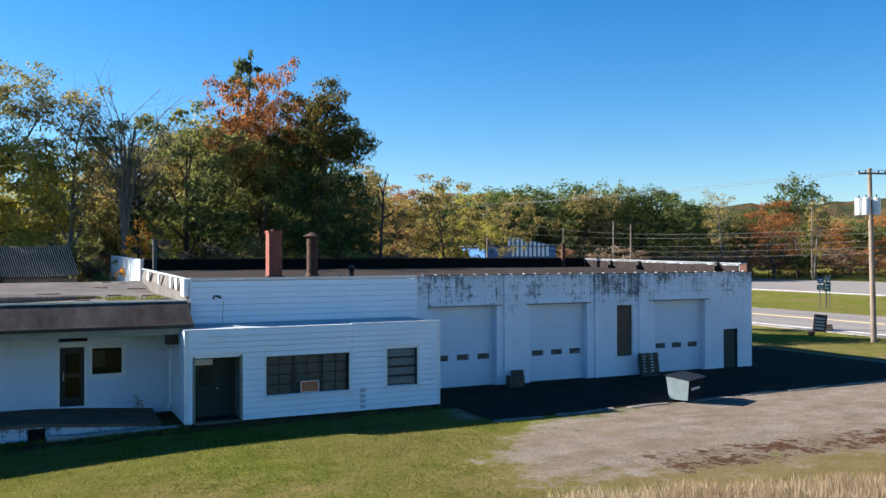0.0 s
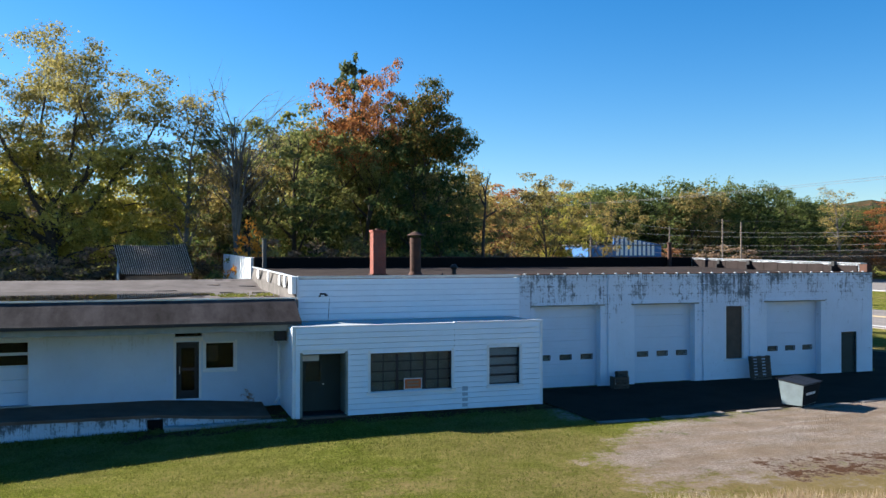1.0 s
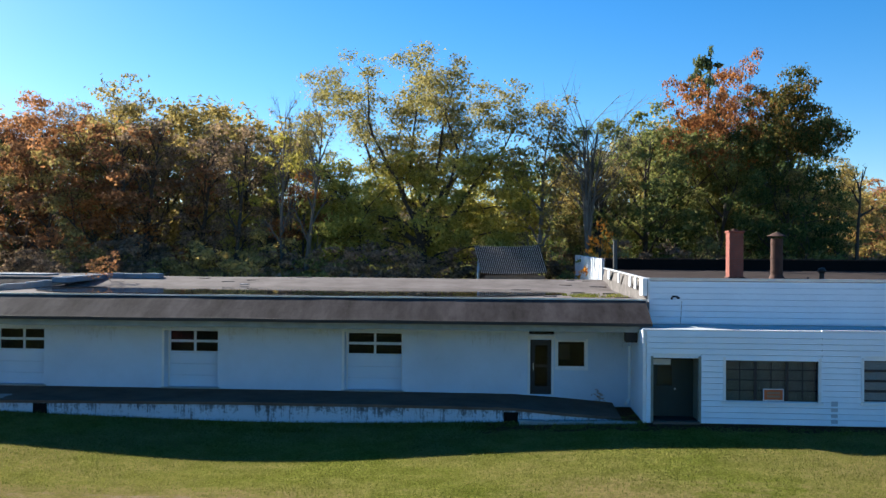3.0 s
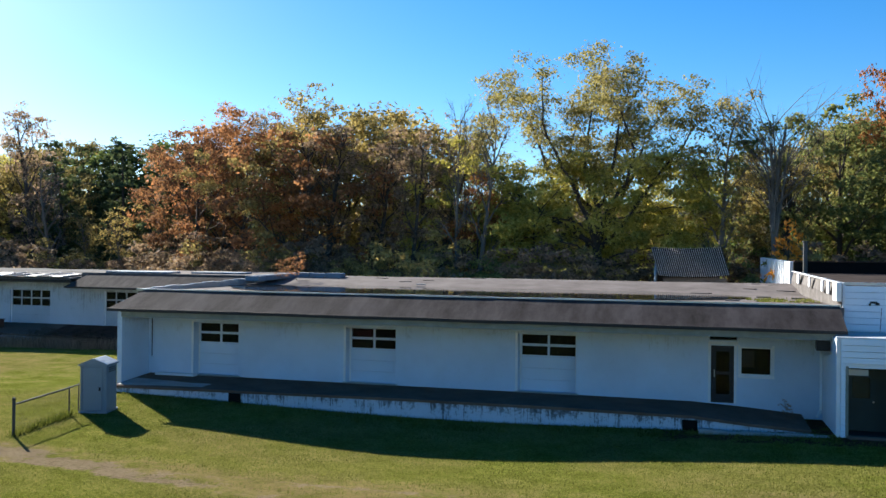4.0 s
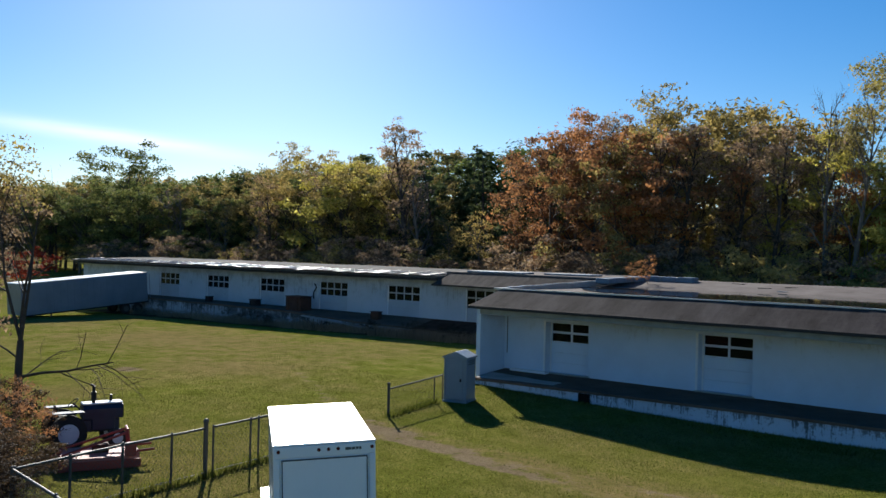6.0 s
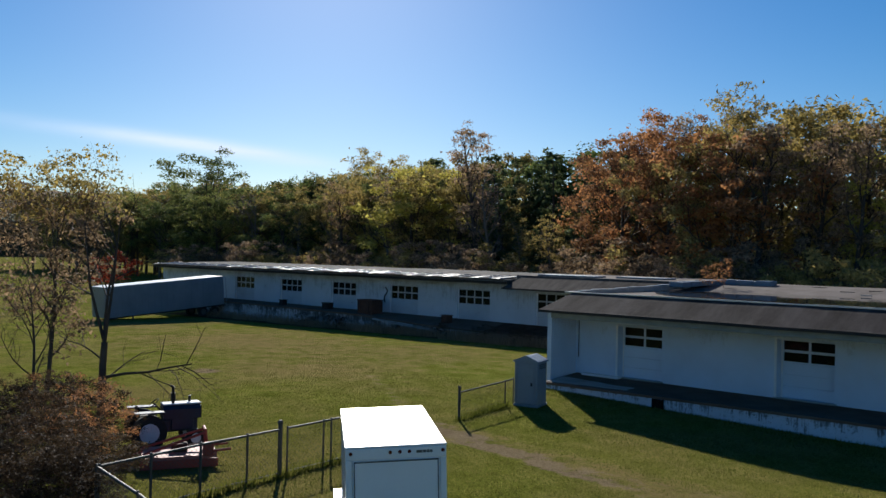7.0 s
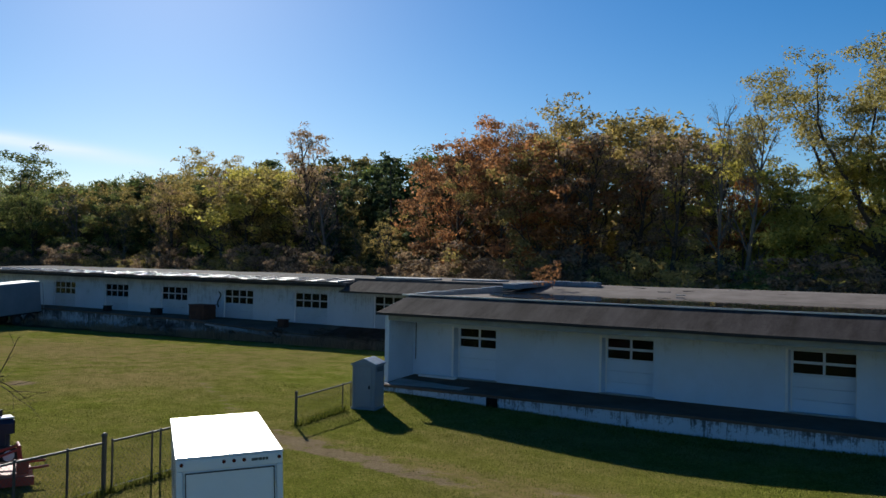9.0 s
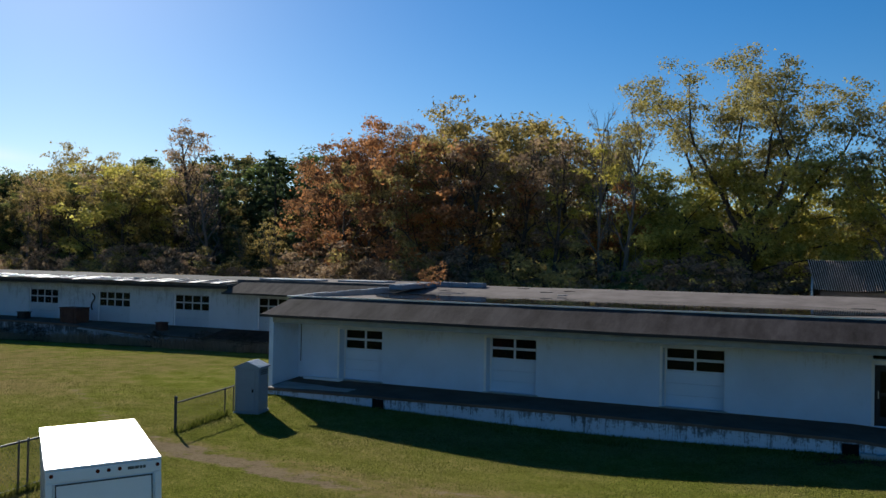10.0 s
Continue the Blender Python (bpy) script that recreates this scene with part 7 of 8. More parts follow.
def fast_mesh(name, v, f, material):
    me = bpy.data.meshes.new(name)
    v, f = np.asarray(v, dtype=np.float32), np.asarray(f, dtype=np.int32)
    me.vertices.add(len(v))
    me.vertices.foreach_set("co", v.ravel())
    me.loops.add(f.size)
    me.loops.foreach_set("vertex_index", f.ravel())
    me.polygons.add(len(f))
    me.polygons.foreach_set("loop_start", np.arange(0, f.size, f.shape[1], dtype=np.int32))
    me.update(calc_edges=True)
    me.materials.append(M[material])
    return me


TREES = {}


def tree_kind(key, seed, height, radius, crown_base, limbs, leaf_mat, leaf_count, leaf_size, clump, number=44, bark="trunk", shape="round", trunk_r=None, kids=(5, 4), top_bare=0.0, low_mat=None, low_cut=0.0, loose=0.12, flat=0.70):
    """Stores the meshes of one sort of tree, of unit placing: base at the origin."""
    L = Limbs(seed)
    L.fine = leaf_count < 4200 or shape == "vase" or top_bare > 0
    rng = L.rng
    r0 = trunk_r or 0.018 * height
    trunk = L.path(Vector((0, 0, -0.3)), Vector((rng.gauss(0, 0.03), rng.gauss(0, 0.03), 1)), height * (0.66 if shape == "dome" else 0.86), 9, 0.045, 0.02)
    L.stem(trunk, r0, r0 * 0.12, 7)
    for i in range(limbs):
        u = (i + rng.random() * 0.6) / limbs
        h = crown_base + (0.97 - crown_base) * u
        t = min(h, 0.999) * 9 / 0.99
        a = min(int(t), 8)
        p = trunk[a].lerp(trunk[a + 1], min(t - a, 1.0))
        w = i * 2.4 + rng.uniform(-0.5, 0.5)
        if shape == "round":
            prof = math.sin(math.pi * min(0.12 + 0.80 * u, 1.0)) ** 0.7
            rise = 0.35 + 1.1 * u
        elif shape == "dome":
            prof, rise = 1.0, 0.35 + 1.5 * u
            h = crown_base + 0.42 * u
            t = min(h, 0.999) * 9 / 0.99
            a = min(int(t), 8)
            p = trunk[a].lerp(trunk[a + 1], min(t - a, 1.0))
        elif shape == "vase":
            prof, rise = 0.95 - 0.25 * abs(u - 0.4), 1.0 + 0.7 * u
        elif shape == "tall":
            prof, rise = 0.55 + 0.45 * math.sin(math.pi * u), 1.1 + 0.5 * u
        else:
            prof, rise = 1.0 - 0.9 * u, -0.12
        ln = radius * prof * rng.uniform(0.75, 1.15) / (0.75 if shape == "round" else 0.9)
        if shape == "dome":
            ln = radius * (1.15 + 0.25 * u) * rng.uniform(0.85, 1.1)
        d = Vector((math.cos(w), math.sin(w), rise))
        if shape == "cone":
            L.branch(p, d, ln, r0 * 0.22 * (1 - 0.7 * u), 1, kids, 0.06, 0.02, 2)
        else:
            L.branch(p, d, ln, r0 * 0.42 * (1 - 0.55 * u), 0, kids, 0.13, 0.05, 2)
    L.tips.append((trunk[-1], 1.0))
    wood = fast_mesh("trunk", L.v, L.f, bark)
    crowns = []
    if leaf_count:
        top = max(t[0].z for t in L.tips)
        if low_mat:
            crowns.append(fast_mesh("crown", *L.puffs(int(leaf_count * 0.42), leaf_size, int(number * 0.42), clump, keep=lambda p: p.z > top * low_cut, flat=flat, loose=loose), leaf_mat))
            crowns.append(fast_mesh("lower_crown", *L.puffs(int(leaf_count * 0.62), leaf_size, int(number * 0.66), clump, keep=lambda p: p.z <= top * (low_cut + 0.08), flat=flat, loose=loose), low_mat))
        else:
            cut = top * (1 - top_bare)
            crowns.append(fast_mesh("crown", *L.puffs(leaf_count, leaf_size, number, clump, keep=(lambda p: p.z < cut) if top_bare else None, flat=flat, loose=loose), leaf_mat))
    ends = np.array(L.v)[:, 2]
    if crowns and leaf_count > 100:
        ends = np.empty(len(crowns[0].vertices) * 3, dtype=np.float32)
        crowns[0].vertices.foreach_get("co", ends)
        ends = ends[2::3]
    TREES[key] = (wood, crowns, float(np.percentile(ends, 99.6)))


def plant(key, x, y, height, label, category="tree", group="", spin=None, wide=1.0, z=None, name="tree"):
    """Sets up a tree of a stored sort at its full height above the ground."""
    wood, crowns, h0 = TREES[key]
    if spin is None:
        spin = (x * 37.7 + y * 91.3) % 360
    s = height / h0
    t = thing(name, (0, 0, 0), label, category, group)
    parts = [new("trunk", wood)] + [new(me.name.split(".")[0], me) for me in crowns]
    for p in parts:
        p.parent = t
    gz = ground_z(x, y) if z is None else z
    t.matrix_basis = Matrix.Translation((x, y, gz)) @ Matrix.Rotation(radians(spin), 4, 'Z') @ Matrix.Diagonal((s * wide, s * wide, s, 1))
    return t


def limb_through(L, pts, r0, kids, reach):
    """A main limb through given places, with side branches along its outer part."""
    pts = [Vector(p) for p in pts]
    fine = []
    for p, q in zip(pts, pts[1:]):
        for k in range(3):
            j = 0.12 if fine else 0.0
            fine.append(p.lerp(q, k / 3) + Vector((L.rng.gauss(0, j), L.rng.gauss(0, j), L.rng.gauss(0, j))))
    fine.append(pts[-1])
    L.stem(fine, r0, r0 * 0.16, 6)
    n = len(fine)
    for k in range(n // 3, n):
        axis = (fine[k] - fine[k - 1]).normalized()
        for _ in range(2 if k > n * 0.6 else 1):
            side = Vector((L.rng.gauss(0, 1), L.rng.gauss(0, 1), 0.35 + L.rng.gauss(0, 0.4))).normalized()
            L.branch(fine[k], axis * 0.7 + side, reach * L.rng.uniform(0.6, 1.15), r0 * 0.26 * (1.1 - 0.8 * k / n), 1, kids, 0.14, 0.05, 2)
    L.tips.append((pts[-1], 1.0))


def spreading_tree():
    """A tall many-stemmed tree: dark limbs show below an open, rounded top; the lower boughs hang full."""
    L = Limbs(5)
    L.stem([Vector((0.3, 0, -0.3)), Vector((0.2, 0.1, 3)), Vector((0.1, 0, 6.2)), Vector((0.1, 0, 8.0))], 0.60, 0.40, 9)
    limbs = [((-1.5, 8.8), (-4.4, 14.2), (-6.0, 18.0), (-8.2, 22.6)), ((-0.6, 10.2), (-2.9, 15.0), (-4.6, 18.8), (-4.4, 22.8)),
             ((0.1, 10.8), (-1.2, 15.2), (-1.0, 18.6), (-0.2, 23.4)), ((0.4, 11.2), (1.4, 14.0), (2.1, 18.2), (3.2, 22.8)),
             ((1.0, 10.2), (3.2, 14.4), (4.0, 17.8), (6.4, 21.4)), ((1.6, 8.8), (4.6, 12.8), (6.9, 15.8), (9.2, 18.6)),
             ((-2.4, 9.2), (-7.2, 12.6), (-9.6, 15.2), (-11.0, 18.4)), ((-0.2, 10.6), (-2.0, 13.0), (-2.8, 17.0), (-2.2, 20.6)), ((0.8, 10.6), (2.6, 13.4), (3.6, 16.0), (1.6, 20.6))]
    for i, row in enumerate(limbs):
        d = (0.30, -0.26, 0.10, -0.16, 0.24, -0.30, 0.05, 0.36, -0.36)[i]
        limb_through(L, [(0.1, 0, 6.0 + 0.25 * i)] + [(x, d * (z - 7), z) for x, z in row], 0.27, (5, 4), 2.5)
    for i in range(12):
        a = i * 2.4 + 0.7
        z = 5.0 + 0.45 * i
        limb_through(L, [(0.15, 0, z), (2.6 * math.cos(a), 1.6 * math.sin(a), z + 0.9), (7.2 * math.cos(a), 3.8 * math.sin(a), z + 1.6), (9.6 * math.cos(a), 4.6 * math.sin(a), z + 1.4)], 0.13, (5, 4), 2.2)
    top = 24.6
    low = fast_mesh("lower_crown", *L.puffs(46000, 0.140, 210, 1.30, lambda q: q.z < 15.2, 0.75), "l_yellow")
    high = fast_mesh("crown", *L.puffs(42000, 0.112, 190, 1.15, lambda q: q.z >= 13.6, 0.70, 0.30, 0.3), "l_pale")
    TREES["big_yellow"] = (fast_mesh("trunk", L.v, L.f, "trunk"), [high, low], top)


def broom_tree(key, seed, stems, mat):
    """A dead tree: a bundle of long upright branches from a low fork."""
    L = Limbs(seed)
    L.stem([Vector((0, 0, -0.3)), Vector((0.1, 0, 4.0)), Vector((0, 0, 8.0))], 0.28, 0.20, 7)
    for i in range(stems):
        a = i * 2.4
        lean = 0.02 + 0.11 * ((i * 5) % stems) / stems
        L.branch(Vector((0, 0, 6.0 + 2.2 * ((i * 3) % stems) / stems)), Vector((lean * math.cos(a), lean * math.sin(a), 1)), 10.5 * L.rng.uniform(0.75, 1.05), 0.135, 0, (5, 3), 0.045, 0.04, 2)
    TREES[key] = (fast_mesh("trunk", L.v, L.f, mat), [], max(v[2] for v in L.v))


def tree_kinds():
    for k in range(3):
        tree_kind("green%d" % k, 11 + k, 17, 4.6, 0.20, 14, "l_green", 9800, 0.135, 1.05, 52)
        tree_kind("olive%d" % k, 31 + k, 17, 4.4, 0.16, 14, "l_olive", 9600, 0.132, 1.00, 52)
        tree_kind("rust%d" % k, 51 + k, 17, 4.0, 0.16, 13, "l_rust", 8200, 0.128, 0.95, 50, top_bare=0.06 * k)
    for k in range(2):
        for nm, mt in (("green", "l_deep"), ("olive", "l_olive"), ("rust", "l_rust"), ("yellow", "l_yellow"), ("orange", "l_orange")):
            tree_kind("far_%s%d" % (nm, k), 211 + 7 * k + len(nm), 17, 4.8, 0.08, 17, mt, 7000, 0.205, 1.15, 95, flat=0.95)
    for k in range(2):
        tree_kind("yellow%d" % k, 71 + k, 16, 4.3, 0.16, 13, "l_yellow", 9400, 0.130, 1.00, 50)
        tree_kind("orange%d" % k, 81 + k, 16, 4.2, 0.16, 13, "l_orange", 8800, 0.130, 1.00, 46)
        tree_kind("thin%d" % k, 91 + k, 19, 3.2, 0.28, 13, "l_olive", 3600, 0.120, 0.80, 46, "paletrunk", "tall", loose=0.25)
        tree_kind("thinbrown%d" % k, 101 + k, 20, 2.8, 0.22, 14, "l_brown", 3800, 0.120, 0.75, 46, "trunk", "tall", loose=0.25)
        tree_kind("bare%d" % k, 111 + k, 18, 3.4, 0.22, 12, "l_brown", 60, 0.14, 0.3, 20, "paletrunk", "tall", kids=(6, 5))
        tree_kind("wispy%d" % k, 116 + k, 19, 4.4, 0.40, 16, "l_brown", 1500, 0.100, 0.7, 60, "paletrunk", "vase", kids=(7, 6), loose=0.5)
        tree_kind("pine%d" % k, 121 + k, 20, 4.0, 0.12, 46, "l_pine", 7200, 0.20, 0.62, 110, "trunk", "cone", kids=(4, 4))
    spreading_tree()
    broom_tree("broom0", 24, 13, "paletrunk")
    broom_tree("broom1", 25, 9, "trunk")
    tree_kind("maple", 15, 20.5, 5.0, 0.12, 20, "l_orange", 30000, 0.128, 0.95, 200, "trunk", "round", 0.36, (6, 5), low_mat="l_green", low_cut=0.60, loose=0.2)
    tree_kind("dark_maple", 16, 19.5, 5.4, 0.10, 21, "l_maple", 38000, 0.135, 1.05, 200, "trunk", "round", 0.36, (6, 5), low_mat="l_deep", low_cut=0.70)
    tree_kind("larch", 17, 4.0, 1.0, 0.05, 34, "l_larch", 1700, 0.06, 0.20, 60, "trunk", "cone", kids=(3, 3), loose=0.3)
    tree_kind("snag", 18, 12, 1.4, 0.70, 4, "l_brown", 0, 0.1, 0.1, 10, "trunk", "tall", 0.22, (2, 2))
    for k, (m, n) in enumerate((("l_olive", "shrub_olive"), ("l_brown", "shrub_brown"), ("l_green", "shrub_green"), ("l_yellow", "shrub_yellow"), ("l_red", "shrub_red"), ("l_rust", "shrub_rust"))):
        tree_kind(n, 141 + k, 5.0, 2.5, 0.04, 13, m, 3000, 0.130, 0.62, 34, "trunk", "round", 0.07, (4, 4), loose=0.25)
    tree_kind("twigs", 161, 9.0, 3.0, 0.20, 11, "l_brown", 90, 0.07, 0.25, 20, "trunk", "vase", 0.13, (6, 5))
    tree_kind("sapling", 162, 9.5, 2.6, 0.22, 14, "l_olive", 8500, 0.070, 0.62, 80, "trunk", "tall", 0.10, (6, 5), low_mat="l_brown", low_cut=0.72, loose=0.3)
    tree_kind("near_bush", 163, 2.6, 1.7, 0.05, 15, "l_bush", 6500, 0.046, 0.36, 60, "trunk", "round", 0.04, (5, 5), loose=0.3)
    tree_kind("near_bush_red", 164, 2.4, 1.5, 0.05, 14, "l_rust", 2600, 0.050, 0.34, 40, "trunk", "round", 0.04, (5, 5), loose=0.3)
    L = Limbs(170)
    fork = Vector((0.1, 0.05, 3.4))
    L.stem([Vector((0, 0, -0.3)), Vector((0.05, 0.0, 1.2)), Vector((-0.03, 0.05, 2.3)), fork], 0.21, 0.15, 8)
    for dx, dy, ln in ((-0.16, -0.10, 5.6), (0.10, 0.12, 5.9), (0.02, -0.05, 4.6)):
        L.branch(fork, Vector((dx, dy, 1)), ln, 0.085, 0, (5, 3), 0.07, 0.10, 2)
    side = Vector((0.745, 0.667, 0))
    L.branch(Vector((0.0, 0.0, 1.75)), side + Vector((0, 0, 0.42)), 4.4, 0.075, 0, (8, 4), 0.10, -0.02, 2)
    L.branch(Vector((0.0, 0.0, 1.5)), side * 0.6 + Vector((-0.2, 0.2, 0.7)), 2.4, 0.04, 0, (5, 3), 0.12, 0.0, 2)
    L.branch(Vector((0.0, 0.0, 2.6)), Vector((-0.8, -0.5, 0.6)), 2.6, 0.045, 0, (5, 3), 0.12, 0.0, 2)
    TREES["forked"] = (fast_mesh("trunk", L.v, L.f, "trunk"), [], max(v[2] for v in L.v))
    tree_kind("roof_plant", 165, 1.1, 0.6, 0.10, 10, "l_rust", 420, 0.04, 0.16, 24, "trunk", "vase", 0.012, (4, 3), loose=0.3)


tree_kinds()

# single trees that stand out
plant("big_yellow", -6.6, 70.0, 21.1, "wide spreading tree, its thin top leaves turning yellow", spin=0, wide=1.03)
plant("yellow0", -11.4, 68.6, 13.6, "low tree with yellow-green leaves under the tall one", spin=40, wide=1.15)
plant("orange0", -15.8, 69.5, 12.6, "small tree with orange leaves at the wood's edge", spin=20, wide=0.8)
plant("yellow1", -1.2, 73.5, 12.8, "low tree turning yellow before the tall one", spin=80, wide=1.1)
plant("maple", 16.4, 68.0, 20.9, "tall maple turning orange at the top", spin=10, wide=0.64)
plant("dark_maple", 21.3, 66.0, 20.0, "dark green maple with an orange-tinged crown", spin=75, wide=0.70)
plant("pine0", 17.2, 75.0, 23.2, "dark conifer standing behind the maples", wide=0.7)
plant("green0", 11.2, 69.0, 17.4, "dense dark green tree at the wood's edge")
plant("broom0", 6.3, 65.5, 19.8, "leafless dead tree with many upright branches", "tree", "", 30, 1.0)
plant("broom1", 7.4, 67.5, 17.6, "leafless dead tree with pale upright branches", "tree", "", 130, 1.0)
plant("thin0", 2.4, 67.0, 17.6, "slender tree with sparse yellow-green leaves")
plant("bare1", -15.6, 66.0, 18.4, "leafless dead tree with pale bark", "tree", "", 200, 0.75)
plant("bare0", -17.6, 68.0, 18.6, "slender leafless dead tree", "tree", "", 300, 0.55)
plant("snag", 25.3, 64.0, 12.6, "broken dead tree trunk")
plant("larch", 6.12, 57.0, 7.9, "small bright orange larch behind the roof", wide=0.80)
plant("rust0", -42.7, 73.0, 19.8, "tree with rust-red autumn leaves", wide=0.85)
plant("orange1", -33.4, 71.0, 13.0, "tree with glowing orange leaves in the wood")
plant("thin1", -38.9, 77.0, 22.2, "tall slender tree rising over the wood")
plant("thinbrown0", -70.8, 82.0, 22.8, "tall narrow tree with sparse brown leaves")
plant("yellow0", -84.0, 84.0, 18.6, "broad tree turning yellow", wide=1.3)
plant("thin1", -130.0, 125.0, 27.5, "distant tree with an open crown", wide=1.3)
plant("green1", -146.0, 90.0, 24.8, "distant tree with a high open crown", wide=1.2)
plant("olive1", -105.7, 100.0, 23.0, "distant slender tree above the wood", wide=0.6)
plant("shrub_red", -118.0, 58.0, 5.6, "bright red shrub at the field's edge", "shrub", name="shrub", wide=1.2)
plant("shrub_brown", -130.0, 62.0, 4.8, "brown shrub at the field's edge", "shrub", name="shrub", wide=1.4)


def skyline(u):
    """How high the woods stand over the eye, per metre of depth, along the view across them."""
    pts = ((-2.6, 0.14), (-2.24, 0.138), (-1.94, 0.148), (-1.55, 0.150), (-1.44, 0.148), (-1.33, 0.126), (-1.25, 0.150), (-1.14, 0.151), (-1.05, 0.162), (-0.96, 0.159), (-0.82, 0.165), (-0.72, 0.154), (-0.65, 0.152),
           (-0.63, 0.178), (-0.585, 0.190), (-0.50, 0.188), (-0.467, 0.176), (-0.43, 0.183), (-0.378, 0.177), (-0.315, 0.172), (-0.27, 0.150), (-0.20, 0.12), (-0.11, 0.15), (0.03, 0.160), (0.07, 0.125), (0.115, 0.130), (0.14, 0.165), (0.25, 0.155), (0.34, 0.16), (0.37, 0.10), (0.42, 0.082))
    for (a, p), (b, q) in zip(pts, pts[1:]):
        if a <= u <= b:
            return p + (q - p) * (u - a) / (b - a)
    return 0.08


WOOD_LABELS = {"green": "leafy green tree in the wood", "olive": "tree with fading olive leaves in the wood", "rust": "tree with rust-brown leaves in the wood", "yellow": "tree turning yellow in the wood",
               "orange": "tree with orange leaves in the wood", "thin": "slender sparse tree in the wood", "thinbrown": "slender tree with thin brown leaves", "pine": "dark conifer in the wood", "bare": "leafless tree in the wood", "wispy": "nearly leafless tree with a fan of fine twigs"}


def wood_belt():
    rng = random.Random(77)
    u = -2.5
    while u < 0.36:
        for row in range(3):
            Y = 71 + row * 9 + rng.uniform(-2.5, 2.5)
            if u < -0.62:
                Y += 10 + 10 * min((-0.62 - u), 1.0)
            uu = u + rng.uniform(-0.03, 0.03)
            x = uu * Y
            if x < -240:
                continue
            h = 5.78 + skyline(uu) * Y * rng.uniform(0.86, 1.0) * (1.0 if row else 0.92)
            if uu < -1.25:
                sorts = ["green", "olive", "green", "green", "olive"]
            elif uu < -0.90:
                sorts = ["thinbrown", "olive", "green", "olive", "olive"]
            elif uu < -0.80:
                sorts = ["pine", "green", "olive"] if row else ["thin", "olive", "thinbrown", "rust"]
            elif uu < -0.62:
                sorts = ["pine", "pine", "pine", "pine", "green"] if row else ["thin", "olive", "thinbrown"]
            elif uu < -0.48:
                sorts = ["rust", "thinbrown", "olive", "rust"]
            elif uu < -0.28:
                sorts = ["olive", "thinbrown", "yellow", "olive", "thinbrown", "rust"]
            elif uu < -0.02:
                sorts = ["olive", "yellow", "green"]
            elif uu < 0.12:
                sorts = ["green", "olive", "thin"]
            else:
                sorts = ["green", "green", "olive"]
            sort = rng.choice(sorts)
            if row and -0.46 < uu < 0.06:
                if uu > -0.26:
                    if rng.random() < 0.35:
                        continue
                    h = 5.78 + (h - 5.78) * 0.70
            if row == 0 and -0.235 < uu < 0.03:
                continue
            if row == 0 and uu < -0.05 and rng.random() < 0.34:
                sort = rng.choice(["thin", "thinbrown", "wispy", "bare"])
            if row == 2 and -0.60 < uu < -0.24 and rng.random() < 0.55:
                sort, h = "wispy", 5.78 + skyline(uu) * Y * rng.uniform(0.98, 1.04)
            if row == 0 and -0.80 < uu < -0.62:
                h = 5.78 + (h - 5.78) * rng.uniform(0.30, 0.62)
            if sort == "pine":
                h = 5.78 + (h - 5.78) * 0.96
            n = {"green": 3, "olive": 3, "rust": 3}.get(sort, 2)
            key = "far_%s%d" % (sort, rng.randrange(2)) if row == 2 and sort in ("green", "olive", "rust", "yellow") else "%s%d" % (sort, rng.randrange(n))
            plant(key, x, Y, h, WOOD_LABELS[sort], "tree", "wood behind the buildings", rng.random() * 360, rng.uniform(0.85, 1.15))
        u += rng.uniform(0.050, 0.075)
    # undergrowth along the edge of the wood
    u = -1.75
    while u < 0.42:
        Y = 62.5 + rng.uniform(-1.5, 3.5)
        if u < -0.62:
            Y += 6 + 14 * min((-0.62 - u), 1.0)
        sort = rng.choice(["shrub_olive", "shrub_brown", "shrub_olive", "shrub_brown", "shrub_brown", "shrub_green" if u > -0.3 else "shrub_brown", "shrub_rust" if -0.64 < u < -0.45 else "shrub_olive"])
        if not (-0.06 < u < 0.08 and Y < 63):
            plant(sort, u * Y, Y + (3.5 if -0.06 < u < 0.08 else 0), rng.uniform(5.0, 7.8), "tangled %s undergrowth at the wood's edge" % {"olive": "olive", "brown": "brown", "green": "green", "yellow": "yellow-green", "rust": "rust-brown"}[sort.split("_")[1]], "shrub", "undergrowth", rng.random() * 360, rng.uniform(0.9, 1.3), name="shrub")
        plant(rng.choice(["shrub_brown", "shrub_olive", "shrub_brown"]), (u + 0.012) * (Y + 5.5), Y + 5.5, rng.uniform(4.5, 6.5), "tangled brown thicket inside the wood", "shrub", "undergrowth", rng.random() * 360, rng.uniform(1.1, 1.5), name="shrub")
        u += rng.uniform(0.026, 0.040)


wood_belt()

# dead brown weeds along the far platform
rng = random.Random(12)
for k in range(9):
    x = (-57.5, -56.0, -54.6, -53.2, -52.2, -46.5, -41.5, -37.8, -34.5)[k]
    plant("near_bush", x, 44.9 + rng.uniform(-0.2, 0.2), rng.uniform(0.7, 1.2), "dead brown weeds against the loading platform", "weeds", "weeds along the platform", rng.random() * 360, 1.1, name="weeds")


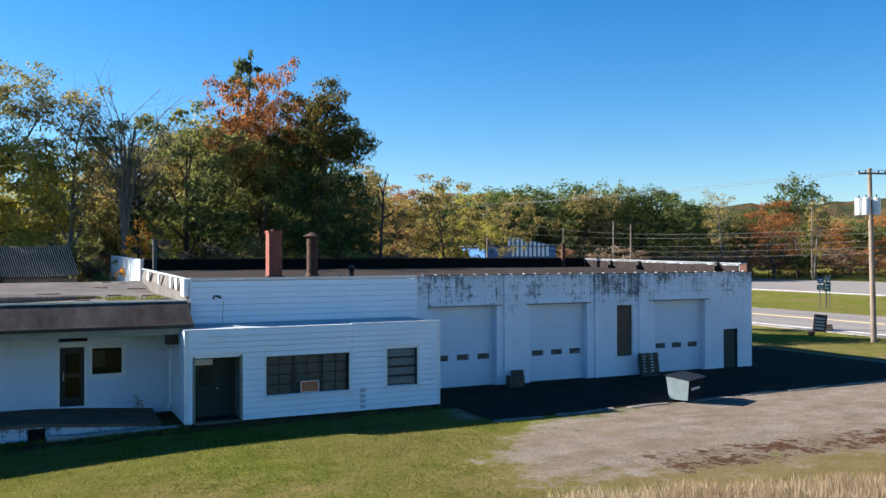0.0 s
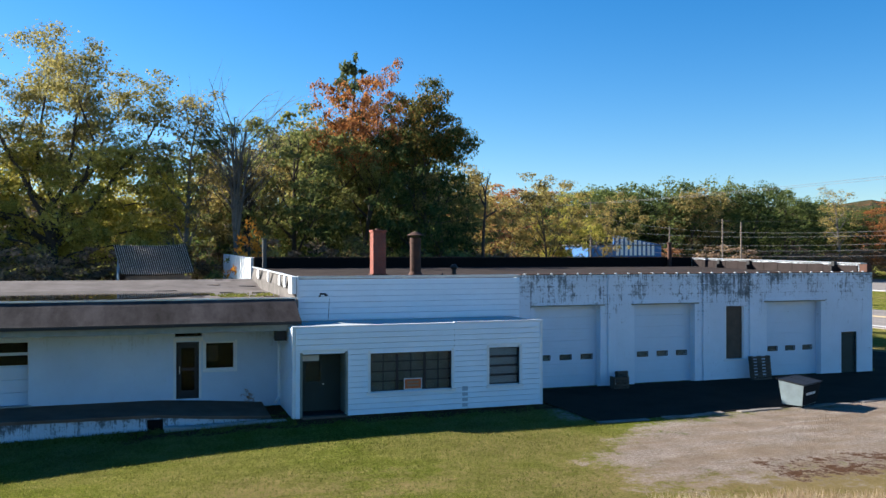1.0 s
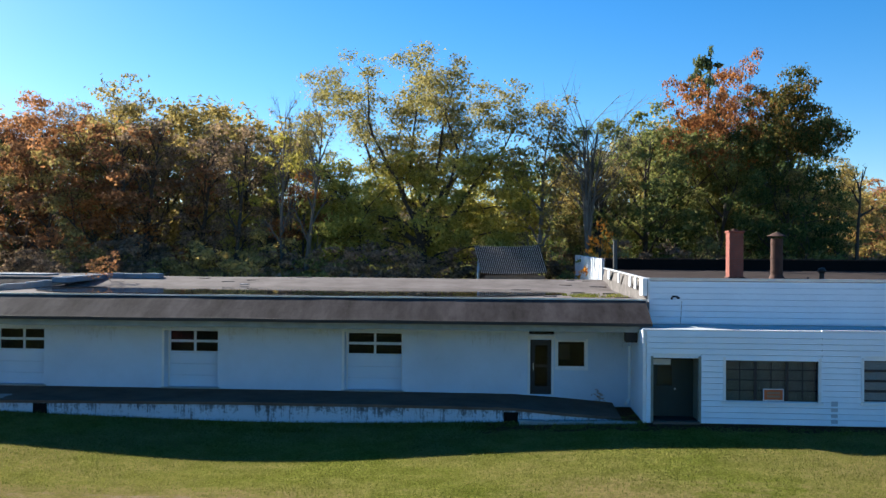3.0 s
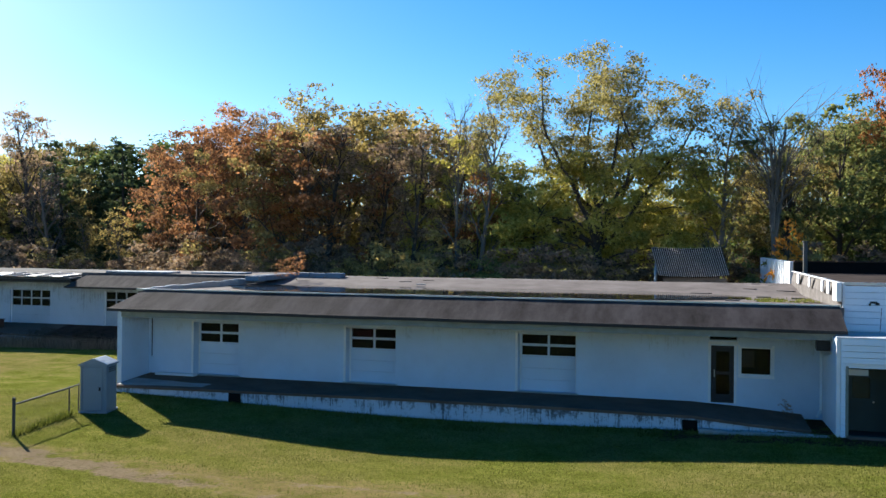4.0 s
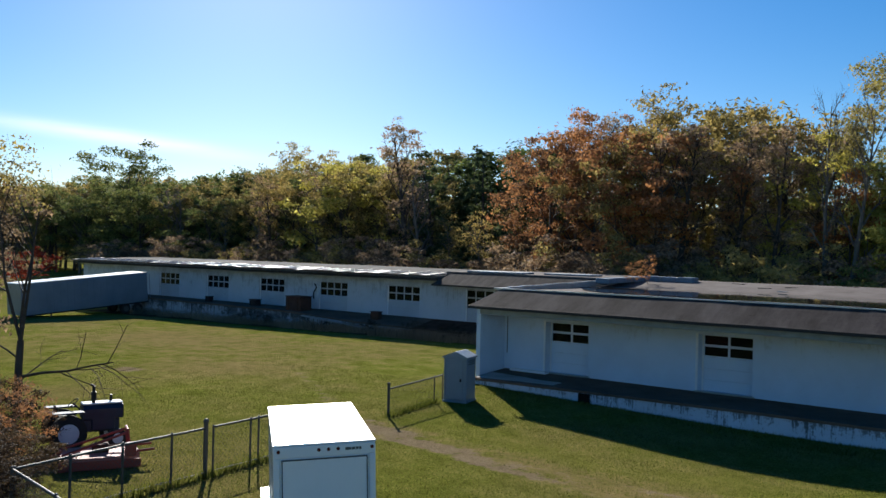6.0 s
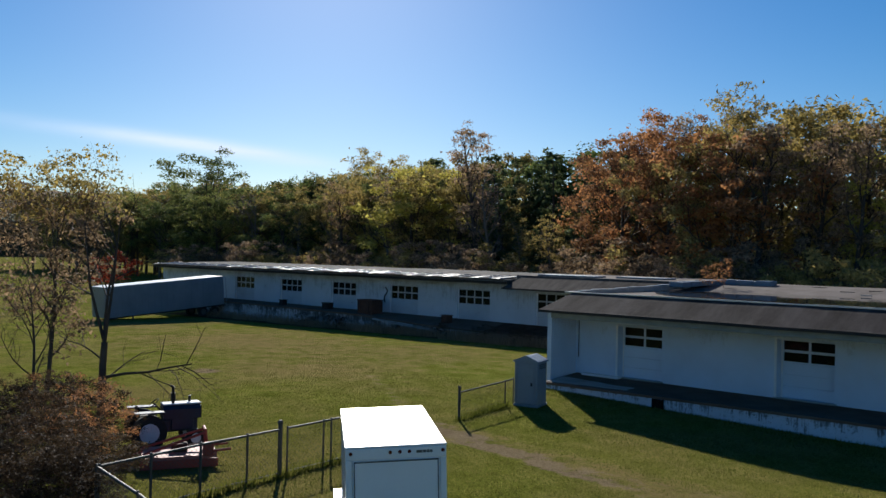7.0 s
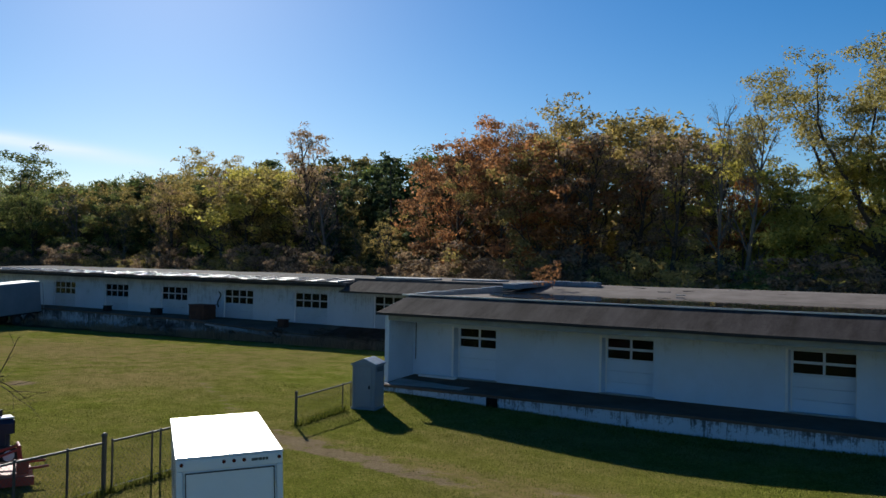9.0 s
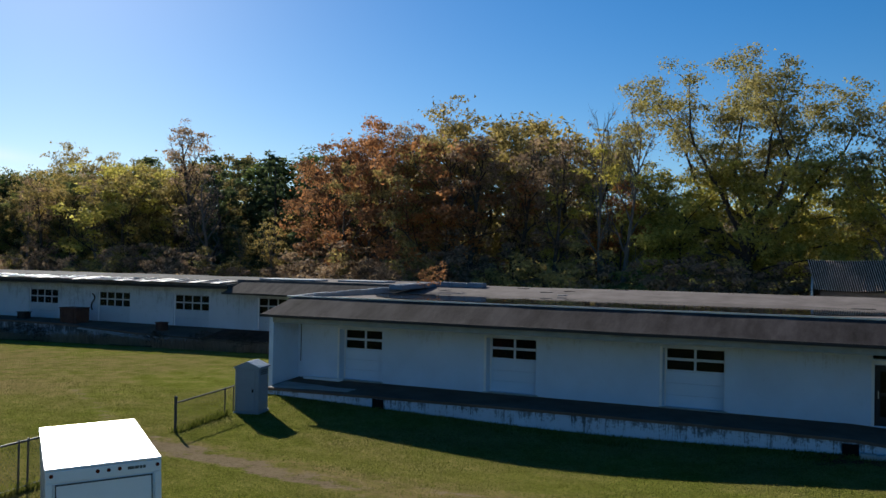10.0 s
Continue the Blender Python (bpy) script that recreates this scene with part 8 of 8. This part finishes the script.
def roadside_trees():
    rng = random.Random(9)
    named = [("olive2", 0.43, 92, 0.080, 1.0), ("olive1", 0.49, 86, 0.099, 1.05), ("yellow0", 0.515, 90, 0.086, 0.9), ("olive0", 0.56, 98, 0.080, 0.9), ("far_green0", 0.645, 172, 0.101, 1.15), ("far_olive0", 0.70, 168, 0.088, 1.1), ("far_green1", 0.735, 174, 0.103, 1.1),
             ("far_green0", 0.79, 170, 0.098, 1.0), ("far_green0", 0.857, 176, 0.096, 1.2), ("thin0", 0.955, 152, 0.098, 1.1), ("orange0", 1.06, 150, 0.085, 1.1), ("far_green1", 1.11, 156, 0.125, 0.9), ("thin1", 1.15, 150, 0.09, 1.0)]
    for key, u, Y, te, wide in named:
        lb = {"olive": "roadside tree with fading olive leaves", "rust": "roadside tree with rust-brown leaves", "yellow": "roadside tree turning yellow", "green": "tall green roadside tree", "thin": "slender sparse roadside tree", "orange": "bright orange maple across the road"}[key[:-1].replace("far_", "")]
        plant(key, u * Y, Y, 5.78 + te * Y, lb, "tree", "trees along the road", None, wide)
    u = 0.40
    while u < 1.75:
        for row in range(2):
            Y = 182 + row * 26 + rng.uniform(-8, 8)
            uu = u + rng.uniform(-0.02, 0.02)
            te = (0.088 if uu < 0.9 else 0.070) * rng.uniform(0.78, 1.0)
            sort = rng.choice(["green", "green", "green", "olive", "green", "rust"] if uu < 1.0 else ["olive", "rust", "green", "orange"])
            plant("far_%s%d" % (sort, rng.randrange(2)), uu * Y, Y, 5.78 + te * Y, {"green": "distant green tree", "olive": "distant olive tree", "rust": "distant rust-brown tree", "yellow": "distant yellowing tree", "orange": "distant orange tree"}[sort] + " beyond the road", "tree", "trees beyond the road", rng.random() * 360, rng.uniform(1.2, 1.7))
        u += rng.uniform(0.055, 0.08)
    u = 0.38
    while u < 1.7:
        Y = 160 + rng.uniform(-8, 8)
        plant(rng.choice(["shrub_olive", "shrub_brown", "shrub_brown", "shrub_rust"]), u * Y, Y, rng.uniform(4.5, 8.0), "brown and olive thicket beyond the road", "shrub", "thickets beyond the road", rng.random() * 360, rng.uniform(1.6, 2.4), name="shrub")
        u += rng.uniform(0.04, 0.06)


roadside_trees()

# darker rear ranks that close the wood to the west
rng = random.Random(31)
u = -1.65
while u < -0.60:
    Y = 112 + rng.uniform(-5, 5)
    sort = rng.choice(["pine0", "pine1", "far_green0", "far_green1", "pine0"] if u > -0.92 else ["far_green0", "far_green1", "far_olive0"])
    plant(sort, u * Y, Y, 5.78 + (0.142 if u > -0.92 else 0.128) * Y * rng.uniform(0.93, 1.04), "dark conifer at the back of the wood" if "pine" in sort else "dark leafy tree at the back of the wood", "tree", "wood behind the buildings", rng.random() * 360, 1.35)
    u += rng.uniform(0.028, 0.042)

# near growth by the fence corner
plant("forked", -28.7, 13.8, 9.2, "leafless forked tree with one long side branch by the field", spin=0)
plant("sapling", -32.8, 13.6, 9.6, "small tree with sparse olive leaves by the field", spin=60)
plant("sapling", -35.5, 12.0, 10.5, "small tree with sparse olive leaves by the field", spin=190)
plant("twigs", -31.0, 12.6, 6.2, "leafless sapling among the bushes", spin=140)
BUSHES = [(-24.6, 10.6, 2.0), (-22.6, 9.2, 1.9), (-26.9, 11.4, 1.8), (-23.6, 11.0, 1.8), (-21.2, 8.6, 1.8), (-28.3, 11.9, 1.7), (-24.4, 8.9, 2.1), (-29.5, 12.3, 1.6), (-21.9, 10.0, 1.6), (-20.4, 7.4, 1.9),
          (-22.8, 7.4, 2.0), (-26.6, 9.4, 2.0), (-18.6, 6.4, 1.6), (-19.4, 9.0, 1.5), (-20.5, 9.9, 1.4), (-19.0, 8.0, 1.6), (-25.6, 12.0, 1.7), (-18.3, 8.3, 1.7), (-18.0, 7.5, 1.5), (-23.3, 11.6, 1.2)]
for k, (x, y, h) in enumerate(BUSHES):
    key = "near_bush_red" if k in (3, 5, 8, 16) else "near_bush"
    plant(key, x, y, h, "tangled %s bush by the fence corner" % ("russet" if "red" in key else "brown"), "bush", "bushes at the fence corner", None, 1.25, name="bush")
plant("roof_plant", -21.1, 45.3, 1.5, "rust-leaved weed growing on the flat roof", "plant", z=4.35, name="weed")
plant("roof_plant", -21.6, 44.6, 1.1, "rust-leaved weed growing on the flat roof", "plant", z=4.30, name="weed", spin=200)
plant("roof_plant", 3.6, 32.3, 0.55, "dry brown weed on the dock ramp", "plant", z=0.3, name="weed")


# ---- grasses ----
def blades(name, count, area, height, material, label, seed, clumpy=0.0):
    """Thin upright blades over a stretch of the plan."""
    R = np.random.RandomState(seed)
    x0, x1, y0, y1, inside = area
    xs, ys = R.uniform(x0, x1, count * 2), R.uniform(y0, y1, count * 2)
    ok = np.array([float(inside(a, b)) for a, b in zip(xs, ys)]) > R.rand(count * 2)
    xs, ys = xs[ok][:count], ys[ok][:count]
    n = len(xs)
    z = np.array([ground_z(a, b) for a, b in zip(xs, ys)])
    h = height * R.uniform(0.45, 1.25, n)
    a = R.uniform(0, 6.283, n)
    w = 0.010 + 0.012 * R.rand(n)
    lean = R.normal(0, 0.28, (n, 2)) * h[:, None]
    v = np.empty((n, 3, 3))
    v[:, 0] = np.stack([xs - np.cos(a) * w, ys - np.sin(a) * w, z - 0.02], 1)
    v[:, 1] = np.stack([xs + np.cos(a) * w, ys + np.sin(a) * w, z - 0.02], 1)
    v[:, 2] = np.stack([xs + lean[:, 0], ys + lean[:, 1], z + h], 1)
    ob = new(name, fast_mesh(name, v.reshape(-1, 3), np.arange(n * 3).reshape(n, 3), material))
    return tagged(ob, label, "grass", kind="stuff")


blades("dry_grass", 24000, (10.0, 24.0, 12.0, 18.0, lambda x, y: y < 17.2 - 0.24 * (x - 11) + 0.5 * noise.noise((x * 0.8, 0, 0)) and x > 10.9 + 0.5 * noise.noise((y, 3, 0))), 0.32, "l_dry", "tall straw-coloured dry grass at the lot's edge", 3)
blades("grass", 9000, (-22.0, 5.0, 29.4, 30.7, lambda x, y: y > 29.9 or noise.noise((x, y, 0)) > 0.1), 0.10, "l_grass", "longer grass along the foot of the dock", 4)


def lawn(x, y):
    """How thick the lawn grows: thin on the lot, the tracks and far across the field."""
    if abs(x) > 2.4 * y:
        return 0.0
    g, d, t, l = zones(x, y)
    return (1 - smooth(g, 0.2, 0.5)) * (1 - 0.7 * smooth(d, 0.3, 0.6)) * (1 - smooth(t, 0.2, 0.5)) * (1 - smooth(-x, 12, 38)) * smooth(y, 8, 13)


blades("lawn_grass", 170000, (-38.0, 15.0, 8.0, 29.8, lawn), 0.052, "l_grass", "short mown lawn grass blades", 8)
blades("dead_weeds", 16000, (-74.0, -24.0, 43.4, 45.6, lambda x, y: (0.35 + 0.65 * smooth(x, -54, -44)) * (noise.noise((x * 0.3, y, 0)) > -0.25)), 0.60, "l_brown", "dead brown weeds along the far platform", 9)
blades("fence_weeds", 5200, (-19.0, -16.8, 8.0, 17.0, lambda x, y: min(away(x, y, (-17.4, 8.35), (-17.95, 13.35)), away(x, y, (-17.95, 13.35), (-18.4, 16.5))) < 0.22), 0.26, "l_grass", "unmown grass along the fence foot", 5)
blades("fence_weeds", 2200, (-22.0, -19.9, 22.0, 27.0, lambda x, y: away(x, y, (-20.3, 22.8), (-21.05, 26.3)) < 0.2), 0.24, "l_grass", "unmown grass along the fence foot", 6)
blades("roof_grass", 900, (2.6, 5.2, 36.0, 38.6, lambda x, y: noise.noise((x * 1.3, y * 1.3, 2)) > -0.1), 0.07, "l_grass", "dry grass tufts on the flat roof", 7)
rg = bpy.data.objects["roof_grass"]
rg.location.z = 4.06
rg.scale.z = 1.0
